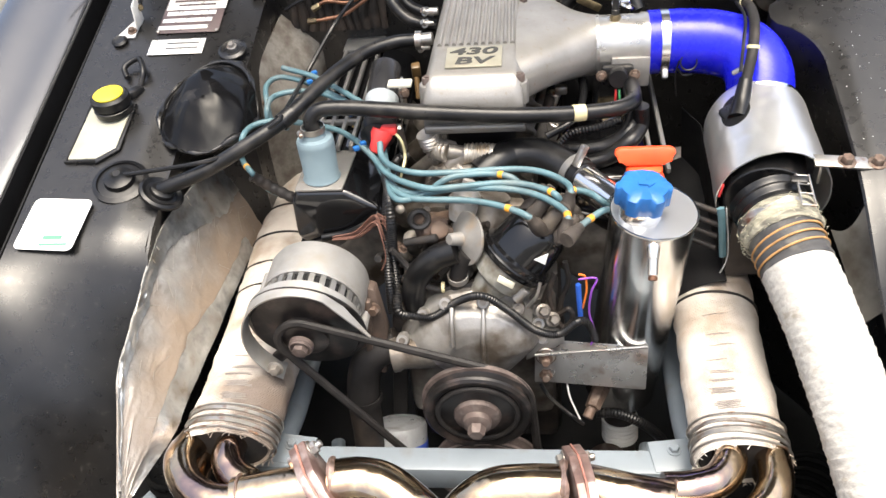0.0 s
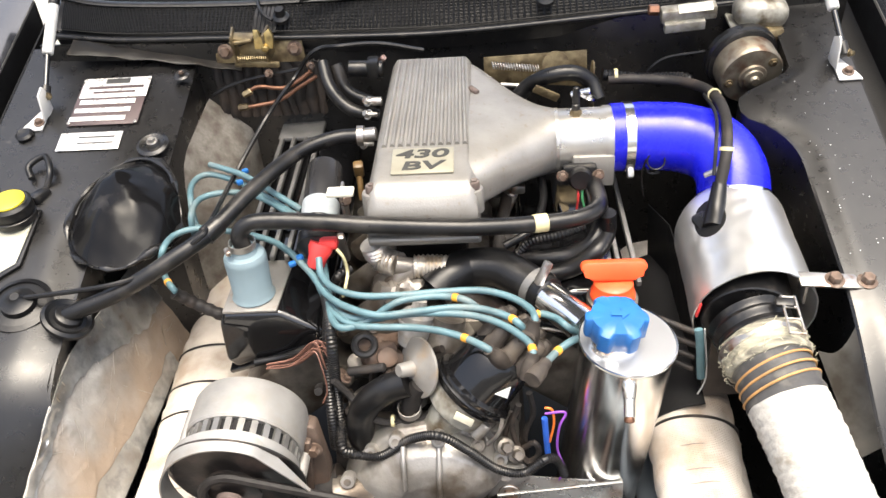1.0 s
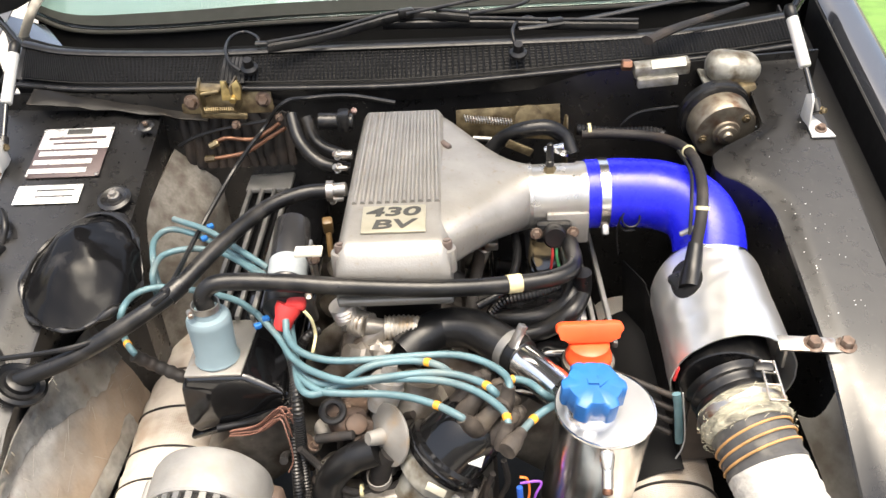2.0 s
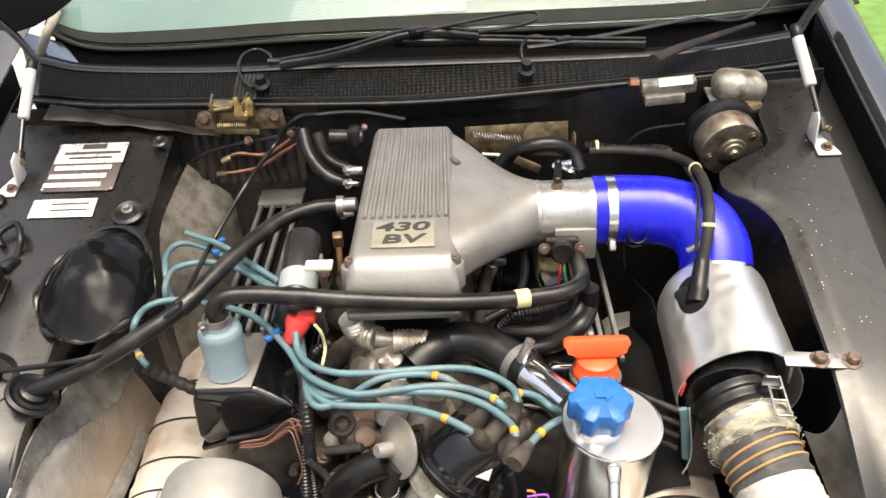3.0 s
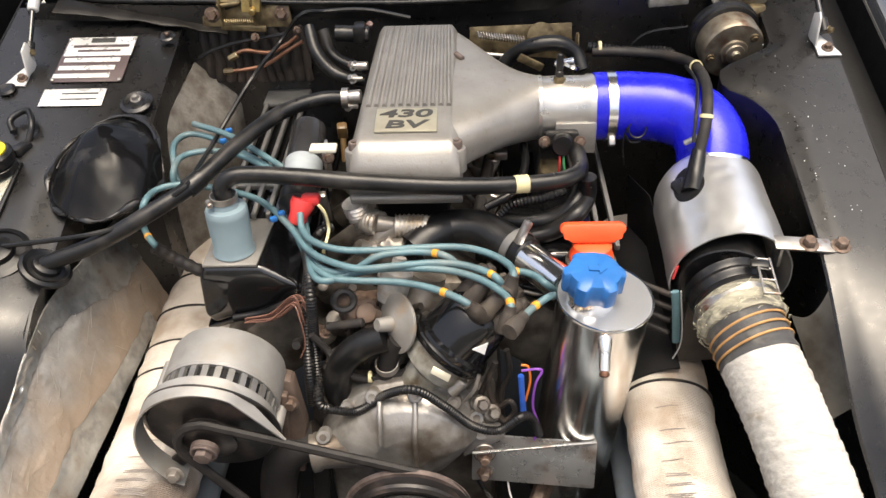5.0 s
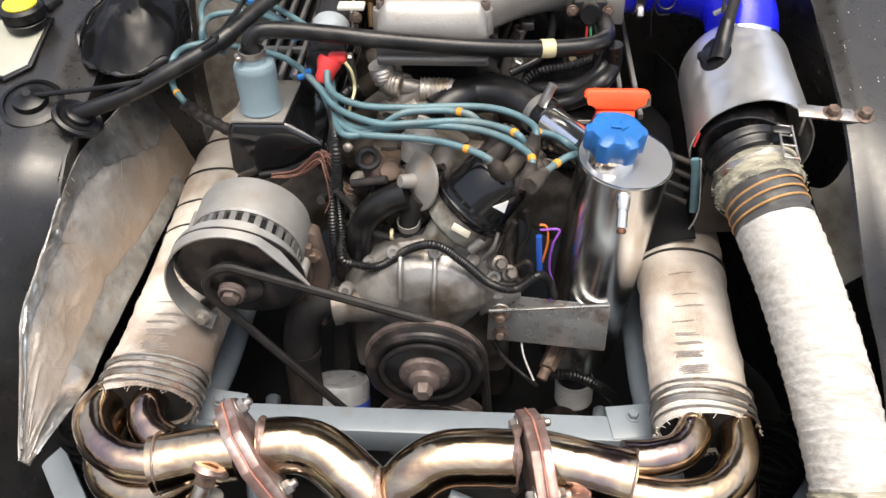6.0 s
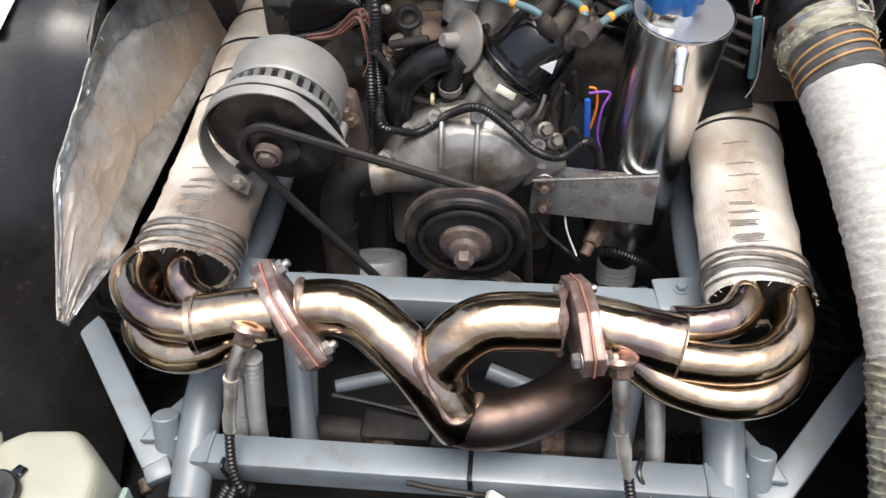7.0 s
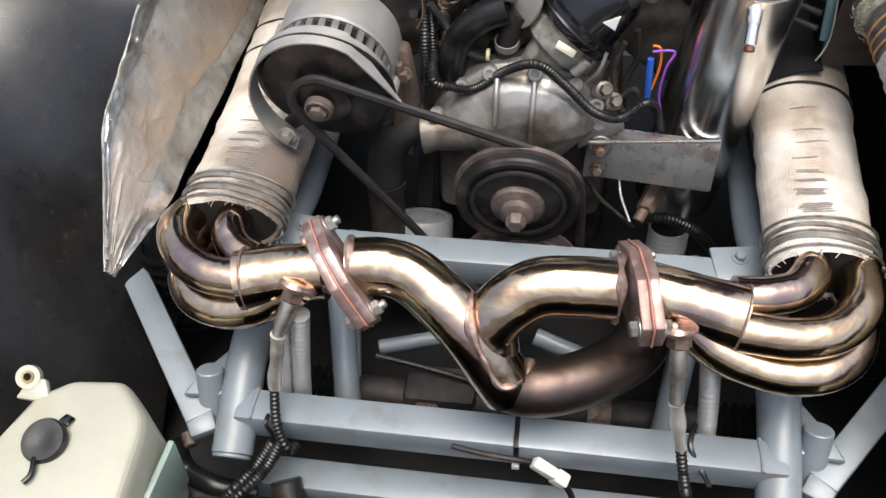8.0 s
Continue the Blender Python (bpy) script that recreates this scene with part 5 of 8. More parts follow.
part("front_housing", lathe([(0.060, 0), (0.072, 0.006), (0.074, 0.012), (0.074, 0.018)], P(0.034), aax, 48), "alt", alt)
part("fan_disc", lathe([(0.040, 0), (0.076, 0.002), (0.078, 0.005), (0.06, 0.008)], P(0.022), aax, 48), "pulley", alt, "dark fan disc")
for a in (3.6, 5.4, 0.05):
    p = P(0.06) + ab @ Vector((0.077 * math.cos(a), 0.077 * math.sin(a), 0))
    part("through_bolt_lug", rod(p - aax * 0.01, p + aax * 0.06, 0.008), "alt", alt)


def guard():
    """Belt guard: a strip curled over the fan, running out in a flat tongue."""
    line = []
    for k in range(31):
        a = math.radians(240 - 180 * k / 30)
        line.append(Vector((0.086 * math.cos(a), 0, 0.086 * math.sin(a))))
    end, run = line[-1], Vector((0.072, 0, -0.085)).normalized()
    line += [end + run * (0.017 * j) for j in range(1, 6)]
    bm = bmesh.new()
    rows = []
    for i, p in enumerate(line):
        w = 0.028 if i < 29 else 0.028 - 0.0042 * (i - 29)
        rows.append([bm.verts.new(P(0.003) + Vector((p.x, 0, p.z)) + aax * (w * j / 3)) for j in range(4)])
    for a, b in zip(rows, rows[1:]):
        for j in range(3):
            bm.faces.new((a[j], a[j + 1], b[j + 1], b[j]))
    bmesh.ops.recalc_face_normals(bm, faces=bm.faces)
    bmesh.ops.solidify(bm, geom=bm.faces[:], thickness=0.0022)
    return bm


part("belt_guard", guard(), "alt", alt, "pale sheet belt guard with a pointed tongue")
part("guard_plate", lathe([(0.050, 0), (0.086, 0.001), (0.086, 0.003), (0.05, 0.004)], P(0.030), aax, 48), "pulley", alt)
part("pulley", lathe([(0.030, 0), (0.036, 0.002), (0.036, 0.005), (0.029, 0.011), (0.036, 0.017), (0.036, 0.021), (0.030, 0.024)], P(0.008), aax, 36), "pulley", alt, "dark grooved pulley")
part("pulley_nut", join(lathe([(0.017, 0), (0.017, 0.006), (0.014, 0.009)], P(0.002), -aax, 28), lathe([(0.011, 0), (0.011, 0.009), (0.008, 0.010)], P(-0.006), -aax, 6)), "hub", alt, "brown pulley nut")
part("nut_ring", ring(P(-0.007), aax, 0.0145, 0.002), "hub", alt)
part("adjuster_bolt", bolt((-0.281, 0.80, 0.508), (0, -1, 0.2), 0.008, 0.009), "cast_dirty", alt)
part("adjuster_arm", box((-0.262, 0.815, 0.53), (0.05, 0.006, 0.02), (0, -40, 0), 0.003), "pulley", alt)

# water pump pulley, crank pulley and belt
pump = thing("water_pump", (0.0, 0.86, 0.46), "bare cast aluminium water pump housing with ribs", "water pump")
wp = Vector((0.006, 0.775, 0.433))
wax = Vector((0, 0.998, 0.06)).normalized()
def pump_body():
    """Cast cover: a rounded front with a flat gasket rim, wider towards its two ends."""
    bm = bmesh.new()
    outline = [(-0.118, 0.470), (-0.098, 0.500), (-0.070, 0.528), (-0.040, 0.548), (0.0, 0.556), (0.040, 0.552), (0.072, 0.536), (0.096, 0.508), (0.104, 0.480), (0.088, 0.455), (0.060, 0.42), (0.03, 0.40), (-0.03, 0.40), (-0.07, 0.43), (-0.108, 0.445)]
    cx, cz = 0.0, 0.475
    rows = []
    for k, y in ((1.0, 0.925), (1.0, 0.905), (0.94, 0.902), (0.92, 0.885), (0.80, 0.868), (0.60, 0.858), (0.35, 0.852)):
        rows.append([bm.verts.new((cx + (x - cx) * k, y - 0.02 * (z - cz) * 0.5 + 0.10 * max(0, z - 0.50), cz + (z - cz) * k)) for x, z in outline])
    for a, b in zip(rows, rows[1:]):
        for k in range(len(a)):
            bm.faces.new((a[k], a[(k + 1) % len(a)], b[(k + 1) % len(a)], b[k]))
    bm.faces.new(rows[-1])
    bmesh.ops.recalc_face_normals(bm, faces=bm.faces)
    bmesh.ops.bevel(bm, geom=bm.edges[:], offset=0.003, segments=2, affect="EDGES", profile=0.5)
    return bm


part("cover", pump_body(), "pumpcast", pump, sharp=50)
part("inlet", lathe([(0.030, -0.02), (0.028, 0.01), (0.024, 0.045), (0.027, 0.050), (0.027, 0.058)], (-0.070, 0.885, 0.462), (-0.95, -0.12, -0.10), 28), "cast_dirty", pump)
part("arm", prism([(0.0, 0.03), (0.050, 0.012), (0.058, -0.004), (0.030, -0.02), (0.0, -0.04)], (0.075, 0.900, 0.478), (0, -1, 0.1), 0.016, bev=0.003), "pumpcast", pump)
for line in ([(0.016, 0.884, 0.553), (0.016, 0.865, 0.535), (0.015, 0.852, 0.505), (0.014, 0.848, 0.455)], [(-0.030, 0.884, 0.549), (-0.030, 0.864, 0.531), (-0.030, 0.852, 0.500)]):
    part("rib", hose(line, 0.0036, 6, 10), "pumpcast", pump)
for p in ((-0.040, 0.890, 0.550), (0.016, 0.884, 0.558), (0.066, 0.890, 0.540), (0.094, 0.892, 0.508), (0.100, 0.890, 0.480), (-0.118, 0.868, 0.448), (-0.108, 0.876, 0.490), (-0.075, 0.890, 0.527)):
    part("bolt_boss", lathe([(0.0100, -0.014), (0.0098, 0.003), (0.0085, 0.005)], p, (0, -0.85, 0.5), 16), "pumpcast", pump)
    part("bolt", lathe([(0.0050, 0), (0.0048, 0.0012), (0.003, 0.0008)], Vector(p) + Vector((0, -0.005, 0.003)), (0, -0.85, 0.5), 12), "cast_dirty", pump)
for p, d in (((0.100, 0.896, 0.528), (0.2, -0.7, 0.6)), ((0.113, 0.900, 0.508), (0.3, -0.7, 0.6))):
    part("stud_boss", lathe([(0.0115, -0.012), (0.0110, 0.004), (0.0095, 0.006)], p, d, 18), "pumpcast", pump)
    part("stud_nut", bolt(Vector(p) + Vector(d).normalized() * 0.006, d, 0.0078, 0.010), "cast_dirty", pump)
part("pink_sealant", box((-0.122, 0.868, 0.472), (0.010, 0.006, 0.014), (0, 20, 0), 0.003), "red", pump, "smear of red sealant")
part("pulley", lathe([(0.030, 0.0), (0.045, 0.003), (0.062, 0.004), (0.066, 0.0), (0.074, -0.002), (0.078, 0.001), (0.079, 0.005), (0.070, 0.012), (0.079, 0.019), (0.079, 0.023), (0.06, 0.028)], wp + wax * 0.006, wax, 56), "pulley", pump, "dark stepped belt pulley")
part("rear_rim", lathe([(0.070, 0.016), (0.0815, 0.018), (0.0825, 0.024), (0.060, 0.030)], wp + wax * 0.006, wax, 56), "hub", pump, "reddish-brown rear rim")
part("pulley_ring", ring(wp + wax * 0.007, wax, 0.057, 0.004, 48), "belt", pump)
part("hub", lathe([(0.013, -0.016), (0.020, -0.012), (0.021, -0.004), (0.032, 0.0), (0.034, 0.004), (0.034, 0.010)], wp, wax, 36), "hub", pump, "rusty brown hub")
part("hub_bolt", lathe([(0.0125, 0), (0.0125, 0.014), (0.010, 0.018)], wp - wax * 0.012, -wax, 6), "hub", pump)

crank = thing("crank_pulley", (0.01, 0.80, 0.28), "rusty brown crankshaft pulley below the belt", "pulley")
cp = Vector((0.012, 0.790, 0.285))
part("disc", lathe([(0.020, -0.004), (0.060, 0.0), (0.072, 0.004), (0.078, -0.002), (0.083, 0.0), (0.083, 0.004), (0.074, 0.011), (0.083, 0.018), (0.083, 0.024), (0.06, 0.03)], cp, wax, 56), "hub", crank)
part("disc_rim", ring(cp + wax * 0.001, wax, 0.080, 0.0025, 48), "pulley", crank)
part("hub", lathe([(0.012, -0.02), (0.02, -0.016), (0.03, 0.0)], cp, wax, 28), "hub", crank)


def belt_path(circles):
    """The taut loop round circles in the x-z plane: their convex outline."""
    pts = []
    for cx, cz, r in circles:
        pts += [(cx + r * math.cos(2 * math.pi * k / 72), cz + r * math.sin(2 * math.pi * k / 72)) for k in range(72)]
    pts = sorted(set(pts))

    def half(seq):
        out = []
        for p in seq:
            while len(out) > 1 and (out[-1][0] - out[-2][0]) * (p[1] - out[-2][1]) - (out[-1][1] - out[-2][1]) * (p[0] - out[-2][0]) <= 0:
                out.pop()
            out.append(p)
        return out[:-1]
    return half(pts) + half(pts[::-1])


loop = belt_path([(-0.231, 0.562, 0.034), (0.006, 0.433, 0.077), (0.012, 0.285, 0.081)])
dense = []
for a, b in zip(loop, loop[1:] + loop[:1]):
    n = max(1, int(math.dist(a, b) / 0.008))
    dense += [Vector((a[0] + (b[0] - a[0]) * k / n, 0.800, a[1] + (b[1] - a[1]) * k / n)) for k in range(n)]
solo("drive_belt", sweep(dense, 1.0, 8, (0.0065, 0.0055), up=(0, 1, 0), closed=True), "belt", "worn grey-black rubber drive belt round three pulleys", "belt")

# oil filter
oil = thing("oil_filter", (-0.14, 0.90, 0.2), "white oil filter with a blue printed band", "oil filter")
part("can", lathe([(0.044, 0), (0.045, 0.004), (0.045, 0.088), (0.043, 0.094), (0.036, 0.095), (0.034, 0.092)], (-0.140, 0.850, 0.195), (0, 0.5, 0.87), 36), "filter", oil)
part("print", band((-0.140, 0.8745, 0.2376), (0, 0.5, 0.87), 0.0453, 0.030, 0.0004), "filterblue", oil, "blue printed band")

# bottom hose and steel pieces behind the alternator belt
pipes = thing("bottom_hose", (-0.18, 0.90, 0.40), "dusty brown-black radiator hose", "hose")
part("rubber", hose([(-0.12, 0.90, 0.46), (-0.165, 0.89, 0.44), (-0.185, 0.88, 0.38), (-0.185, 0.86, 0.28), (-0.18, 0.82, 0.2)], 0.026, 6, 18), "dusty", pipes)
part("clip", band((-0.185, 0.878, 0.36), (0, 0.1, 1), 0.0265, 0.012, 0.0015), "dusty", pipes)
solo("engine_bracket", box((-0.128, 0.925, 0.40), (0.024, 0.012, 0.24), (-4, 6, 0), 0.003), "dusty", "flat grimy steel engine bracket", "bracket")

ab_root = thing("alternator_bracket", (-0.165, 0.90, 0.45), "rusty brown cast alternator bracket bolted to the block", "bracket")
part("casting", prism([(-0.024, -0.075), (0.016, -0.085), (0.026, 0.0), (0.016, 0.075), (-0.012, 0.085), (-0.030, 0.02)], (-0.158, 0.912, 0.495), (0, -1, 0.1), 0.026, bev=0.005), "bracketcast", ab_root)
part("rib", box((-0.158, 0.882, 0.500), (0.010, 0.012, 0.130), (0, 6, 0), 0.003), "bracketcast", ab_root)
for z in (0.455, 0.545):
    part("bolt", bolt((-0.146, 0.884, z), (0, -1, 0.1), 0.008, 0.008), "rust", ab_root)

# bypass hose between pump and manifold
byp = thing("bypass_hose", (-0.09, 0.93, 0.55), "black moulded rubber bypass hose with a clip", "hose")
part("rubber", hose([(-0.071, 0.930, 0.459), (-0.087, 0.930, 0.498), (-0.092, 0.930, 0.535), (-0.078, 0.930, 0.576), (-0.051, 0.930, 0.603), (-0.021, 0.930, 0.616)], 0.019, 8, 18), "rubber", byp)
part("clip", band((-0.080, 0.925, 0.479), (-0.2, -0.3, 1), 0.0195, 0.010, 0.0015), "zinc", byp)
stub = thing("heater_stub", (0.0, 0.93, 0.58), "short dusty hose stub with a pale clip", "hose")
part("rubber", hose([(-0.025, 0.930, 0.546), (-0.021, 0.930, 0.572), (-0.014, 0.930, 0.596), (-0.005, 0.930, 0.611)], 0.013, 6, 14), "dusty", stub)
part("clip", band((-0.022, 0.925, 0.571), (0, -0.2, 1), 0.0140, 0.010, 0.0015), "pale", stub)

# conduits
cond = thing("wiring_conduit", (0.0, 0.90, 0.54), "black ribbed wiring conduit over the water pump", "conduit", "ribbed conduits")
part("tube", ribbed([(-0.097, 0.885, 0.531), (-0.060, 0.885, 0.528), (-0.021, 0.885, 0.558), (0.018, 0.870, 0.581), (0.053, 0.870, 0.553), (0.090, 0.870, 0.515), (0.123, 0.870, 0.507), (0.152, 0.870, 0.533), (0.169, 0.890, 0.503), (0.177, 0.890, 0.476)], 0.0062, 0.0036, 0.0009), "plastic", cond)
cond2 = thing("wiring_conduit", (-0.13, 0.95, 0.6), "black ribbed wiring conduit beside the alternator", "conduit", "ribbed conduits")
part("tube", ribbed([(-0.101, 0.900, 0.516), (-0.113, 0.900, 0.527), (-0.117, 0.930, 0.551), (-0.119, 0.950, 0.594), (-0.114, 0.950, 0.669), (-0.123, 1.000, 0.687), (-0.140, 1.060, 0.693)], 0.0076, 0.0042, 0.0011), "plastic", cond2)
cond3 = thing("wiring_conduit", (-0.15, 0.95, 0.6), "black ribbed wiring conduit with taped joints", "conduit", "ribbed conduits")
part("tube", ribbed([(-0.128, 0.920, 0.507), (-0.125, 0.920, 0.560), (-0.127, 0.950, 0.603), (-0.131, 1.000, 0.641), (-0.132, 1.060, 0.656), (-0.117, 1.060, 0.689), (-0.104, 1.080, 0.685)], 0.0068, 0.0042, 0.0011), "plastic", cond3)
wire = thing("pipe_loom", (-0.02, 0.92, 0.56), "thin dusty black loom across the front cover", "loom")
part("loom", hose([(-0.119, 0.940, 0.612), (-0.100, 0.940, 0.582), (-0.084, 0.925, 0.566), (-0.055, 0.925, 0.547), (-0.017, 0.925, 0.551), (0.010, 0.925, 0.566), (0.030, 0.925, 0.586)], 0.005, 6, 8), "dusty", wire)
part("tie", band((-0.045, 0.920, 0.555), (1, 0, 0), 0.006, 0.004, 0.002), "cream", wire)

# foil-clad stub hoses below the plenum
foil_hose = thing("foil_clad_hose", (-0.03, 1.1, 0.67), "crumpled foil-clad hose ends on a cast tee", "hose")
part("hose", ribbed([(-0.071, 1.100, 0.713), (-0.062, 1.100, 0.686), (-0.036, 1.085, 0.685)], 0.0190, 0.006, 0.003, 16), "foilbright", foil_hose)
part("hose", ribbed([(-0.014, 1.080, 0.685), (0.009, 1.080, 0.685), (0.032, 1.075, 0.686)], 0.0175, 0.006, 0.003, 16), "foilbright", foil_hose)
part("tee", join(rod((-0.051, 1.075, 0.657), (-0.010, 1.080, 0.687), 0.013), rod((-0.040, 1.080, 0.691), (-0.010, 1.080, 0.684), 0.012)), "cast_dirty", foil_hose)

# ---- exhaust, chassis and the front of the bay ----
frame_root = thing("chassis_frame", (0, 0.65, 0.25), "grey painted tubular steel chassis frame", "chassis")
part("front_cross_tube", beam((-0.312, 0.537, 0.288), (0.332, 0.537, 0.288), 0.042, 0.044, 0.004), "chassis", frame_root)
part("lower_cross_tube", beam((-0.30, 0.505, 0.180), (0.32, 0.505, 0.180), 0.042, 0.044, 0.004), "chassis", frame_root)
part("rear_cross_tube", beam((-0.315, 0.730, 0.378), (0.325, 0.730, 0.378), 0.040, 0.044, 0.004), "chassis", frame_root)
for s in (-1, 1):
    x = 0.322 * s + 0.006
    part("rail", hose([(x - 0.002 * s, 0.490, 0.266), (x, 0.62, 0.318), (x - 0.016 * s, 0.77, 0.360), (x - 0.020 * s, 0.90, 0.352), (x - 0.010 * s, 1.35, 0.350)], lambda q: 0.025 - 0.006 * smooth(0.2, 0.33, q), 6, 20), "chassis", frame_root)
    part("rail_cap", rod((x - 0.002 * s, 0.4895, 0.2658), (x - 0.002 * s, 0.4845, 0.2638), 0.0235), "chassis", frame_root)
    part("stub_tube", rod((x + 0.038 * s, 0.535, 0.255), (x + 0.038 * s, 0.570, 0.324), 0.0165), "chassis", frame_root)
    part("outer_brace", beam((x + 0.045 * s, 0.524, 0.280), (x + 0.23 * s, 0.755, 0.298), 0.036, 0.020, 0.003), "chassis", frame_root)
    part("stub_weld", ring((x + 0.0385 * s, 0.5365, 0.2585), (0, 0.45, 0.89), 0.0175, 0.0026, 20), "chassis", frame_root)
    part("web", prism([(0.0, 0.0), (0.056 * s, -0.004), (0.040 * s, 0.030), (0.012 * s, 0.074), (0.0, 0.080)], (x + 0.014 * s, 0.548, 0.294), (0, 0, 1), 0.010, up=(0, 1, 0.35), bev=0.003), "chassis", frame_root, "welded triangular web")
    part("brace_foot", box((x + 0.044 * s, 0.520, 0.272), (0.034, 0.030, 0.030), (14, 0, -30 * s), 0.005), "chassis", frame_root)
    part("corner_plate", box((x - 0.045 * s, 0.742, 0.400), (0.075, 0.05, 0.005), (3, 0, 8 * s), 0.002), "chassis", frame_root)
    for dx in (0.02, 0.05):
        part("bolt", bolt((x - dx * s, 0.748, 0.4025), (0, 0, 1), 0.007), "chassis", frame_root)
    part("weld_bead", sweep(spline([(x - 0.026 * s, 0.516, 0.3105), (x - 0.025 * s, 0.537, 0.3105), (x - 0.026 * s, 0.558, 0.3105)], 6), 0.0022, 8, lump=0.001), "chassis", frame_root)
    part("diagonal_tube", rod((x - 0.125 * s, 0.565, 0.20), (x - 0.085 * s, 0.76, 0.36), 0.017), "chassis", frame_root)
    part("strut_tube", rod((x - 0.13 * s, 0.56, 0.21), (x - 0.06 * s, 0.90, 0.22), 0.012), "chassis", frame_root)
part("brace_rod", rod((-0.17, 0.68, 0.24), (-0.02, 0.72, 0.25), 0.010), "chassis", frame_root)
part("brace_rod", rod((0.04, 0.70, 0.27), (0.17, 0.66, 0.25), 0.012), "chassis", frame_root)

rack = thing("steering_rack", (0, 0.63, 0.2), "grimy brown steering rack tube with clamps", "steering rack")
part("tube", rod((-0.22, 0.635, 0.195), (0.26, 0.635, 0.195), 0.024), "dusty", rack)
part("housing", box((-0.08, 0.64, 0.20), (0.10, 0.06, 0.06), bev=0.014), "dusty", rack)
for x in (-0.095, 0.13):
    part("clamp", join(band((x, 0.635, 0.195), (1, 0, 0), 0.0245, 0.03, 0.004), box((x, 0.60, 0.205), (0.032, 0.03, 0.035), bev=0.006)), "rust", rack, "rusty clamp")
part("gaiter", ribbed([(-0.22, 0.635, 0.195), (-0.30, 0.64, 0.195), (-0.37, 0.645, 0.195)], 0.03, 0.012, 0.008, 20), "rubber", rack, "ribbed rubber gaiter")
part("gaiter", ribbed([(0.26, 0.635, 0.195), (0.32, 0.64, 0.195), (0.38, 0.645, 0.195)], 0.03, 0.012, 0.008, 20), "rubber", rack, "ribbed rubber gaiter")
part("pipe", hose([(-0.17, 0.66, 0.25), (-0.10, 0.655, 0.238), (-0.02, 0.64, 0.235), (0.05, 0.63, 0.235)], 0.004, 6, 8), "rubber", rack)

# coil springs of the suspension, half hidden beside the rails
for s in (-1, 1):
    pts = [Vector((0.475 * s + 0.006 + 0.045 * math.cos(k * 0.4), 0.76 + 0.045 * math.sin(k * 0.4), 0.17 + 0.0011 * k * 1.25)) for k in range(130)]
    solo("coil_spring", sweep(pts, 0.0045, 8), "void", "black suspension coil spring in the shadow beside the chassis", "spring", "suspension springs")

# exhaust: wrapped headers, collectors, flanges and the crossover
exhaust = thing("exhaust_headers", (0, 0.62, 0.45), "heat-tinted stainless exhaust headers meeting in a crossover", "exhaust")
R = 0.033
left_a, left_b = [(-0.292, 0.605, 0.462), (-0.240, 0.616, 0.468), (-0.196, 0.622, 0.471)], [(-0.172, 0.628, 0.473), (-0.135, 0.633, 0.473), (-0.100, 0.626, 0.470), (-0.058, 0.600, 0.455), (-0.025, 0.578, 0.430), (0.004, 0.560, 0.392), (0.016, 0.556, 0.372)]
part("collector", hose(left_a, lambda q: 0.0352 - 0.0022 * smooth(0, 0.05, q), 8, 32), "exhaust", exhaust)
part("crossover_pipe", hose(left_b, R, 10, 32), "exhaust", exhaust)
part("crossover_pipe", hose([(0.122, 0.622, 0.480), (0.080, 0.620, 0.482), (0.040, 0.616, 0.479), (0.008, 0.602, 0.464), (-0.010, 0.588, 0.440), (-0.008, 0.575, 0.415)], R, 10, 32), "exhaust", exhaust)
part("outlet_pipe", hose([(0.004, 0.560, 0.385), (0.030, 0.558, 0.372), (0.066, 0.565, 0.368), (0.115, 0.590, 0.365), (0.160, 0.635, 0.355), (0.19, 0.72, 0.31), (0.20, 0.85, 0.24)], R, 10, 32), "exhaust_dark", exhaust, "burnt brown outlet pipe")
part("collector", hose([(0.148, 0.624, 0.480), (0.195, 0.614, 0.478), (0.250, 0.604, 0.470)], lambda q: 0.033 + 0.0032 * smooth(0.05, 0.1, q), 8, 32), "exhaust", exhaust)
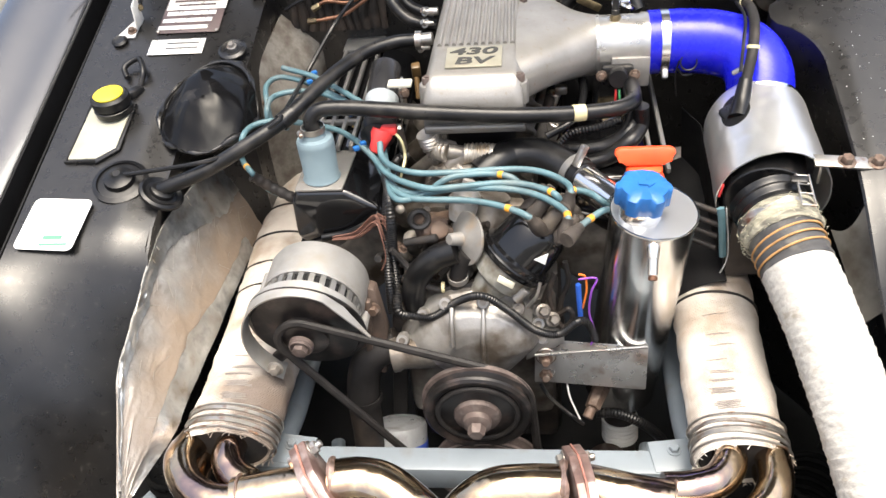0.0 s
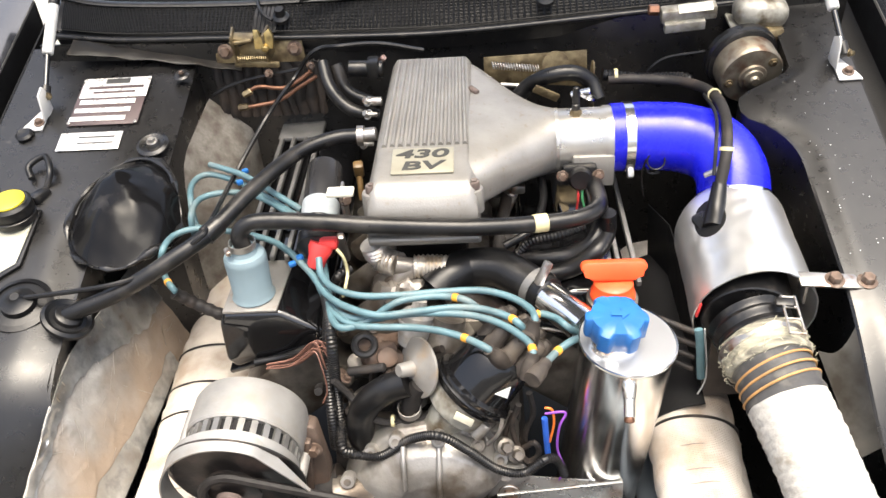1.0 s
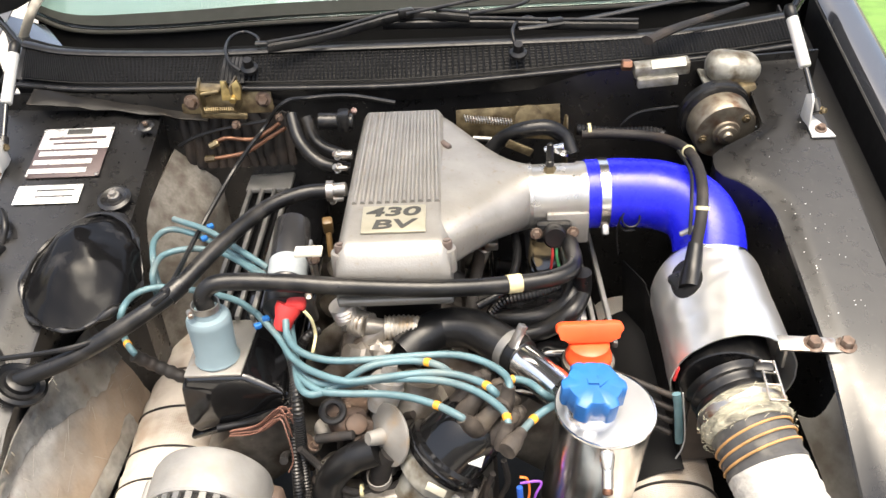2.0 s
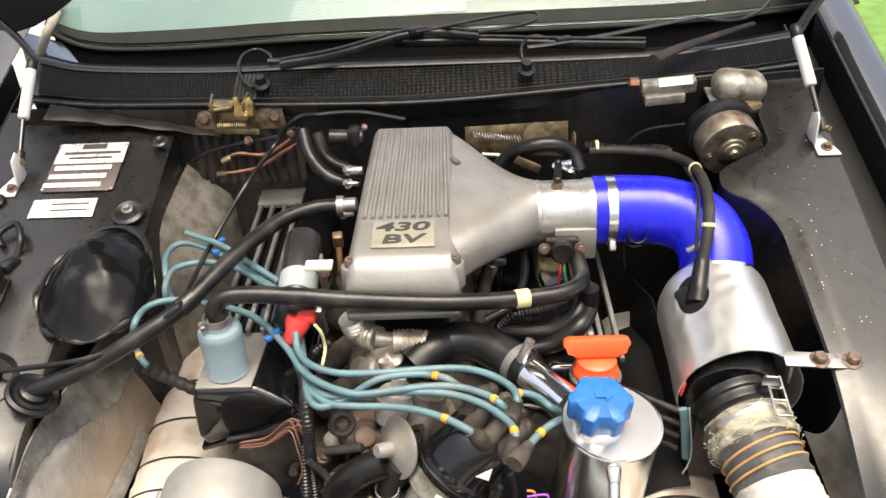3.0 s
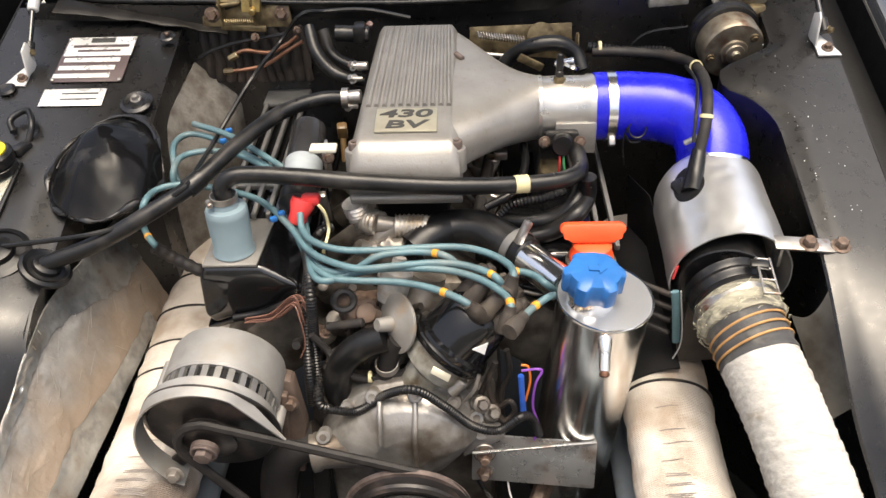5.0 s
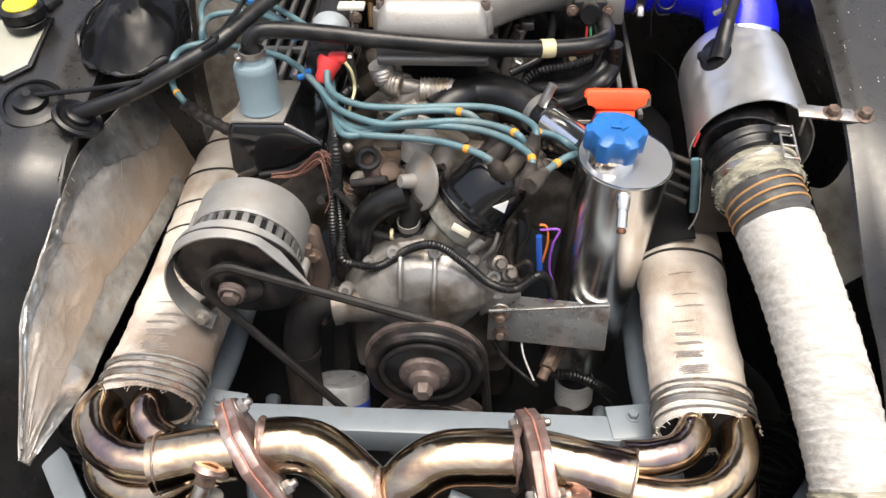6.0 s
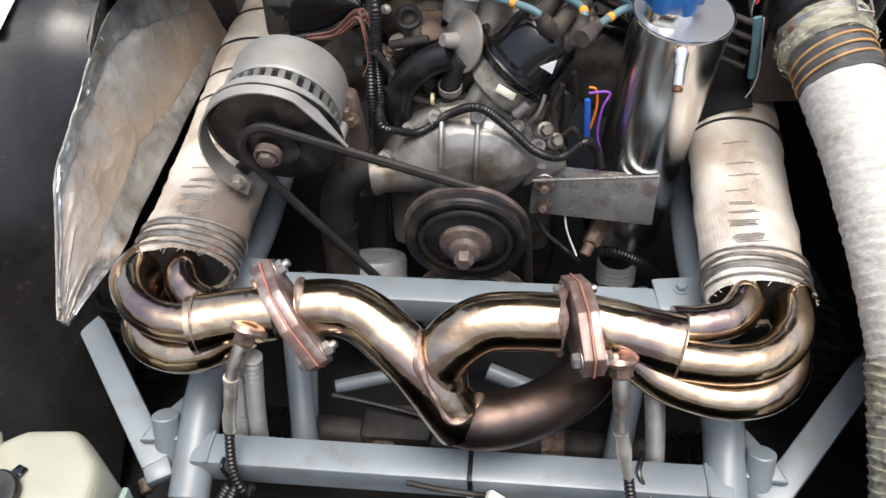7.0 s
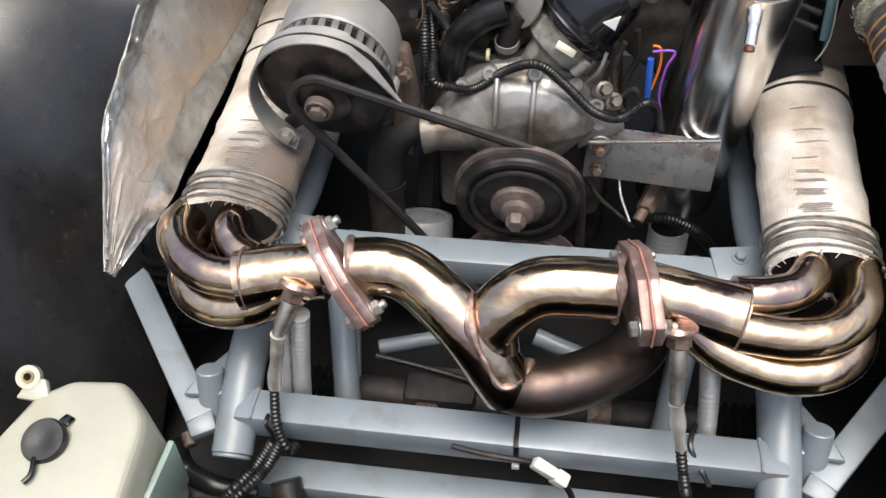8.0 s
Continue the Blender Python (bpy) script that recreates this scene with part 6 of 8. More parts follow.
# welded seam where the two pipes meet
seam = spline([(-0.031, 0.608, 0.474), (-0.031, 0.591, 0.477), (-0.030, 0.580, 0.474), (-0.028, 0.567, 0.467), (-0.023, 0.557, 0.456), (-0.015, 0.548, 0.443), (-0.007, 0.542, 0.432), (0.003, 0.534, 0.415), (0.010, 0.533, 0.409), (0.020, 0.536, 0.408), (0.029, 0.544, 0.407), (0.035, 0.557, 0.405), (0.037, 0.575, 0.398)], 6)
part("weld_seam", sweep(seam, 0.0032, 8, lump=0.006), "weld", exhaust, "rough brown weld bead")
prim = [
    [(-0.285, 0.600, 0.470), (-0.330, 0.606, 0.470), (-0.368, 0.630, 0.470), (-0.390, 0.670, 0.468), (-0.386, 0.715, 0.456), (-0.380, 0.78, 0.450)],
    [(-0.285, 0.634, 0.464), (-0.308, 0.648, 0.466), (-0.324, 0.672, 0.468), (-0.328, 0.715, 0.460), (-0.328, 0.78, 0.452)],
    [(-0.225, 0.606, 0.462), (-0.255, 0.596, 0.446), (-0.285, 0.588, 0.434), (-0.320, 0.588, 0.428), (-0.358, 0.606, 0.425), (-0.380, 0.645, 0.425), (-0.384, 0.72, 0.430)],
    [(0.245, 0.630, 0.475), (0.280, 0.634, 0.474), (0.312, 0.648, 0.472), (0.332, 0.680, 0.468), (0.335, 0.720, 0.458), (0.337, 0.78, 0.452)],
    [(0.245, 0.588, 0.472), (0.300, 0.586, 0.468), (0.345, 0.600, 0.466), (0.376, 0.635, 0.466), (0.387, 0.685, 0.462), (0.384, 0.78, 0.455)],
    [(0.190, 0.600, 0.468), (0.215, 0.588, 0.452), (0.245, 0.576, 0.440), (0.300, 0.566, 0.432), (0.350, 0.580, 0.430), (0.380, 0.620, 0.430), (0.388, 0.70, 0.440)],
]
for pts in prim:
    part("primary_pipe", hose(pts, 0.0222, 8, 28), "exhaust", exhaust)
for c, d in (((-0.284, 0.607, 0.463), (1, 0.16, 0.08)), ((0.250, 0.604, 0.471), (1, -0.2, -0.1))):
    m = basis(d)
    pts = [Vector(c) + m @ Vector((0.0358 * math.cos(k * math.pi / 20), 0.0358 * math.sin(k * math.pi / 20), 0)) for k in range(40)]
    part("weld_ring", sweep(pts, 0.0014, 6, closed=True, lump=0.002), "weld", exhaust)


def flange_pair(centre, along, across, length):
    """Two bolted flange plates with the sealant line between them."""
    c, l = Vector(centre), Vector(along).normalized()
    n = (Vector(across) - l * l.dot(Vector(across))).normalized()
    h, w = length / 2, 0.040
    poly = [(-h, -0.013), (-h + 0.012, -0.02), (-0.022, -w), (0.022, -w), (h - 0.012, -0.02), (h, -0.013), (h, 0.013), (h - 0.012, 0.02), (0.022, w), (-0.022, w), (-h + 0.012, 0.02), (-h, 0.013)]
    m = Matrix((n, l, n.cross(l))).transposed()
    for off in (-0.0120, 0.0012):
        bm = bmesh.new()
        a = [bm.verts.new(c + m @ Vector((off, x, y))) for x, y in poly]
        b = [bm.verts.new(c + m @ Vector((off + 0.0108, x, y))) for x, y in poly]
        bm.faces.new(a), bm.faces.new(b[::-1])
        for k in range(len(poly)):
            bm.faces.new((a[k], a[(k + 1) % len(a)], b[(k + 1) % len(a)], b[k]))
        bmesh.ops.recalc_face_normals(bm, faces=bm.faces)
        bmesh.ops.bevel(bm, geom=bm.edges[:], offset=0.0015, segments=2, affect="EDGES", profile=0.5)
        part("flange", bm, "flange", exhaust, "oxidised reddish flange plate")
    pts = [c + m @ Vector((0.0, x * 1.005, y * 1.01)) for x, y in poly]
    part("gasket", sweep(even(pts + pts[:1], 0.006)[:-1], 0.0014, 6, closed=True), "gasket", exhaust, "orange sealant line")
    for s in (-1, 1):
        p = c + l * (s * (h - 0.013))
        part("flange_bolt", join(bolt(p + n * 0.012, n, 0.009, 0.008), rod(p + n * 0.018, p + n * 0.028, 0.005), bolt(p - n * 0.012, -n, 0.009, 0.008)), "zinc", exhaust, "plated flange bolt")


flange_pair((-0.178, 0.619, 0.474), (0.066, -0.080, -0.050), (1, 0.15, 0.2), 0.135)
flange_pair((0.146, 0.622, 0.481), (0.020, -0.110, 0.010), (1, 0.18, 0), 0.130)
for c, d in (((-0.168, 0.629, 0.473), (1, 0.1, 0)), ((0.124, 0.622, 0.480), (1, 0, 0))):
    m = basis(d)
    pts = [Vector(c) + m @ Vector((0.0335 * math.cos(k * math.pi / 18), 0.0335 * math.sin(k * math.pi / 18), 0)) for k in range(36)]
    part("weld_ring", sweep(pts, 0.0034, 6, closed=True, lump=0.007), "weld", exhaust)


# heat wrap over the header bundles
def wrap(name, pts, rx, rz, label):
    root = thing(name, pts[0], label, "heat wrap", "exhaust wraps")
    path = even(spline(pts, 10), 0.004)
    inside = [path[k] for k in (12, 8, 4, 1)]
    bm = bmesh.new()
    rings = []
    walked = 0.0
    for k, p in enumerate(inside + path):
        i = k - len(inside)
        j = max(0, i) if i >= 0 else (12, 8, 4, 1)[k]
        t = (path[min(len(path) - 1, j + 1)] - path[max(0, j - 1)]).normalized()
        x = Vector((0, 0, 1)).cross(t).normalized()
        y = t.cross(x)
        s = j * 0.004
        f = 0.90 if i < 0 else 1.0 + 0.012 * ((s / 0.028) % 1.0) - 0.04 * smooth(0.008, 0.0, s)
        ring_now = []
        for q in range(44):
            a = 2 * math.pi * q / 44
            v = p + x * (rx * f * math.cos(a)) + y * (rz * f * math.sin(a))
            ring_now.append(bm.verts.new(v + (v - p).normalized() * 0.003 * noise.noise(v * 40)))
        rings.append(ring_now)
    for a, b in zip(rings, rings[1:]):
        for q in range(44):
            bm.faces.new((a[q], a[(q + 1) % 44], b[(q + 1) % 44], b[q]))
    bm.faces.new(rings[-1])
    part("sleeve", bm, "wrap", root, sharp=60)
    # dark disc added inside the open end, in place of the shade there
    t = (path[3] - path[0]).normalized()
    x = Vector((0, 0, 1)).cross(t).normalized()
    y = t.cross(x)
    fill = bmesh.new()
    rim = [[fill.verts.new(path[1] + t * d + x * (rx * k * math.cos(q * math.pi / 16)) + y * (rz * k * math.sin(q * math.pi / 16))) for q in range(32)] for d, k in ((0.006, 0.93), (0.0, 0.90), (-0.002, 0.5))]
    for a, b in zip(rim, rim[1:]):
        for q in range(32):
            fill.faces.new((a[q], a[(q + 1) % 32], b[(q + 1) % 32], b[q]))
    fill.faces.new(rim[-1])
    part("dark_end_fill", fill, "dusty", root, "dark disc added to fill the hollow end of the wrap")
    return root, path


def tie_ring(root, path, s, rx, rz, wire, mat, label=""):
    i = min(len(path) - 2, max(1, int(s / 0.004)))
    t = (path[i + 1] - path[i - 1]).normalized()
    x = Vector((0, 0, 1)).cross(t).normalized()
    y = t.cross(x)
    pts = [path[i] + x * (rx * math.cos(k * math.pi / 24)) + y * (rz * math.sin(k * math.pi / 24)) + t * 0.0015 * math.sin(k * 0.26 + 20 * s) for k in range(48)]
    part("tie", sweep(pts, wire, 6, closed=True), mat, root, label)


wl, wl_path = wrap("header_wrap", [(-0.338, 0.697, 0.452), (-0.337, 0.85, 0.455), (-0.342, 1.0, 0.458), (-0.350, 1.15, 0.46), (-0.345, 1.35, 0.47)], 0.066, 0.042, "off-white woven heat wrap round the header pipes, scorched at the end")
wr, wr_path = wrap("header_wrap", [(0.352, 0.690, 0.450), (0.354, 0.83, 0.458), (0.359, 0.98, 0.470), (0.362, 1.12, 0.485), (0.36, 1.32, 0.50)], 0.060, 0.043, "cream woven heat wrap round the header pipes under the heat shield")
def strap(root, path, s, rx, rz, width):
    """A flat steel strap round a wrapped bundle."""
    i = int(s / 0.004)
    t = (path[i + 1] - path[i - 1]).normalized()
    x = Vector((0, 0, 1)).cross(t).normalized()
    y = t.cross(x)
    bm = bmesh.new()
    rows = []
    for off, grow in ((-0.5, 0.0), (-0.45, 0.0012), (0.45, 0.0012), (0.5, 0.0)):
        rows.append([bm.verts.new(path[i] + x * ((rx + grow) * math.cos(a)) + y * ((rz + grow) * math.sin(a)) + t * (off * width + 0.003 * math.sin(2 * a))) for a in [2 * math.pi * q / 48 for q in range(48)]])
    for a, b in zip(rows, rows[1:]):
        for q in range(48):
            bm.faces.new((a[q], a[(q + 1) % 48], b[(q + 1) % 48], b[q]))
    part("strap", bm, "zinc", root, "flat steel strap")


strap(wl, wl_path, 0.022, 0.0680, 0.0440, 0.007)
strap(wl, wl_path, 0.040, 0.0680, 0.0440, 0.006)
strap(wr, wr_path, 0.020, 0.0620, 0.0450, 0.007)
strap(wr, wr_path, 0.036, 0.0620, 0.0450, 0.006)
for s in (0.010, 0.030, 0.050):
    tie_ring(wl, wl_path, s, 0.0690, 0.0450, 0.0016, "zinc", "steel wire tie")
    tie_ring(wr, wr_path, s, 0.0630, 0.0460, 0.0016, "zinc", "steel wire tie")
for s in (0.30, 0.36, 0.44, 0.52):
    tie_ring(wl, wl_path, s, 0.0672, 0.0432, 0.0018, "dusty", "dark wire tie")
tie_ring(wr, wr_path, 0.270, 0.0612, 0.0442, 0.0022, "dusty", "dark wire tie")
frng = random.Random(9)
for root, path, rx, rz in ((wl, wl_path, 0.066, 0.042), (wr, wr_path, 0.060, 0.043)):
    hairs = []
    for k in range(70):
        a = frng.uniform(0, 2 * math.pi)
        p = path[0] + Vector((rx * math.cos(a), frng.uniform(-0.002, 0.004), rz * math.sin(a)))
        q = p + Vector((frng.uniform(-0.006, 0.006), -frng.uniform(0.003, 0.010), frng.uniform(-0.004, 0.005)))
        hairs.append(sweep([p, (p + q) / 2 + Vector((0, 0, 0.001)), q], 0.0005, 4))
    tagged(part("frayed_threads", join(*hairs), "wrap", root, "frayed glass threads at the end"), kind="stuff")

# dark scuffs printed across the wraps
def scuff(root, path, s, rx, rz, a0, a1, width):
    def f(u, v):
        a = math.radians(a0 + (a1 - a0) * u)
        w = s + (v - 0.5) * width * math.sin(math.pi * (0.06 + 0.88 * u)) ** 0.5 + 0.0012 * noise.noise(Vector((u * 3, s * 60, 0)))
        i = min(len(path) - 2, max(1, int(w / 0.004)))
        t = (path[i + 1] - path[i - 1]).normalized()
        x = Vector((0, 0, 1)).cross(t).normalized()
        y = t.cross(x)
        c = path[i] + t * (w - 0.004 * i)
        k = 1.0 + 0.012 * ((w / 0.028) % 1.0)
        q = c + x * (rx * k * math.cos(a)) + y * (rz * k * math.sin(a))
        n = (q - c).normalized()
        return q + n * (0.003 * noise.noise(q * 40) + 0.0013)
    part("scuff", sheet(f, 18, 6, 0.0003), "scuff", root, "dark scuff mark")


srng = random.Random(5)
for s, w in ((0.043, 0.013), (0.066, 0.010), (0.084, 0.006), (0.098, 0.004), (0.120, 0.002), (0.146, 0.002), (0.166, 0.002), (0.204, 0.0016)):
    for root, path, rx, rz, lo, hi in ((wl, wl_path, 0.066, 0.042, 72, 116), (wr, wr_path, 0.060, 0.043, 60, 100)):
        a, b = lo + srng.uniform(0, 6), hi - srng.uniform(0, 12)
        rows_of = max(1, round(w / 0.0026))
        for k in range(rows_of):
            scuff(root, path, s + 0.02 + (k - (rows_of - 1) / 2) * 0.0026, rx, rz, a + srng.uniform(-2, 3), b + srng.uniform(-4, 3), srng.uniform(0.0013, 0.0020))

# foil heat shield beside the left header
def shield_f(u, v):
    y = 0.615 + 0.735 * v
    top_z = 0.44 + 0.128 * smooth(-0.02, 0.17, v) ** 0.8 + 0.075 * smooth(0.08, 0.55, v) - 0.02 * smooth(0.55, 1.0, v)
    top_x = -0.466 - 0.012 * math.sin(math.pi * min(1, v / 0.72)) - 0.012 * smooth(0.5, 0.72, v) + 0.018 * smooth(0.45, 0.65, v) + 0.060 * smooth(0.75, 0.95, v)
    low_z = 0.435 + 0.030 * smooth(0.0, 0.2, v)
    low_x = -0.456 + 0.038 * smooth(0.0, 0.17, v)
    k = u
    bow = 0.022 * math.sin(math.pi * k) * smooth(0.0, 0.2, v)
    wob = 0.0035 * noise.noise(Vector((k * 3, v * 11, 1)))
    rim = 1.0 + 1.6 * smooth(0.16, 0.04, k)
    wob += 0.0011 * rim * max(0.0, 0.09 - abs(noise.noise(Vector((k * 4 + v * 5, v * 14 - k * 3, 4))))) / 0.09
    wob += 0.0003 * rim * noise.noise(Vector((k * 17, v * 52, 6)))
    return (top_x + (low_x - top_x) * k ** 1.25 + wob, y + 0.012 * (1 - k) * smooth(0.0, 0.1, v), top_z + (low_z - top_z) * k + bow * 0.4 + wob)


shield = thing("heat_shield", (-0.43, 0.95, 0.5), "creased foil heat shield stained brown beside the header", "heat shield")
part("foil_sheet", sheet(shield_f, 48, 160, 0.002), "foil", shield, sharp=60)
part("foil_edge", sweep([Vector(shield_f(0, k / 60)) for k in range(0, 61)], 0.0008, 6, lump=0.0018), "foil", shield, "torn bright foil edge")



def foil_border(u, v):
    """Bare silver border along the outer edge, ragged where the scorching begins."""
    w = 0.17 + 0.36 * smooth(0.40, 0.72, v) + 0.05 * noise.noise(Vector((v * 18, 0, 3))) + 0.03 * noise.noise(Vector((v * 60, 0, 5)))
    p = Vector(shield_f(u * w, 0.01 + 0.97 * v))
    return p + Vector((0.0030, 0, 0.0026))


part("foil_border", sheet(foil_border, 10, 160, 0.0004), "barefoil", shield, "bare crumpled silver border", sharp=60)


def foil_hem(u, v):
    """Embossed silver hem along the edge beside the header."""
    w = 0.24 + 0.05 * noise.noise(Vector((v * 14, 2, 3))) - 0.10 * smooth(0.45, 0.70, v)
    return Vector(shield_f(1.0 - w * u, 0.02 + 0.68 * v)) + Vector((0.0026, 0, 0.0024))


part("foil_hem", sheet(foil_hem, 8, 120, 0.0004), "barefoil", shield, "embossed silver hem", sharp=60)
crease_rng = random.Random(21)
creases = []
for k in range(80):
    u, v = crease_rng.uniform(0.04, 0.95), crease_rng.uniform(0.05, 0.80)
    du, dv = crease_rng.uniform(-0.16, 0.16), crease_rng.uniform(0.005, 0.05) * crease_rng.choice((-1, 1))
    pts = [Vector(shield_f(min(1, max(0, u + du * t)), v + dv * t)) + Vector((0.0022, 0, 0.0022)) for t in (0.0, 0.35, 0.7, 1.0)]
    creases.append(sweep(pts, crease_rng.uniform(0.00015, 0.0004), 4))
for k in range(14):
    v = crease_rng.uniform(0.12, 0.70)
    p = Vector(shield_f(crease_rng.uniform(0.0, 0.07), v)) + Vector((0.0008, 0, 0.0014))
    creases.append(sweep([p, p + Vector((crease_rng.uniform(0.002, 0.008), crease_rng.uniform(-0.012, 0.012), crease_rng.uniform(-0.010, 0.0)))], crease_rng.uniform(0.0004, 0.0009), 4))
tagged(part("creases", join(*creases), "foilhose", shield, "bright scratches and creases in the foil"), kind="stuff")

# oxygen sensors with their sleeves and cables
def sensor(base, tip, cable, label):
    root = thing("oxygen_sensor", base, label, "sensor", "oxygen sensors")
    b, t = Vector(base), Vector(tip)
    d = (t - b).normalized()
    part("boss", lathe([(0.016, 0), (0.015, 0.008), (0.012, 0.010)], b - d * 0.006, d, 24), "weld", root, "welded boss")
    weld_turn = basis(d)
    part("weld_bead", sweep([b + weld_turn @ Vector((0.0165 * math.cos(k * math.pi / 14), 0.0165 * math.sin(k * math.pi / 14), -0.003)) for k in range(28)], 0.0032, 6, closed=True, lump=0.008), "weld", root, "lumpy weld bead")
    part("hexagon", lathe([(0.013, 0), (0.013, 0.011), (0.011, 0.013)], b + d * 0.004, d, 6), "rust", root, "rusty hexagon")
    part("shell", lathe([(0.0095, 0), (0.0095, 0.030), (0.0075, 0.034), (0.0075, (t - b).length - 0.016)], b + d * 0.016, d, 20), "zinc", root)
    part("sleeve", hose([t, (t + Vector(cable[0])) / 2, cable[0]], 0.0078, 8, 14, lump=0.0030), "foilbright", root, "foil cable sleeve")
    part("cable", ribbed(cable, 0.0065, 0.005, 0.0012), "plastic", root, "black ribbed cable")


sensor((-0.222, 0.592, 0.476), (-0.241, 0.557, 0.434), [(-0.258, 0.540, 0.350), (-0.252, 0.508, 0.320), (-0.238, 0.488, 0.300), (-0.233, 0.499, 0.285)], "brass-coloured oxygen sensor screwed into the collector, leaning outwards")
sensor((0.187, 0.578, 0.474), (0.192, 0.532, 0.412), [(0.205, 0.512, 0.355), (0.210, 0.492, 0.335), (0.214, 0.462, 0.330), (0.237, 0.466, 0.250)], "brass-coloured oxygen sensor screwed into the collector, pointing forwards")

# metal-braided hoses standing behind the cross tube
for a, b, n in (((-0.222, 0.582, 0.440), (-0.256, 0.586, 0.22), 0), ((-0.246, 0.584, 0.410), (-0.276, 0.588, 0.22), 1)):
    h = thing("flexible_conduit", b, "silver ribbed flexible conduit below the collector", "conduit", "flexible conduits")
    part("tube", ribbed([a, ((a[0] + b[0]) / 2, a[1] - 0.002, (a[2] + b[2]) / 2), b], 0.0118, 0.0092, 0.0044, 16), "alt", h)
h = thing("flexible_conduit", (0.24, 0.56, 0.22), "dull ribbed flexible conduit below the collector", "conduit", "flexible conduits")
part("tube", ribbed([(0.230, 0.594, 0.42), (0.244, 0.584, 0.33), (0.258, 0.574, 0.22)], 0.0118, 0.0092, 0.0044, 16), "alt", h)

# washer bottle
bottle = thing("washer_bottle", (-0.43, 0.40, 0.25), "translucent white washer bottle with a black cap", "washer bottle")


def bottle_body():
    bm = bmesh.new()
    rows = []
    for z, k in ((0.20, 0.94), (0.28, 1.0), (0.360, 1.0), (0.385, 0.985), (0.398, 0.95), (0.404, 0.88)):
        row = []
        for x, y in ((-0.520, 0.43), (-0.505, 0.475), (-0.47, 0.500), (-0.412, 0.505), (-0.395, 0.490), (-0.370, 0.465), (-0.362, 0.44), (-0.355, 0.36), (-0.360, 0.28), (-0.42, 0.27), (-0.52, 0.28), (-0.55, 0.34)):
            row.append(bm.verts.new((-0.435 + (x + 0.435) * k, 0.39 + (y - 0.39) * k, z + 0.05 * (0.39 - y) * (0.2 if z > 0.36 else 0))))
        rows.append(row)
    for a, b in zip(rows, rows[1:]):
        for k in range(len(a)):
            bm.faces.new((a[k], a[(k + 1) % len(a)], b[(k + 1) % len(a)], b[k]))
    bm.faces.new(rows[0][::-1])
    bm.faces.new(rows[-1])
    bmesh.ops.bevel(bm, geom=bm.edges[:], offset=0.006, segments=2, affect="EDGES", profile=0.5)
    return bm


part("body", bottle_body(), "tank", bottle, sharp=60)
part("fluid_side", box((-0.358, 0.405, 0.31), (0.008, 0.10, 0.10), (0, 6, -3), 0.003), "fluid", bottle, "greenish fluid showing through the side")
part("lug", join(band((-0.514, 0.487, 0.4085), (0.2, -0.5, 0.8), 0.0070, 0.010, 0.0062), prism([(-0.016, -0.020), (0.026, -0.022), (0.014, 0.004), (-0.004, 0.006)], (-0.508, 0.486, 0.398), (0, -0.35, 1), 0.010, up=(0, 1, 0.3), bev=0.003)), "tank", bottle, "moulded fixing lug")
part("lug_sleeve", band((-0.514, 0.487, 0.4090), (0.2, -0.5, 0.8), 0.0042, 0.012, 0.0026), "passivated", bottle)
part("cap", lathe([(0.0225, 0), (0.0240, 0.004), (0.0240, 0.009), (0.0215, 0.0125), (0.012, 0.0125), (0.006, 0.0115)], (-0.460, 0.415, 0.404), (0.05, -0.25, 1), 36), "plastic", bottle, "round glossy black push-on cap")
part("cap_tab", box((-0.449, 0.4415, 0.406), (0.014, 0.012, 0.004), (-14, 0, -20), 0.0018), "gloss", bottle)
part("cap_strap", hose([(-0.462, 0.394, 0.410), (-0.457, 0.376, 0.410), (-0.461, 0.366, 0.410)], 0.003, 5, 8), "plastic", bottle)
solo("nose_panel", sheet(lambda u, v: (-0.62 + 1.24 * u, 0.215 - 0.4 * v, 0.44 - 0.10 * v + 0.03 * math.sin(math.pi * u)), 20, 8, 0.004), "paint", "glossy black nose panel in front of the bay", "nose panel", kind="structure")

# ties and a connector on the front tube
tie = thing("cable_tie", (0.028, 0.537, 0.31), "black cable tie holding a cable to the cross tube", "cable tie", "cable ties")
part("strap", join(box((0.028, 0.537, 0.3115), (0.006, 0.046, 0.0015), bev=0.0005), box((0.029, 0.5145, 0.290), (0.006, 0.0015, 0.046), bev=0.0005)), "plastic", tie)
part("head", box((0.029, 0.512, 0.270), (0.009, 0.006, 0.008), bev=0.001), "strut", tie)
con = thing("wire_connector", (0.06, 0.5, 0.28), "cream plastic wire connector hanging from the cross tube", "connector")
part("wire", hose([(-0.046, 0.513, 0.301), (-0.01, 0.512, 0.292), (0.03, 0.511, 0.288), (0.048, 0.508, 0.292)], 0.0036, 6, 8), "dusty", con, "grey taped wire")
part("shell", join(box((0.062, 0.504, 0.288), (0.030, 0.014, 0.016), (10, 30, -14), 0.003), box((0.081, 0.499, 0.276), (0.018, 0.017, 0.019), (10, 30, -14), 0.003)), "plug", con)
part("latch", box((0.068, 0.496, 0.291), (0.014, 0.004, 0.006), (10, 30, -14), 0.001), "plug", con)
part("wire", hose([(0.088, 0.496, 0.270), (0.098, 0.488, 0.25), (0.102, 0.48, 0.22)], 0.004, 5, 8), "plastic", con)

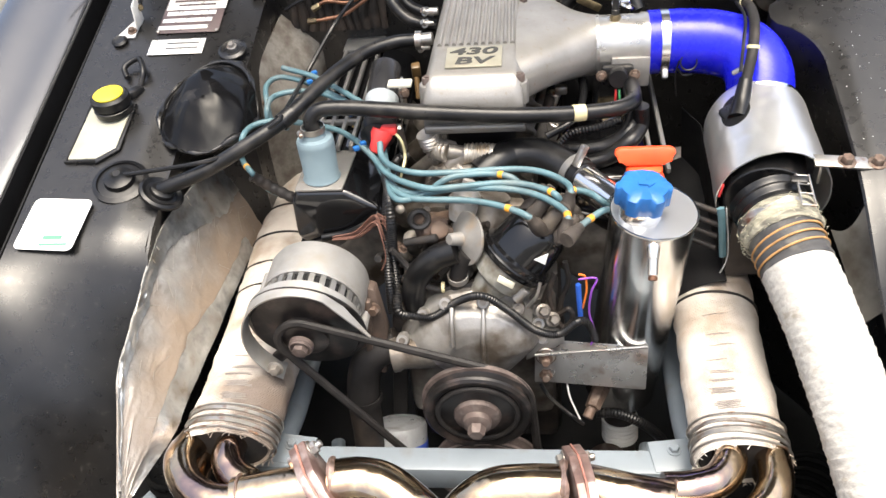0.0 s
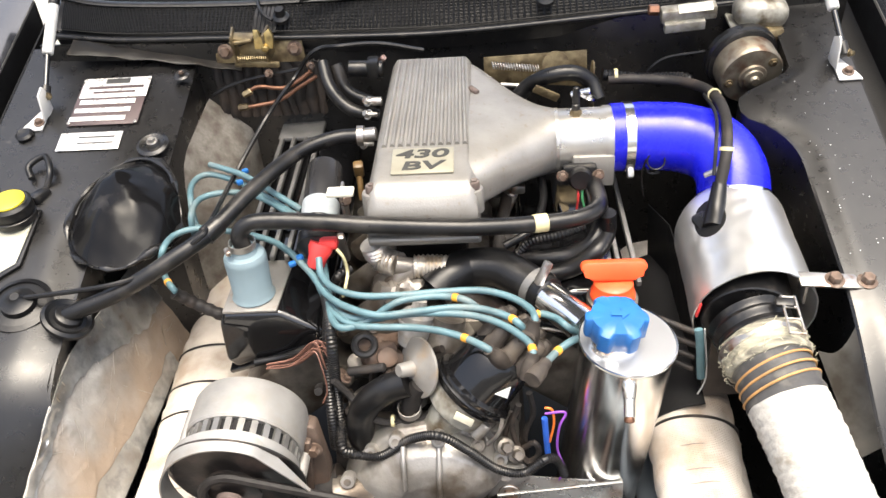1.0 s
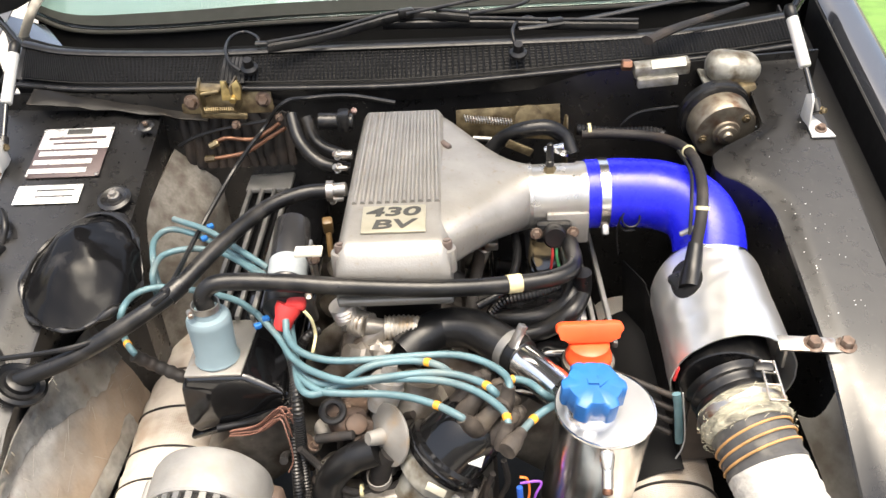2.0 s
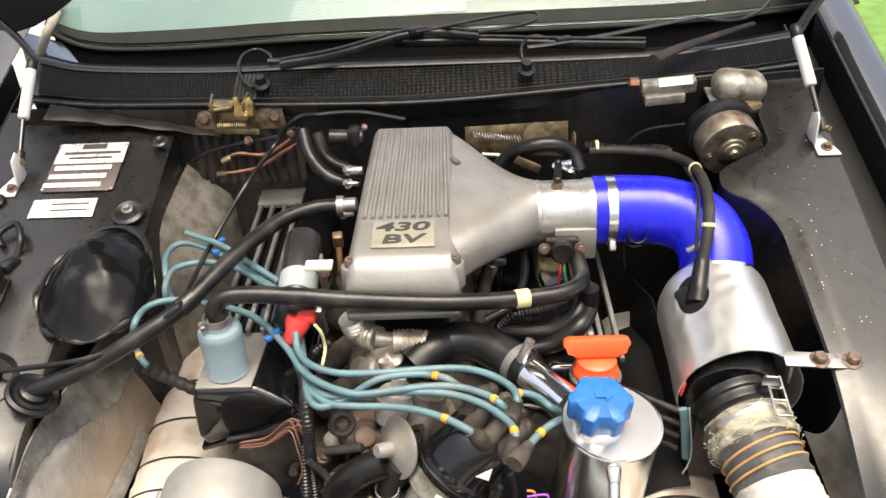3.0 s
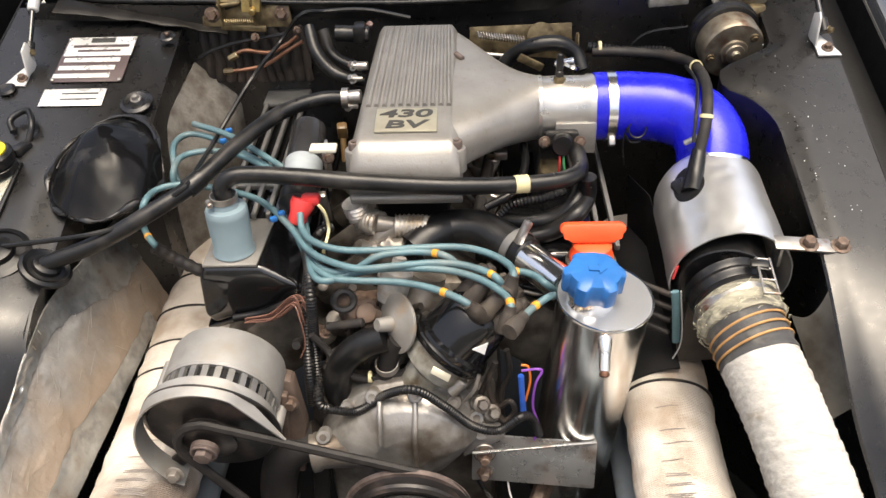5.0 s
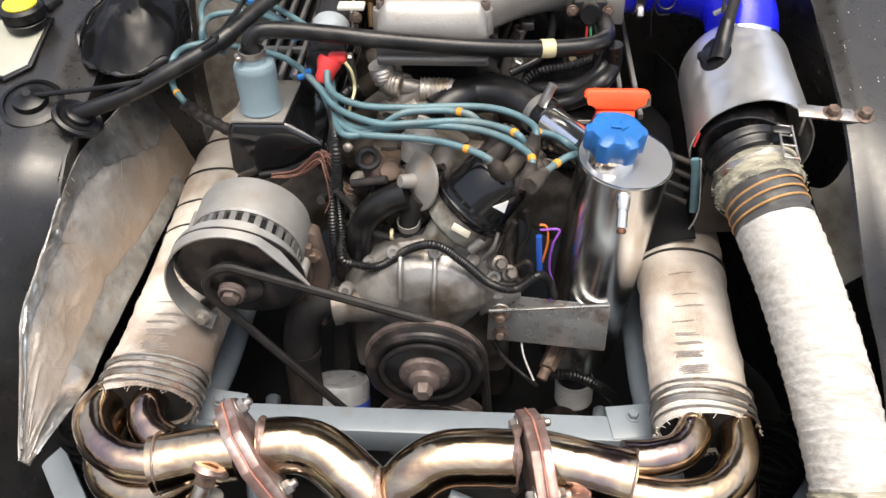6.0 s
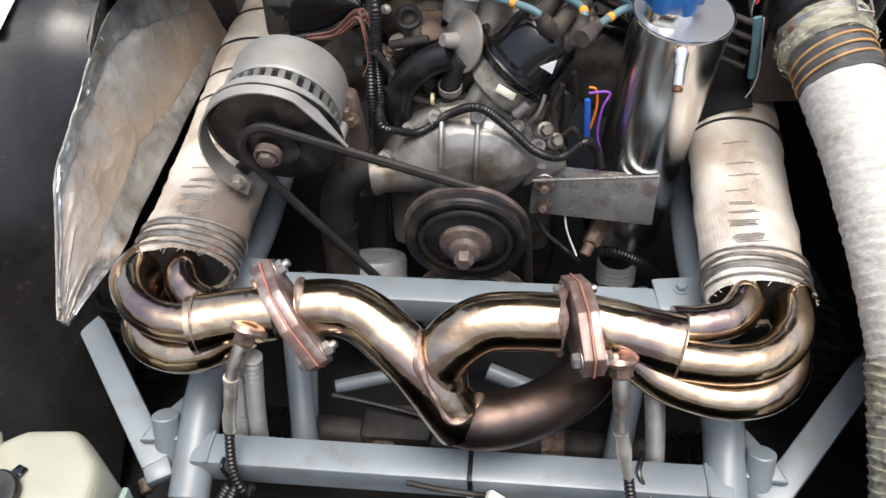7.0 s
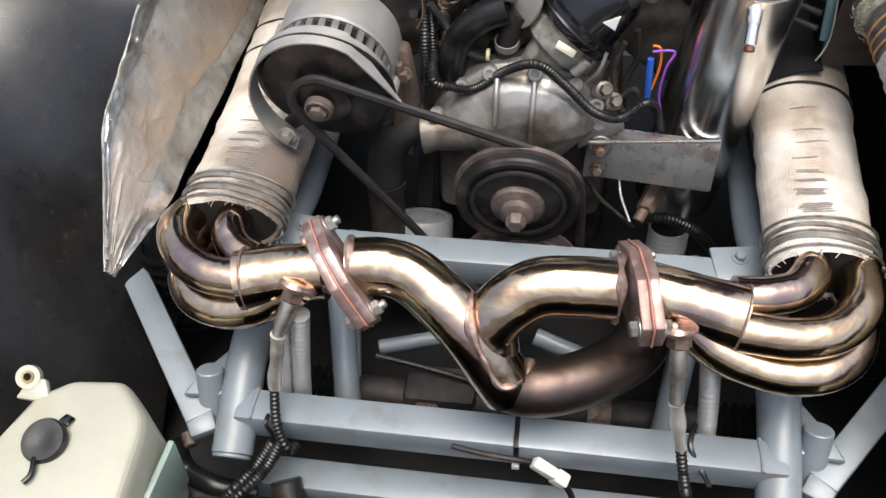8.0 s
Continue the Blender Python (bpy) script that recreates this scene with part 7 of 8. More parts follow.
# air duct on the right-hand side: blue elbow, alloy can, wrapped duct
wire_end = thing("wire_loop", (0.33, 1.222, 0.75), "loose loop of thin black wire beside the blue hose", "wire")
part("loop", ring((0.331, 1.2165, 0.756), (0.05, -1, 0.45), 0.0125, 0.0013, 32), "rubber", wire_end)
part("tail", hose([(0.316, 1.214, 0.760), (0.312, 1.214, 0.735), (0.316, 1.212, 0.700)], 0.0013, 6, 8), "rubber", wire_end)
elbow = thing("blue_intake_hose", (0.36, 1.23, 0.72), "shiny blue silicone intake elbow with steel clips", "intake hose")
part("hose", hose([(0.272, 1.268, 0.768), (0.325, 1.268, 0.768), (0.378, 1.262, 0.765), (0.418, 1.238, 0.758), (0.435, 1.200, 0.738), (0.432, 1.158, 0.700), (0.427, 1.115, 0.660)], 0.050, 10, 40), "blue", elbow, sharp=60)
part("clip", band((0.296, 1.268, 0.768), (1, 0, 0), 0.0505, 0.013, 0.0015, 48), "bright", elbow, "bright steel band clip")
part("clip_screw", box((0.297, 1.226, 0.738), (0.010, 0.012, 0.026), (-40, 0, 0), 0.003), "zinc", elbow)
part("clip", band((0.4330, 1.172, 0.714), (0.05, 1, 0.90), 0.0505, 0.012, 0.0015, 48), "bright", elbow, "bright steel band clip")
part("clip_screw", rod((0.386, 1.164, 0.760), (0.408, 1.160, 0.775), 0.004), "zinc", elbow)

meter = thing("air_meter", (0.415, 1.07, 0.66), "crumpled thin aluminium heat cover round the air meter", "air meter")


def can_skin(u, v):
    a = math.radians(-28 + 250 * u)
    y = 0.985 + 0.190 * v
    cx = 0.424 + 0.003 * v
    cz = 0.655 + 0.026 * v
    r = 0.078 + 0.0014 * noise.noise(Vector((u * 4, v * 2, 2))) - 0.024 * smooth(0.86, 1.0, v) ** 1.5
    r -= 0.010 * max(0.0, 0.10 - abs(noise.noise(Vector((u * 4 + v * 2, v * 2.2 - u, 8)))))
    return (cx + r * math.cos(a), y + 0.02 * (1 - math.sin(a)) * (0.4 - v), cz + r * math.sin(a))


part("skin", sheet(can_skin, 84, 32, 0.0018), "alusheet", meter, sharp=60)
part("inner_drum", rod((0.414, 0.985, 0.654), (0.432, 1.155, 0.675), 0.058, seg=36), "plastic", meter)
def plug_patch(u, v):
    """A rounded black patch on the thin cover round the plug, painted for a cut's dark inside."""
    a = 2 * math.pi * u
    p = Vector(can_skin(0.612 + 0.066 * v * math.cos(a), 0.60 + 0.17 * v * math.sin(a)))
    return p + (p - Vector((0.424, p.y, 0.668))).normalized() * 0.0008


part("plug_dark_patch", sheet(plug_patch, 28, 5, 0.001), "black", meter, "black patch standing in for the dark inside of a cut-out")
part("plug_shell", box((0.388, 1.092, 0.724), (0.040, 0.062, 0.018), (8, -24, 12), 0.006), "plastic", meter, "black sensor plug")
part("plug_boot", hose([(0.384, 1.085, 0.728), (0.392, 1.11, 0.742), (0.400, 1.135, 0.765)], lambda q: 0.0145 - 0.075 * q, 6, 14), "rubber", meter, "tapered rubber plug boot")
part("thin_wire", hose([(0.392, 1.140, 0.775), (0.398, 1.17, 0.806), (0.407, 1.22, 0.824), (0.410, 1.30, 0.815)], 0.0025, 8, 8), "plastic", meter)
part("plug_cable", hose([(0.399, 1.130, 0.762), (0.410, 1.16, 0.803), (0.420, 1.22, 0.822), (0.424, 1.31, 0.812), (0.400, 1.375, 0.800), (0.34, 1.40, 0.797), (0.286, 1.405, 0.797)], 0.0078, 8, 12), "dusty", meter, "taped black cable")
part("cable_tie", band((0.410, 1.160, 0.803), (0.1, 0.5, 0.8), 0.008, 0.005, 0.0015), "cream", meter)
part("cable_tie", band((0.4235, 1.295, 0.816), (0, 1, -0.2), 0.008, 0.005, 0.0015), "cream", meter)
part("red_dab", box((0.3515, 0.996, 0.668), (0.003, 0.014, 0.022), (0, 10, 0), 0.001), "red", meter, "red paint dab")
part("mount_strap", join(box((0.515, 0.986, 0.712), (0.10, 0.022, 0.004), (12, 6, 0), 0.001), box((0.474, 0.988, 0.700), (0.004, 0.022, 0.03), (0, 0, 0), 0.001)), "zinc", meter, "bent steel strap")
for p in ((0.508, 0.985, 0.714), (0.548, 0.985, 0.711)):
    part("strap_bolt", bolt(p, (0, -0.25, 1), 0.0085, 0.009), "rust", meter, "rusty hexagon bolt")

duct = thing("intake_duct", (0.45, 0.8, 0.55), "white tape-wrapped intake duct with a black corrugated collar", "duct")
axis = spline([(0.413, 0.985, 0.655), (0.424, 0.930, 0.640), (0.436, 0.875, 0.620), (0.455, 0.80, 0.585), (0.475, 0.71, 0.535), (0.494, 0.62, 0.475), (0.498, 0.54, 0.415), (0.500, 0.47, 0.36), (0.500, 0.41, 0.30)], 10)
fine = even(axis, 0.003)


def spiral_tape(path, r, pitch, lift, seg=56):
    """A tube wound with overlapping tape: each turn steps down onto the last, with puckers and loose edges."""
    path = even(path, 0.0016)
    bm, rows = bmesh.new(), []
    for i, p in enumerate(path):
        t = (path[min(len(path) - 1, i + 1)] - path[max(0, i - 1)]).normalized()
        x = Vector((0, 0, 1)).cross(t).normalized()
        y = t.cross(x)
        row = []
        for k in range(seg):
            a = 2 * math.pi * k / seg
            wob = 0.45 * noise.noise(Vector((math.cos(a) * 1.8, math.sin(a) * 1.8, i * 0.035)))
            ph = (i * 0.0016 / pitch + k / seg + wob) % 1.0
            q = r + lift * (1 - ph) ** 2 + 0.0012 * noise.noise(Vector((math.cos(a) * 3, math.sin(a) * 3, i * 0.22)))
            q += 0.0016 * noise.noise(Vector((math.cos(a) * 2, math.sin(a) * 2, i * 0.02 + 7)))
            row.append(bm.verts.new(p + x * (q * math.cos(a)) + y * (q * math.sin(a))))
        rows.append(row)
    for a, b in zip(rows, rows[1:]):
        for k in range(seg):
            bm.faces.new((a[k], a[(k + 1) % seg], b[(k + 1) % seg], b[k]))
    return bm


def stretch_of(a, b):
    return fine[int(a / 0.003):int(b / 0.003) + 1]


part("coupling", sweep(stretch_of(0.0, 0.036), lambda s: 0.0495 + 0.002 * math.cos(s * 400), 36), "plastic", duct, "black ribbed coupling")
ladder = plane_frame((0.446, 0.940, 0.7015), (1, 0, -0.12), (-0.10, 1, 0.22))
for x in (-0.009, 0.009):
    part("clip_wire", rod(ladder @ Vector((x, -0.030, 0)), ladder @ Vector((x * 0.9, 0.026, 0.003)), 0.0015, seg=8), "zinc", duct, "bent wire spring clip")
for y in (-0.029, -0.008, 0.010, 0.025):
    part("clip_bar", rod(ladder @ Vector((-0.010, y, 0.001)), ladder @ Vector((0.010, y, 0.001)), 0.0016, seg=8), "zinc", duct)
part("clip_block", box((0.441, 0.955, 0.707), (0.022, 0.012, 0.006), (14, 0, -8), 0.002), "plastic", duct)
part("band_clip", sweep(stretch_of(0.040, 0.052), 0.0535, 36), "zinc", duct, "steel band clip")
part("frayed_collar", sweep(stretch_of(0.036, 0.072), lambda s: 0.050 + 0.004 * abs(math.sin(s * 260)), 36, lump=0.004), "ductfray", duct, "frayed yellowish glass tape")
fray_rng = random.Random(17)
hairs = []
for k in range(150):
    i = fray_rng.randrange(12, 25)
    t = (fine[i + 1] - fine[i - 1]).normalized()
    x = Vector((0, 0, 1)).cross(t).normalized()
    y = t.cross(x)
    a = fray_rng.uniform(0, 2 * math.pi)
    out = x * math.cos(a) + y * math.sin(a)
    side = t.cross(out)
    p = fine[i] + out * 0.0535
    q = p + side * fray_rng.uniform(-0.011, 0.011) + t * fray_rng.uniform(-0.006, 0.006) + out * fray_rng.uniform(0.0, 0.004)
    hairs.append(sweep([p, (p + q) / 2 + out * 0.002, q], fray_rng.uniform(0.00022, 0.00045), 4))
tagged(part("frayed_threads", join(*hairs), "fibre", duct, "loose yellowish glass threads"), kind="stuff")
part("corrugated_sleeve", sweep(stretch_of(0.066, 0.118), lambda s: 0.0475 + 0.0012 * math.cos(2 * math.pi * s / 0.016), 36), "ductblack", duct, "black fabric sleeve")
for s in (0.080, 0.092, 0.103):
    i = int(s / 0.003)
    t = (fine[i + 1] - fine[i - 1]).normalized()
    part("cord_ring", ring(fine[i], t + Vector((0.12, 0, 0)), 0.0487, 0.0016, 40), "cord", duct, "orange-brown cord ring")
part("tape_sleeve", spiral_tape(stretch_of(0.112, 0.440), 0.0464, 0.0135, 0.0013), "ductwrap", duct, "white overlapping glass tape", sharp=50)
part("frayed_end", spiral_tape(stretch_of(0.434, 0.62), 0.0472, 0.0110, 0.0030), "ductfray", duct, "frayed dark tape end", sharp=50)

# black folded heat shield between the header tank and the air meter
guard_r = thing("black_heat_shield", (0.35, 1.1, 0.6), "folded matt black sheet heat shield above the header", "heat shield")
part("side_sheet", sheet(lambda u, v: (0.360 + 0.012 * u - 0.022 * max(0, v - 0.8) * 5, 0.984 + 0.285 * v, 0.644 + 0.004 * v - 0.150 * u), 6, 24, 0.0018), "black", guard_r)
part("lower_fold", sheet(lambda u, v: (0.372 - 0.086 * u, 0.965 + 0.30 * v, 0.524 + 0.033 * v - 0.046 * u * u), 8, 10, 0.0018), "black", guard_r)
part("edge", sweep(spline([(0.360, 0.982, 0.644), (0.372, 0.982, 0.560), (0.362, 0.982, 0.516)], 4), 0.0012, 6), "strut", guard_r, "bare bright cut edge")
part("foot_sheet", sheet(lambda u, v: (0.373 + 0.095 * u, 0.988 + 0.006 * u, 0.516 + 0.115 * v), 4, 4, 0.0018), "dullbrown", guard_r, "dull folded foot")

# grey sheet below the right-hand inner wing
solo("splash_sheet", sheet(lambda u, v: (0.504 + 0.031 * u + 0.025 * v, 0.968 - 0.013 * u - 0.115 * v - 0.012 * math.sin(math.pi * u) * (1 - v), 0.613 + 0.054 * u - 0.072 * v - 0.010 * math.sin(math.pi * u) * (1 - v)), 10, 8, 0.002), "dullsheet", "dull grey sheet metal splash guard below the inner wing", "splash guard")

# ---- things on the inner wings, bulkhead and scuttle ----
def on_wing(x, y, up=0.0, right=False):
    return Vector((x, y, wing_z(y, right) + 0.003 + up))


slope = Vector((0, 1, 0.31)).normalized()
wing_up = Vector((0, -0.31, 1)).normalized()


def flat_on_wing(x, y, w, h, thick, bev=0.001, up=0.0, turn=0.0, right=False):
    bm = box((0, 0, 0), (w, h, thick), bev=bev)
    c, s = math.cos(radians(turn)), math.sin(radians(turn))
    xa = Vector((1, 0, 0)) * c + slope * s
    bm.transform(plane_frame(on_wing(x, y, up, right), xa, slope * c - Vector((1, 0, 0)) * s))
    return bm


vin = thing("maker_plate", on_wing(-0.515, 1.39), "silver and maroon maker's plate riveted to the inner wing", "plate")
part("backing", flat_on_wing(-0.517, 1.390, 0.114, 0.104, 0.0016), "maroon", vin)
part("head_panel", flat_on_wing(-0.515, 1.421, 0.112, 0.046, 0.002, up=0.001), "silverplate", vin, "brushed silver heading panel")
part("heading_bar", flat_on_wing(-0.513, 1.434, 0.040, 0.011, 0.001, up=0.0025), "ink", vin)
part("text_bar", flat_on_wing(-0.513, 1.420, 0.092, 0.005, 0.001, up=0.0025, bev=0), "maroon", vin)
part("text_bar", flat_on_wing(-0.514, 1.409, 0.070, 0.004, 0.001, up=0.0025, bev=0), "maroon", vin)
for k in range(3):
    part("number_field", flat_on_wing(-0.520 - 0.004 * k, 1.389 - 0.018 * k, 0.092, 0.010, 0.0012, up=0.0015), "silverplate", vin, "blank silver field")
for x, y in ((-0.57, 1.438), (-0.462, 1.436), (-0.572, 1.344), (-0.463, 1.342)):
    part("rivet", lathe([(0.003, 0), (0.0028, 0.001), (0.0015, 0.002)], on_wing(x, y, 0.002), wing_up, 12), "zinc", vin)
lower = thing("silver_label", on_wing(-0.53, 1.307), "plain silver foil label on the inner wing", "label")
part("foil", flat_on_wing(-0.528, 1.307, 0.100, 0.038, 0.0012), "silverplate", lower)
for k in range(2):
    part("print_bar", flat_on_wing(-0.518, 1.314 - 0.012 * k, 0.058, 0.0025, 0.0008, up=0.001, bev=0), "ink", lower)

sticker = thing("white_sticker", on_wing(-0.625, 0.94), "white rounded sticker with faint green print", "sticker")


def rounded(w, h, r, thick, m):
    poly = []
    for cx, cy, a0 in ((w / 2 - r, h / 2 - r, 0), (-w / 2 + r, h / 2 - r, 90), (-w / 2 + r, -h / 2 + r, 180), (w / 2 - r, -h / 2 + r, 270)):
        poly += [(cx + r * math.cos(radians(a0 + 15 * k)), cy + r * math.sin(radians(a0 + 15 * k))) for k in range(7)]
    bm = bmesh.new()
    a = [bm.verts.new(m @ Vector((x, y, 0))) for x, y in poly]
    b = [bm.verts.new(m @ Vector((x, y, thick))) for x, y in poly]
    bm.faces.new(a[::-1]), bm.faces.new(b)
    for k in range(len(poly)):
        bm.faces.new((a[k], a[(k + 1) % len(a)], b[(k + 1) % len(a)], b[k]))
    return bm


part("paper", rounded(0.096, 0.094, 0.010, 0.001, plane_frame(on_wing(-0.625, 0.940, 0.002), (1, -0.08, 0), slope)), "white", sticker)
part("print_bar", flat_on_wing(-0.617, 0.915, 0.030, 0.007, 0.0008, up=0.004, bev=0), "green", sticker)
part("print_bar", flat_on_wing(-0.612, 0.903, 0.045, 0.004, 0.0008, up=0.004, bev=0), "green", sticker)

# brake fluid reservoir let into the wing
res = thing("fluid_reservoir", on_wing(-0.605, 1.11), "milky brake fluid reservoir with a yellow-topped black cap", "reservoir")
part("top", prism([(-0.037, -0.052), (0.010, -0.052), (0.038, -0.030), (0.040, 0.060), (-0.032, 0.060)], on_wing(-0.607, 1.112, -0.004), wing_up, 0.008, up=(0, 1, 0.31), bev=0.002), "tank", res)
part("surround", sweep([on_wing(-0.607 + x * 1.05, 1.112 + y * 1.03) for x, y in ((-0.037, -0.052), (0.010, -0.052), (0.038, -0.030), (0.040, 0.060), (-0.032, 0.060))], 0.004, 8, closed=True, lump=0.002), "inner", res)
rc = on_wing(-0.594, 1.158, 0.004)
part("collar", lathe([(0.030, 0), (0.031, 0.010), (0.028, 0.012)], rc, (0, -0.1, 1), 32), "plastic", res)
part("cap", lathe([(0.028, 0), (0.031, 0.002), (0.031, 0.016), (0.027, 0.020)], rc + Vector((0, 0, 0.012)), (0, -0.1, 1), 32), "plastic", res, "black ribbed cap")
part("cap_top", lathe([(0.024, 0), (0.024, 0.003), (0.020, 0.005), (0.006, 0.0055)], rc + Vector((0, -0.002, 0.031)), (0, -0.1, 1), 32), "capyellow", res, "yellow cap top")
part("level_plug", join(box(rc + Vector((0.02, 0.045, 0.01)), (0.018, 0.03, 0.014), (0, 0, -30), 0.004), box(rc + Vector((0.0, 0.04, 0.012)), (0.012, 0.012, 0.01), bev=0.002)), "plastic", res)
part("level_wire", hose([rc + Vector((0.022, 0.06, 0.008)), on_wing(-0.565, 1.235, 0.012), on_wing(-0.580, 1.262, 0.015), on_wing(-0.603, 1.250, 0.010), on_wing(-0.595, 1.232, 0.004)], 0.005, 7, 10), "rubber", res)
solo("wing_grommet", lathe([(0.013, 0), (0.014, 0.003), (0.010, 0.006), (0.005, 0.005)], on_wing(-0.638, 1.325), wing_up, 20), "rubber", "small black rubber grommet in the inner wing", "grommet")
pad = thing("bump_stop", on_wing(-0.418, 1.295), "round black fixing boss with a bolt on the inner wing", "boss")
part("ring", lathe([(0.024, 0), (0.025, 0.003), (0.020, 0.006), (0.012, 0.004), (0.010, 0.007)], on_wing(-0.425, 1.297, -0.004), wing_up, 28), "inner", pad)
part("bolt", bolt(on_wing(-0.425, 1.297, 0.003), wing_up, 0.006), "zinc", pad)
pad2 = thing("bump_stop", on_wing(-0.405, 1.44), "round black fixing boss near the bulkhead", "boss")
part("ring", lathe([(0.013, 0), (0.0135, 0.002), (0.010, 0.004), (0.006, 0.003)], on_wing(-0.410, 1.445, -0.002), wing_up, 28), "inner", pad2)
part("bolt", bolt(on_wing(-0.410, 1.445, 0.001), wing_up, 0.004, 0.004, False), "rust", pad2)
for p in ((-0.3985, 1.335, 0.700), (-0.3945, 1.43, 0.720), (-0.396, 1.30, 0.67)):
    solo("rivet", lathe([(0.005, 0), (0.0045, 0.002), (0.002, 0.0035)], p, (1, 0, 0.2), 14), "rust", "dull pop rivet in the insulation board", "rivet", "insulation rivets")


# gas struts with their brackets
def gas_strut(foot, mid, head, right, label):
    root = thing("gas_strut", foot, label, "gas strut", "bonnet gas struts")
    f, m, h = Vector(foot), Vector(mid), Vector(head)
    part("rod", rod(f, m, 0.0042), "gloss", root, "black piston rod")
    part("cylinder", rod(m, h, 0.0088, seg=24, bev=0.002), "strut", root, "pale grey cylinder")
    part("ball_end", lathe([(0.007, 0), (0.009, 0.005), (0.009, 0.018), (0.006, 0.024)], h - (h - m).normalized() * 0.004, h - m, 18), "rubber", root)
    part("foot_end", rod(f - (m - f).normalized() * 0.006, f + (m - f).normalized() * 0.016, 0.008), "plastic", root)
    s = 1 if right else -1
    bx, by = (0.620, 1.333) if right else (-0.625, 1.350)
    part("bracket_foot", prism([(-0.012 * s, -0.016), (0.022 * s, -0.016), (0.020 * s, -0.008), (-0.004 * s, 0.040), (-0.012 * s, 0.040)], on_wing(bx, by, -0.002, right), wing_up, 0.003, up=slope, bev=0.0006), "strut", root, "pale folded bracket")
    up = prism([(-0.018, 0.0), (0.018, 0.0), (0.012, 0.040), (-0.006, 0.048), (-0.014, 0.040)], on_wing(bx - 0.014 * s, by + 0.018, -0.002, right), (s, 0, 0), 0.003, bev=0.0008)
    part("bracket_web", up, "strut", root)
    part("bracket_bolt", bolt(on_wing(bx + 0.004, by - 0.002, 0.002, right), wing_up, 0.006), "rust", root)
    part("pivot_bolt", bolt(Vector(foot) + Vector((0.006, -0.004, 0)), (0.6, -0.7, 0.2), 0.0042), "passivated", root)


gas_strut((-0.616, 1.385, 0.826), (-0.619, 1.440, 0.873), (-0.615, 1.505, 0.932), False, "pale gas strut on a folded bracket behind the maker's plate")
gas_strut((0.622, 1.355, 0.846), (0.613, 1.400, 0.894), (0.601, 1.455, 0.952), True, "pale gas strut on a folded bracket beside the wiper motor")

# bonnet catch on the bulkhead
catch = thing("bonnet_catch", (-0.28, 1.47, 0.85), "yellow passivated bonnet catch with a spring", "catch")
part("base_plate", prism([(-0.078, -0.020), (0.075, -0.024), (0.070, 0.016), (0.045, 0.020), (-0.045, 0.014), (-0.078, 0.010)], (-0.282, 1.492, 0.842), (0, -1, 0.2), 0.003, bev=0.0008), "passivated", catch)
part("cheek", box((-0.318, 1.468, 0.860), (0.004, 0.035, 0.05), (8, 0, 6), 0.001), "passivated", catch)
part("cheek", box((-0.262, 1.468, 0.860), (0.004, 0.035, 0.05), (8, 0, -6), 0.001), "passivated", catch)
part("top_lever", join(box((-0.302, 1.464, 0.876), (0.038, 0.020, 0.003), (14, 5, 0), 0.001), rod((-0.322, 1.456, 0.868), (-0.284, 1.456, 0.872), 0.004)), "passivated", catch)
part("jaw", join(prism([(-0.016, -0.016), (0.014, -0.016), (0.016, 0.004), (0.010, 0.016), (0.002, 0.010), (0.0, 0.0), (-0.006, 0.002), (-0.008, 0.014), (-0.016, 0.016)], (-0.264, 1.462, 0.872), (0, -1, 0.25), 0.010, bev=0.0012), rod((-0.262, 1.442, 0.860), (-0.262, 1.452, 0.862), 0.006)), "brass", catch, "bright brass-coloured jaw")
spring_pts = [Vector((-0.312 + 0.0005 * k, 1.452 + 0.005 * math.cos(k * 0.9), 0.842 + 0.005 * math.sin(k * 0.9))) for k in range(100)]
part("spring", sweep(spring_pts, 0.0009, 6), "passivated", catch, "small coil spring")
for x in (-0.342, -0.224):
    part("bolt", bolt((x, 1.488, 0.842), (0, -1, 0.2), 0.009, 0.008), "rust", catch)
part("lower_bar", box((-0.285, 1.462, 0.828), (0.075, 0.006, 0.010), (0, 4, 0), 0.002), "passivated", catch)
part("pull_rod", hose([(-0.370, 1.460, 0.777), (-0.341, 1.460, 0.792), (-0.293, 1.460, 0.805), (-0.215, 1.460, 0.817)], 0.0035, 6, 8), "rubber", catch, "black pull cable")
part("cable_screw", bolt((-0.264, 1.445, 0.818), (0, -1, 0.3), 0.005, 0.010), "rust", catch)
part("cable_screw", bolt((-0.192, 1.440, 0.830), (0.4, -1, 0.3), 0.0045, 0.010), "rust", catch)
for n, pts in enumerate(([(-0.316, 1.450, 0.779), (-0.288, 1.450, 0.793), (-0.246, 1.450, 0.789), (-0.216, 1.450, 0.802), (-0.195, 1.450, 0.816)], [(-0.329, 1.450, 0.756), (-0.289, 1.450, 0.760), (-0.254, 1.450, 0.768), (-0.217, 1.450, 0.790), (-0.187, 1.450, 0.807)])):
    pipe = thing("brake_pipe", pts[0], "bent copper brake pipe with a brass union", "brake pipe", "brake pipes")
    part("pipe", hose(pts, 0.0035, 6, 10), "copper", pipe)
    part("union", rod(pts[0], Vector(pts[0]) + (Vector(pts[1]) - Vector(pts[0])).normalized() * 0.018, 0.006, seg=6), "passivated", pipe)
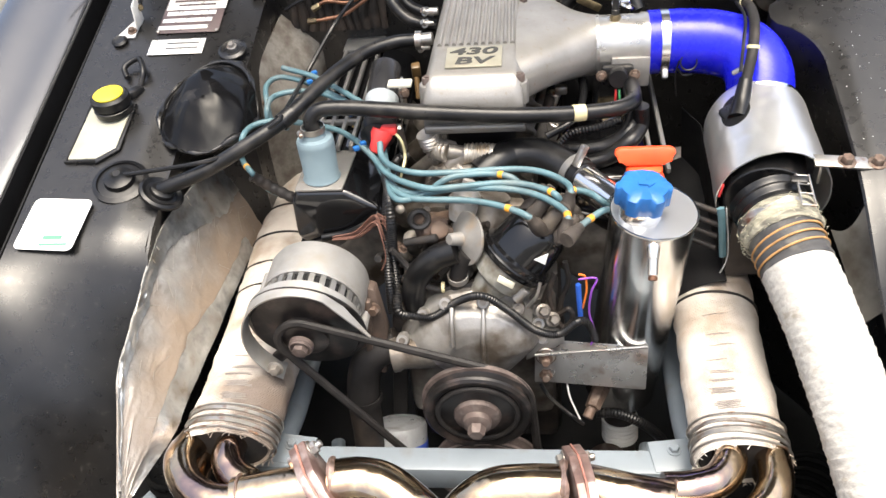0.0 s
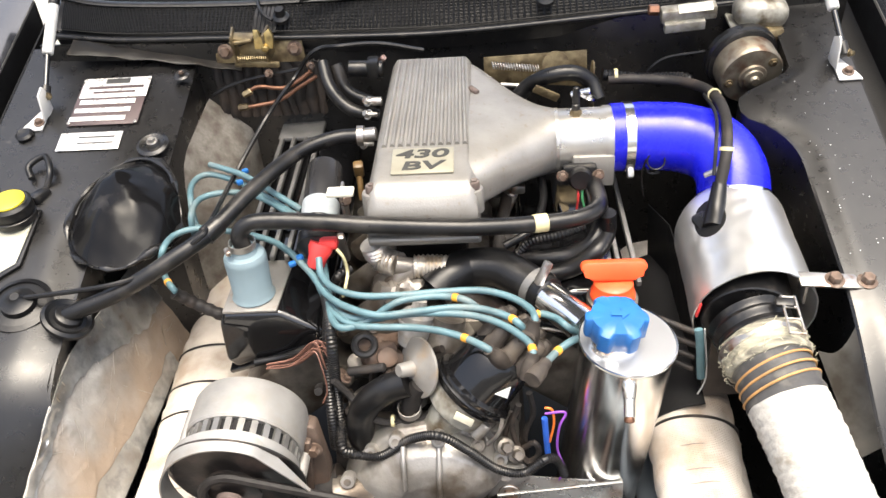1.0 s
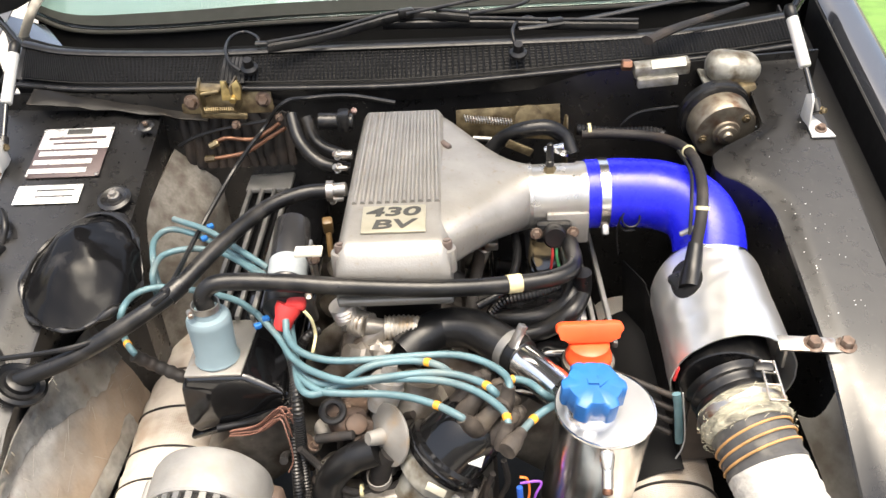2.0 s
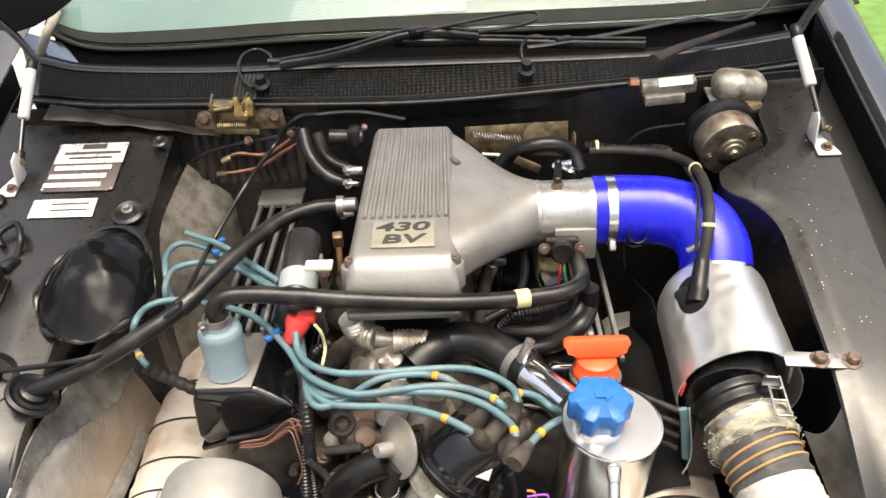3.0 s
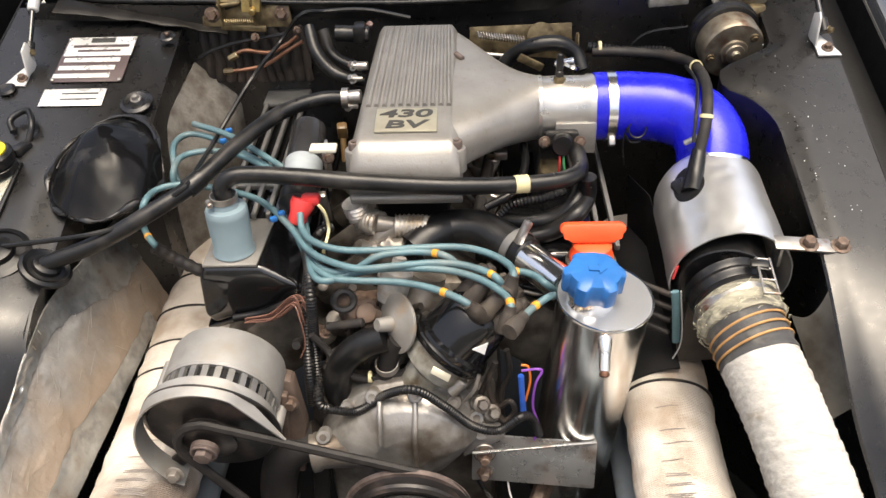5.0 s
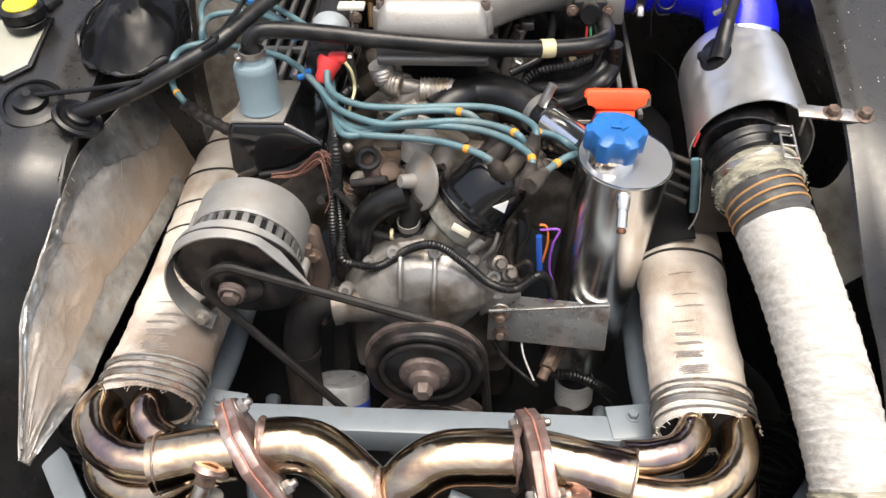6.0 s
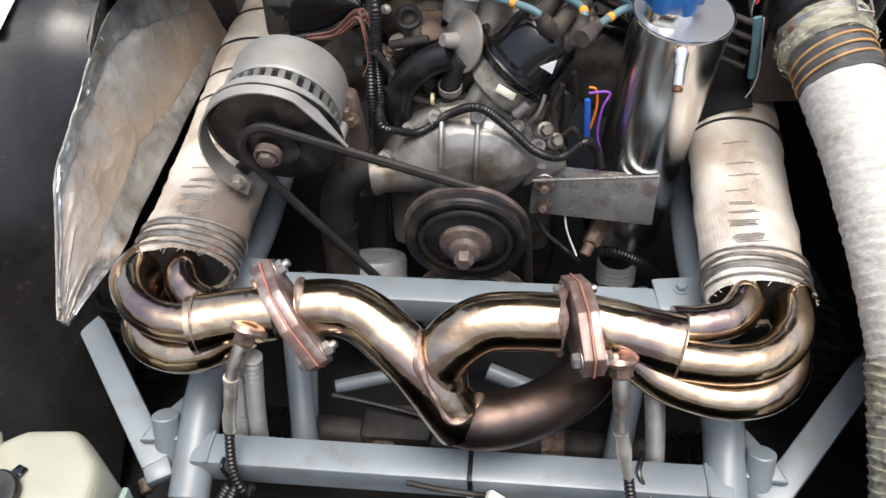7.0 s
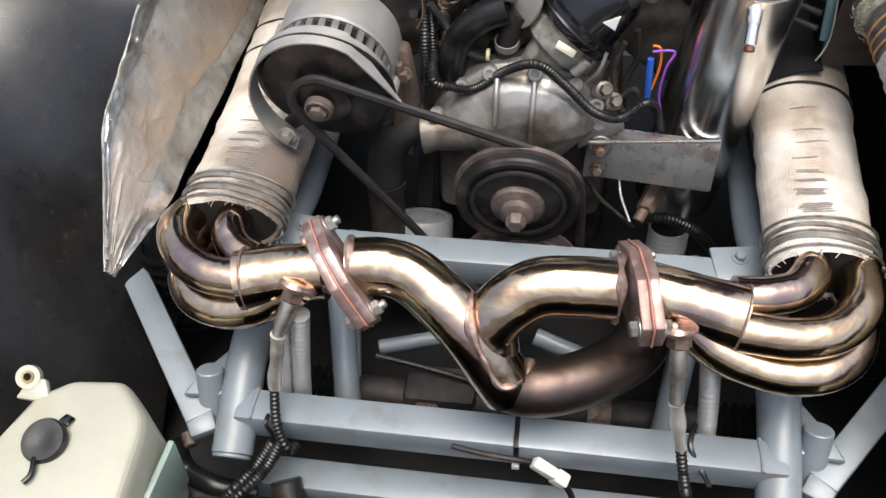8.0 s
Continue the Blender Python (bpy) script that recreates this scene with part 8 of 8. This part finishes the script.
for n, pts in enumerate(([(-0.170, 1.430, 0.839), (-0.157, 1.400, 0.808), (-0.123, 1.370, 0.783), (-0.079, 1.370, 0.770)], [(-0.150, 1.440, 0.829), (-0.133, 1.420, 0.792), (-0.082, 1.400, 0.774)])):
    hz = thing("heater_hose", pts[0], "black rubber hose curling down to the plenum", "hose", "rear hoses")
    part("rubber", hose(pts, 0.0105, 6, 14), "rubber", hz)
reg = thing("pressure_regulator", (-0.1, 1.40, 0.80), "black plastic valve on the plenum with plated hose screws", "valve")
part("body", join(rod((-0.125, 1.41, 0.835), (-0.07, 1.41, 0.832), 0.013), box((-0.085, 1.41, 0.835), (0.02, 0.03, 0.03), bev=0.005)), "plastic", reg)
part("red_boss", rod((-0.072, 1.425, 0.840), (-0.068, 1.42, 0.847), 0.005), "flange", reg)
for z, y in ((0.800, 1.36), (0.785, 1.345), (0.775, 1.27)):
    part("screw", join(bolt((-0.092, y, z), (-0.6, -0.5, 0.6), 0.006, 0.008), rod((-0.078, y, z), (-0.095, y - 0.005, z + 0.003), 0.004)), "zinc", reg)
part("plug", join(box((-0.100, 1.235, 0.752), (0.015, 0.014, 0.026), (20, 0, 8), 0.003), rod((-0.1, 1.232, 0.742), (-0.098, 1.215, 0.71), 0.0045)), "amber", reg, "amber plastic plug")

# throttle linkage behind the horn
link = thing("throttle_linkage", (0.18, 1.44, 0.80), "brass-coloured throttle bracket with return spring", "linkage")
part("plate", prism([(-0.085, -0.03), (0.085, -0.045), (0.083, 0.016), (-0.085, 0.012)], (0.175, 1.462, 0.808), (0, -1, 0.15), 0.003, bev=0.0008), "passivated", link)
part("side_plate", prism([(-0.035, -0.05), (0.02, -0.05), (0.03, 0.0), (0.0, 0.045), (-0.02, 0.05)], (0.262, 1.43, 0.775), (1, 0, 0), 0.003, bev=0.0008), "passivated", link)
coil_pts = [Vector((0.103 + 0.00055 * k, 1.438 + 0.0055 * math.cos(k * 0.8), 0.816 - 0.00007 * k + 0.0055 * math.sin(k * 0.8))) for k in range(140)]
part("return_spring", sweep(coil_pts, 0.0011, 6), "zinc", link, "long return spring")
part("cable_end", rod((0.115, 1.42, 0.79), (0.16, 1.42, 0.785), 0.004), "zinc", link)
part("quadrant", lathe([(0.022, 0), (0.022, 0.005)], (0.205, 1.43, 0.815), (0, -1, 0.3), 24), "passivated", link)
part("lever", box((0.185, 1.36, 0.800), (0.045, 0.006, 0.014), (10, 30, 10), 0.004), "passivated", link)
part("clamp", join(rod((0.222, 1.345, 0.802), (0.250, 1.335, 0.812), 0.006), band((0.245, 1.33, 0.806), (0.4, 0.2, 1), 0.012, 0.004, 0.002)), "bright", link)
bh = thing("bypass_valve_hose", (0.2, 1.38, 0.81), "black bent rubber hose behind the horn", "hose", "rear hoses")
part("rubber", hose([(0.142, 1.400, 0.775), (0.160, 1.400, 0.795), (0.190, 1.385, 0.817), (0.229, 1.385, 0.820), (0.256, 1.385, 0.803), (0.267, 1.370, 0.780)], 0.0125, 8, 16), "rubber", bh)
lo = thing("wiring_conduit", (0.34, 1.41, 0.80), "black ribbed conduit along the bulkhead", "conduit", "ribbed conduits")
part("tube", ribbed([(0.277, 1.410, 0.803), (0.336, 1.410, 0.794), (0.399, 1.410, 0.792), (0.415, 1.400, 0.789)], 0.0095, 0.006, 0.0018, 14), "plastic", lo)
part("tie", band((0.298, 1.410, 0.800), (1, 0, 0), 0.010, 0.005, 0.0015), "cream", lo)
solo("thin_cable", hose([(0.347, 1.440, 0.772), (0.359, 1.440, 0.797), (0.385, 1.440, 0.814), (0.442, 1.440, 0.821)], 0.0025, 6, 8), "rubber", "thin black cable to the wiper motor", "cable")

# wiper motor
wm = thing("wiper_motor", (0.49, 1.42, 0.83), "dull plated wiper motor with an alloy gearbox cover", "wiper motor")
wmx = Vector((0.09, -0.98, -0.17)).normalized()
w0 = Vector((0.496, 1.440, 0.813))
part("rear_ring", lathe([(0.050, 0), (0.057, 0.003), (0.057, 0.012), (0.052, 0.016), (0.055, 0.018), (0.055, 0.024), (0.050, 0.026)], w0, wmx, 44), "plastic", wm, "black rubber ring")
part("can", lathe([(0.049, 0), (0.049, 0.036), (0.046, 0.040), (0.022, 0.042), (0.021, 0.046), (0.016, 0.047), (0.015, 0.050), (0.008, 0.051), (0.006, 0.056)], w0 + wmx * 0.022, wmx, 44), "servo", wm)
for a in (0.7, 3.4):
    wb = basis(wmx)
    part("screw", bolt(w0 + wmx * 0.063 + wb @ Vector((0.036 * math.cos(a), 0.036 * math.sin(a), 0)), wmx, 0.005, 0.004), "passivated", wm)
part("gearbox_cover", box((0.526, 1.462, 0.874), (0.084, 0.055, 0.046), (8, 8, 0), 0.021, seg=4), "gearcover", wm, "domed dirty alloy gearbox cover", sharp=60)
part("cover_flange", box((0.526, 1.462, 0.853), (0.096, 0.057, 0.005), (6, 6, 0), 0.002), "gearcover", wm)
part("gearbox", box((0.530, 1.45, 0.835), (0.06, 0.05, 0.045), (0, 0, 10), 0.012), "passivated", wm)
part("link_bar", box((0.412, 1.452, 0.882), (0.085, 0.022, 0.022), (10, -4, 0), 0.003), "gearcover", wm, "square alloy link housing")
part("label", box((0.420, 1.441, 0.893), (0.052, 0.002, 0.015), (-52, -4, 0), 0.0005), "plug", wm, "cream paper label")
part("lower_bar", box((0.405, 1.440, 0.866), (0.062, 0.014, 0.016), (10, -4, 0), 0.002), "gearcover", wm)
part("link_nut", rod((0.350, 1.452, 0.889), (0.366, 1.452, 0.888), 0.009, seg=6), "copper", wm)

# wipers resting in the well
def wiper(pivot, arm, blade, label):
    root = thing("wiper", pivot, label, "wiper", "windscreen wipers")
    part("spindle", lathe([(0.014, 0), (0.014, 0.006), (0.009, 0.010), (0.007, 0.022)], pivot, (0, -0.4, 1), 20), "plastic", root)
    part("arm", hose(arm, 0.0042, 8, 10, flat=(1.5, 0.8)), "plastic", root)
    part("blade", hose(blade, 0.0055, 8, 8, flat=(0.7, 1.3)), "rubber", root)
    part("blade_frame", hose([Vector(p) + Vector((0, 0.004, 0.010)) for p in blade], 0.0028, 8, 8), "plastic", root)
    mid = Vector(blade[len(blade) // 2])
    part("bridge", box(mid + Vector((0, 0, 0.006)), (0.028, 0.014, 0.016), (0, 0, 15), 0.004), "plastic", root)


wiper((-0.243, 1.512, 0.884), [(-0.239, 1.563, 0.910), (-0.161, 1.565, 0.910), (-0.069, 1.617, 0.910), (0.008, 1.668, 0.910)], [(-0.207, 1.505, 0.920), (-0.119, 1.546, 0.920), (0.010, 1.637, 0.920), (0.119, 1.610, 0.920)], "black wiper lying along the scuttle, hose looped at its pivot")
wiper((0.194, 1.512, 0.890), [(0.199, 1.577, 0.910), (0.248, 1.588, 0.910), (0.365, 1.632, 0.910), (0.510, 1.696, 0.910)], [(-0.031, 1.639, 0.905), (0.128, 1.624, 0.905), (0.263, 1.598, 0.905), (0.399, 1.577, 0.905)], "black wiper lying across the scuttle")
solo("pivot_hose", hose([(-0.258, 1.505, 0.885), (-0.277, 1.520, 0.895), (-0.289, 1.556, 0.905), (-0.288, 1.598, 0.910), (-0.270, 1.622, 0.910), (-0.242, 1.592, 0.910), (-0.238, 1.574, 0.900)], 0.0028, 8, 10), "rubber", "black hose looped over the wiper spindle", "hose", "pivot hoses")
solo("pivot_hose", hose([(0.200, 1.505, 0.885), (0.192, 1.545, 0.895), (0.189, 1.567, 0.910), (0.201, 1.615, 0.910), (0.224, 1.648, 0.905), (0.240, 1.609, 0.905)], 0.0032, 8, 10), "rubber", "black hose looped over the wiper spindle", "hose", "pivot hoses")
solo("washer_tube", hose([(0.012, 1.603, 0.935), (0.130, 1.663, 0.935), (0.212, 1.691, 0.935), (0.224, 1.656, 0.935), (0.197, 1.621, 0.935), (0.118, 1.589, 0.935)], 0.003, 8, 8), "rubber", "thin black washer tube looped over the wiper", "washer tube")
solo("washer_tube", hose([(0.482, 1.586, 0.945), (0.537, 1.565, 0.945), (0.590, 1.605, 0.945), (0.628, 1.665, 0.945)], 0.003, 8, 8), "rubber", "thin black washer tube beside the wiper spindle", "washer tube")
solo("wiper_arm_cover", hose([(0.387, 1.456, 0.925), (0.447, 1.509, 0.925), (0.584, 1.605, 0.925)], lambda q: 0.010 - 0.02 * q, 8, 10, flat=(1.1, 0.7)), "dusty", "scuffed grey wiper arm resting on the scuttle", "wiper arm")

# loose wiring round the engine
brown = thing("brown_wires", (-0.16, 0.97, 0.62), "bundle of thin red-brown wires behind the alternator", "wires")
wr_rng = random.Random(3)
for k in range(11):
    o = 1.6 * Vector((wr_rng.uniform(-0.006, 0.006), wr_rng.uniform(-0.01, 0.01), wr_rng.uniform(-0.006, 0.006)))
    part("wire", hose([Vector(p) + o * (0.4 + 0.25 * i) for i, p in enumerate([(-0.210, 0.970, 0.610), (-0.173, 0.970, 0.616), (-0.137, 0.965, 0.647), (-0.125, 0.955, 0.628), (-0.122, 0.955, 0.591), (-0.129, 0.955, 0.569)])], 0.0010, 7, 6), "brownwire", brown)
part("end_cap", rod((-0.127, 0.950, 0.578), (-0.130, 0.950, 0.568), 0.005), "strut", brown)
solo("alternator_cable", hose([(-0.238, 1.000, 0.590), (-0.193, 1.000, 0.600), (-0.150, 0.985, 0.631), (-0.134, 0.985, 0.635)], 0.0055, 7, 10), "rubber", "thick black alternator cable", "cable")
for mat, pts, words in (("orangewire", [(0.151, 0.900, 0.594), (0.160, 0.900, 0.590), (0.163, 0.900, 0.565), (0.158, 0.900, 0.530)], "orange"), ("purple", [(0.151, 0.895, 0.589), (0.176, 0.895, 0.590), (0.169, 0.890, 0.570), (0.167, 0.890, 0.529), (0.177, 0.890, 0.487), (0.170, 0.890, 0.465)], "purple"), ("bluewire", [(0.151, 0.900, 0.575), (0.153, 0.900, 0.545), (0.156, 0.900, 0.506)], "blue")):
    solo("loose_wire", hose(pts, 0.0016 if words != "blue" else 0.004, 7, 8), mat, "loose %s wire beside the header tank" % words, "wire", "loose wires")
for pts in ([(0.119, 0.910, 0.590), (0.110, 0.910, 0.550), (0.120, 0.910, 0.509), (0.138, 0.900, 0.529), (0.144, 0.900, 0.508), (0.131, 0.900, 0.492), (0.120, 0.900, 0.508)], [(0.133, 0.920, 0.601), (0.138, 0.920, 0.562), (0.127, 0.920, 0.520), (0.133, 0.920, 0.455)], [(0.112, 0.920, 0.561), (0.101, 0.920, 0.520), (0.106, 0.920, 0.477)]):
    solo("black_wire", hose(pts, 0.004, 7, 8), "dusty", "dusty black wire below the distributor", "wire", "loose wires")
solo("yellow_wire", hose([(-0.110, 1.050, 0.741), (-0.103, 1.050, 0.727), (-0.101, 1.050, 0.703), (-0.102, 1.030, 0.696), (-0.108, 1.030, 0.678)], 0.0022, 7, 8), "cream", "yellowed wire below the coil", "wire", "loose wires")
for n, pts in enumerate(([(0.132, 1.120, 0.663), (0.170, 1.110, 0.669), (0.205, 1.110, 0.676), (0.231, 1.110, 0.696), (0.246, 1.140, 0.712)], [(0.161, 1.090, 0.654), (0.203, 1.090, 0.666), (0.233, 1.090, 0.692), (0.251, 1.120, 0.702), (0.250, 1.120, 0.735)])):
    sh = thing("coolant_hose", pts[0], "black rubber hose under the breather pipe", "hose", "side hoses")
    part("rubber", hose(pts, 0.0125, 8, 14), "rubber", sh)
sh = thing("wiring_conduit", (0.17, 1.12, 0.69), "black ribbed conduit under the breather pipe", "conduit", "ribbed conduits")
part("tube", ribbed([(0.130, 1.120, 0.673), (0.148, 1.120, 0.692), (0.186, 1.120, 0.700), (0.222, 1.130, 0.706)], 0.007, 0.005, 0.0014), "plastic", sh)
inj = thing("fuel_rail", (0.12, 1.18, 0.67), "dark fuel rail with a plated injector below the horn", "fuel rail")
part("rail", rod((0.10, 1.10, 0.685), (0.14, 1.42, 0.70), 0.009), "dusty", inj)
for k in range(3):
    part("injector", join(rod((0.125, 1.14 + 0.1 * k, 0.70), (0.10, 1.14 + 0.1 * k, 0.63), 0.011), box((0.135, 1.14 + 0.1 * k, 0.705), (0.02, 0.016, 0.014), bev=0.003)), "zinc", inj, "plated injector with a clip")
part("loom", hose([(0.11, 1.10, 0.70), (0.15, 1.12, 0.715), (0.17, 1.20, 0.72), (0.16, 1.3, 0.73)], 0.006, 6, 10), "rubber", inj)
for c, dx in (("red", -0.003), ("green", 0.003)):
    solo("sensor_wire", hose([(0.222 + dx, 1.195, 0.730), (0.222 + dx, 1.190, 0.715), (0.224 + dx * 2, 1.195, 0.690)], 0.0018, 6, 8), c, "thin %s sensor wire" % c, "wire", "loose wires")
# blue lead separators beside the black shield
sep = thing("lead_comb", (0.36, 1.0, 0.6), "blue plastic lead comb holding grey leads", "lead separator")
part("comb", hose([(0.351, 0.978, 0.647), (0.356, 0.978, 0.621), (0.364, 0.978, 0.560)], 0.0035, 4, 10, flat=(1.0, 1.6)), "lead", sep)
for k in range(4):
    p = Vector((0.355, 0.985, 0.633)) + Vector((0, 0, -0.021 * k))
    part("lead", rod(p, p + Vector((-0.075, 0.045, 0.006)), 0.0042), "dusty", sep)
solo("wire_loop", hose([(0.340, 1.228, 0.729), (0.325, 1.228, 0.729), (0.317, 1.228, 0.743), (0.322, 1.228, 0.753), (0.338, 1.228, 0.756), (0.351, 1.228, 0.749), (0.347, 1.228, 0.738)], 0.0022, 8, 8), "rubber", "thin black wire loop under the blue elbow", "wire", "loose wires")
# hoses and loom at the very front
fl = thing("front_loom", (-0.28, 0.47, 0.25), "black ribbed loom pair tied to the cross tube", "loom")
for k in range(2):
    part("tube", ribbed([(-0.253, 0.509, 0.280), (-0.273, 0.483, 0.250), (-0.292, 0.451, 0.250), (-0.317, 0.440, 0.220)] if k == 0 else [(-0.264, 0.509, 0.275), (-0.288, 0.485, 0.245), (-0.305, 0.455, 0.245), (-0.330, 0.443, 0.215)], 0.0075, 0.005, 0.0014), "plastic", fl)
fh = thing("front_hose", (-0.35, 0.47, 0.22), "black rubber hose curving below the chassis tube", "hose")
part("rubber", hose([(-0.398, 0.506, 0.250), (-0.384, 0.484, 0.220), (-0.340, 0.467, 0.220), (-0.295, 0.472, 0.200)], 0.013, 8, 14), "rubber", fh)
part("union", rod((-0.383, 0.517, 0.255), (-0.374, 0.501, 0.250), 0.009), "rust", fh)
for p, q in (((-0.376, 0.457, 0.200), (-0.325, 0.448, 0.200)), ((-0.257, 0.489, 0.210), (-0.247, 0.462, 0.190))):
    solo("front_fitting", rod(p, q, 0.02), "pulley", "dark cylindrical fitting below the front tube", "fitting")
tie2 = thing("cable_tie", (0.2, 0.52, 0.31), "black cable tie with a loose tail on the cross tube", "cable tie", "cable ties")
part("strap", hose([(0.231, 0.566, 0.315), (0.224, 0.537, 0.315), (0.237, 0.518, 0.300), (0.245, 0.497, 0.300)], 0.003, 6, 6), "plastic", tie2)
tie3 = thing("cable_tie", (-0.24, 0.52, 0.3), "black cable tie round the sensor cable", "cable tie", "cable ties")
part("strap", hose([(-0.267, 0.521, 0.315), (-0.266, 0.508, 0.315), (-0.257, 0.505, 0.290), (-0.241, 0.499, 0.290)], 0.003, 6, 6), "plastic", tie3)

# specks of dust and overspray on the right-hand inner wing
sp = random.Random(11)
specks = []
for k in range(34):
    x, y = sp.uniform(0.53, 0.60), sp.uniform(1.0, 1.35)
    specks.append(lathe([(sp.uniform(0.0003, 0.0009), 0), (0.0004, 0.0005)], on_wing(x, y, 0.0, True), wing_up, 6))
tagged(solo("paint_specks", join(*specks), "white", "tiny white paint specks on the black inner wing", "specks", kind="stuff"))
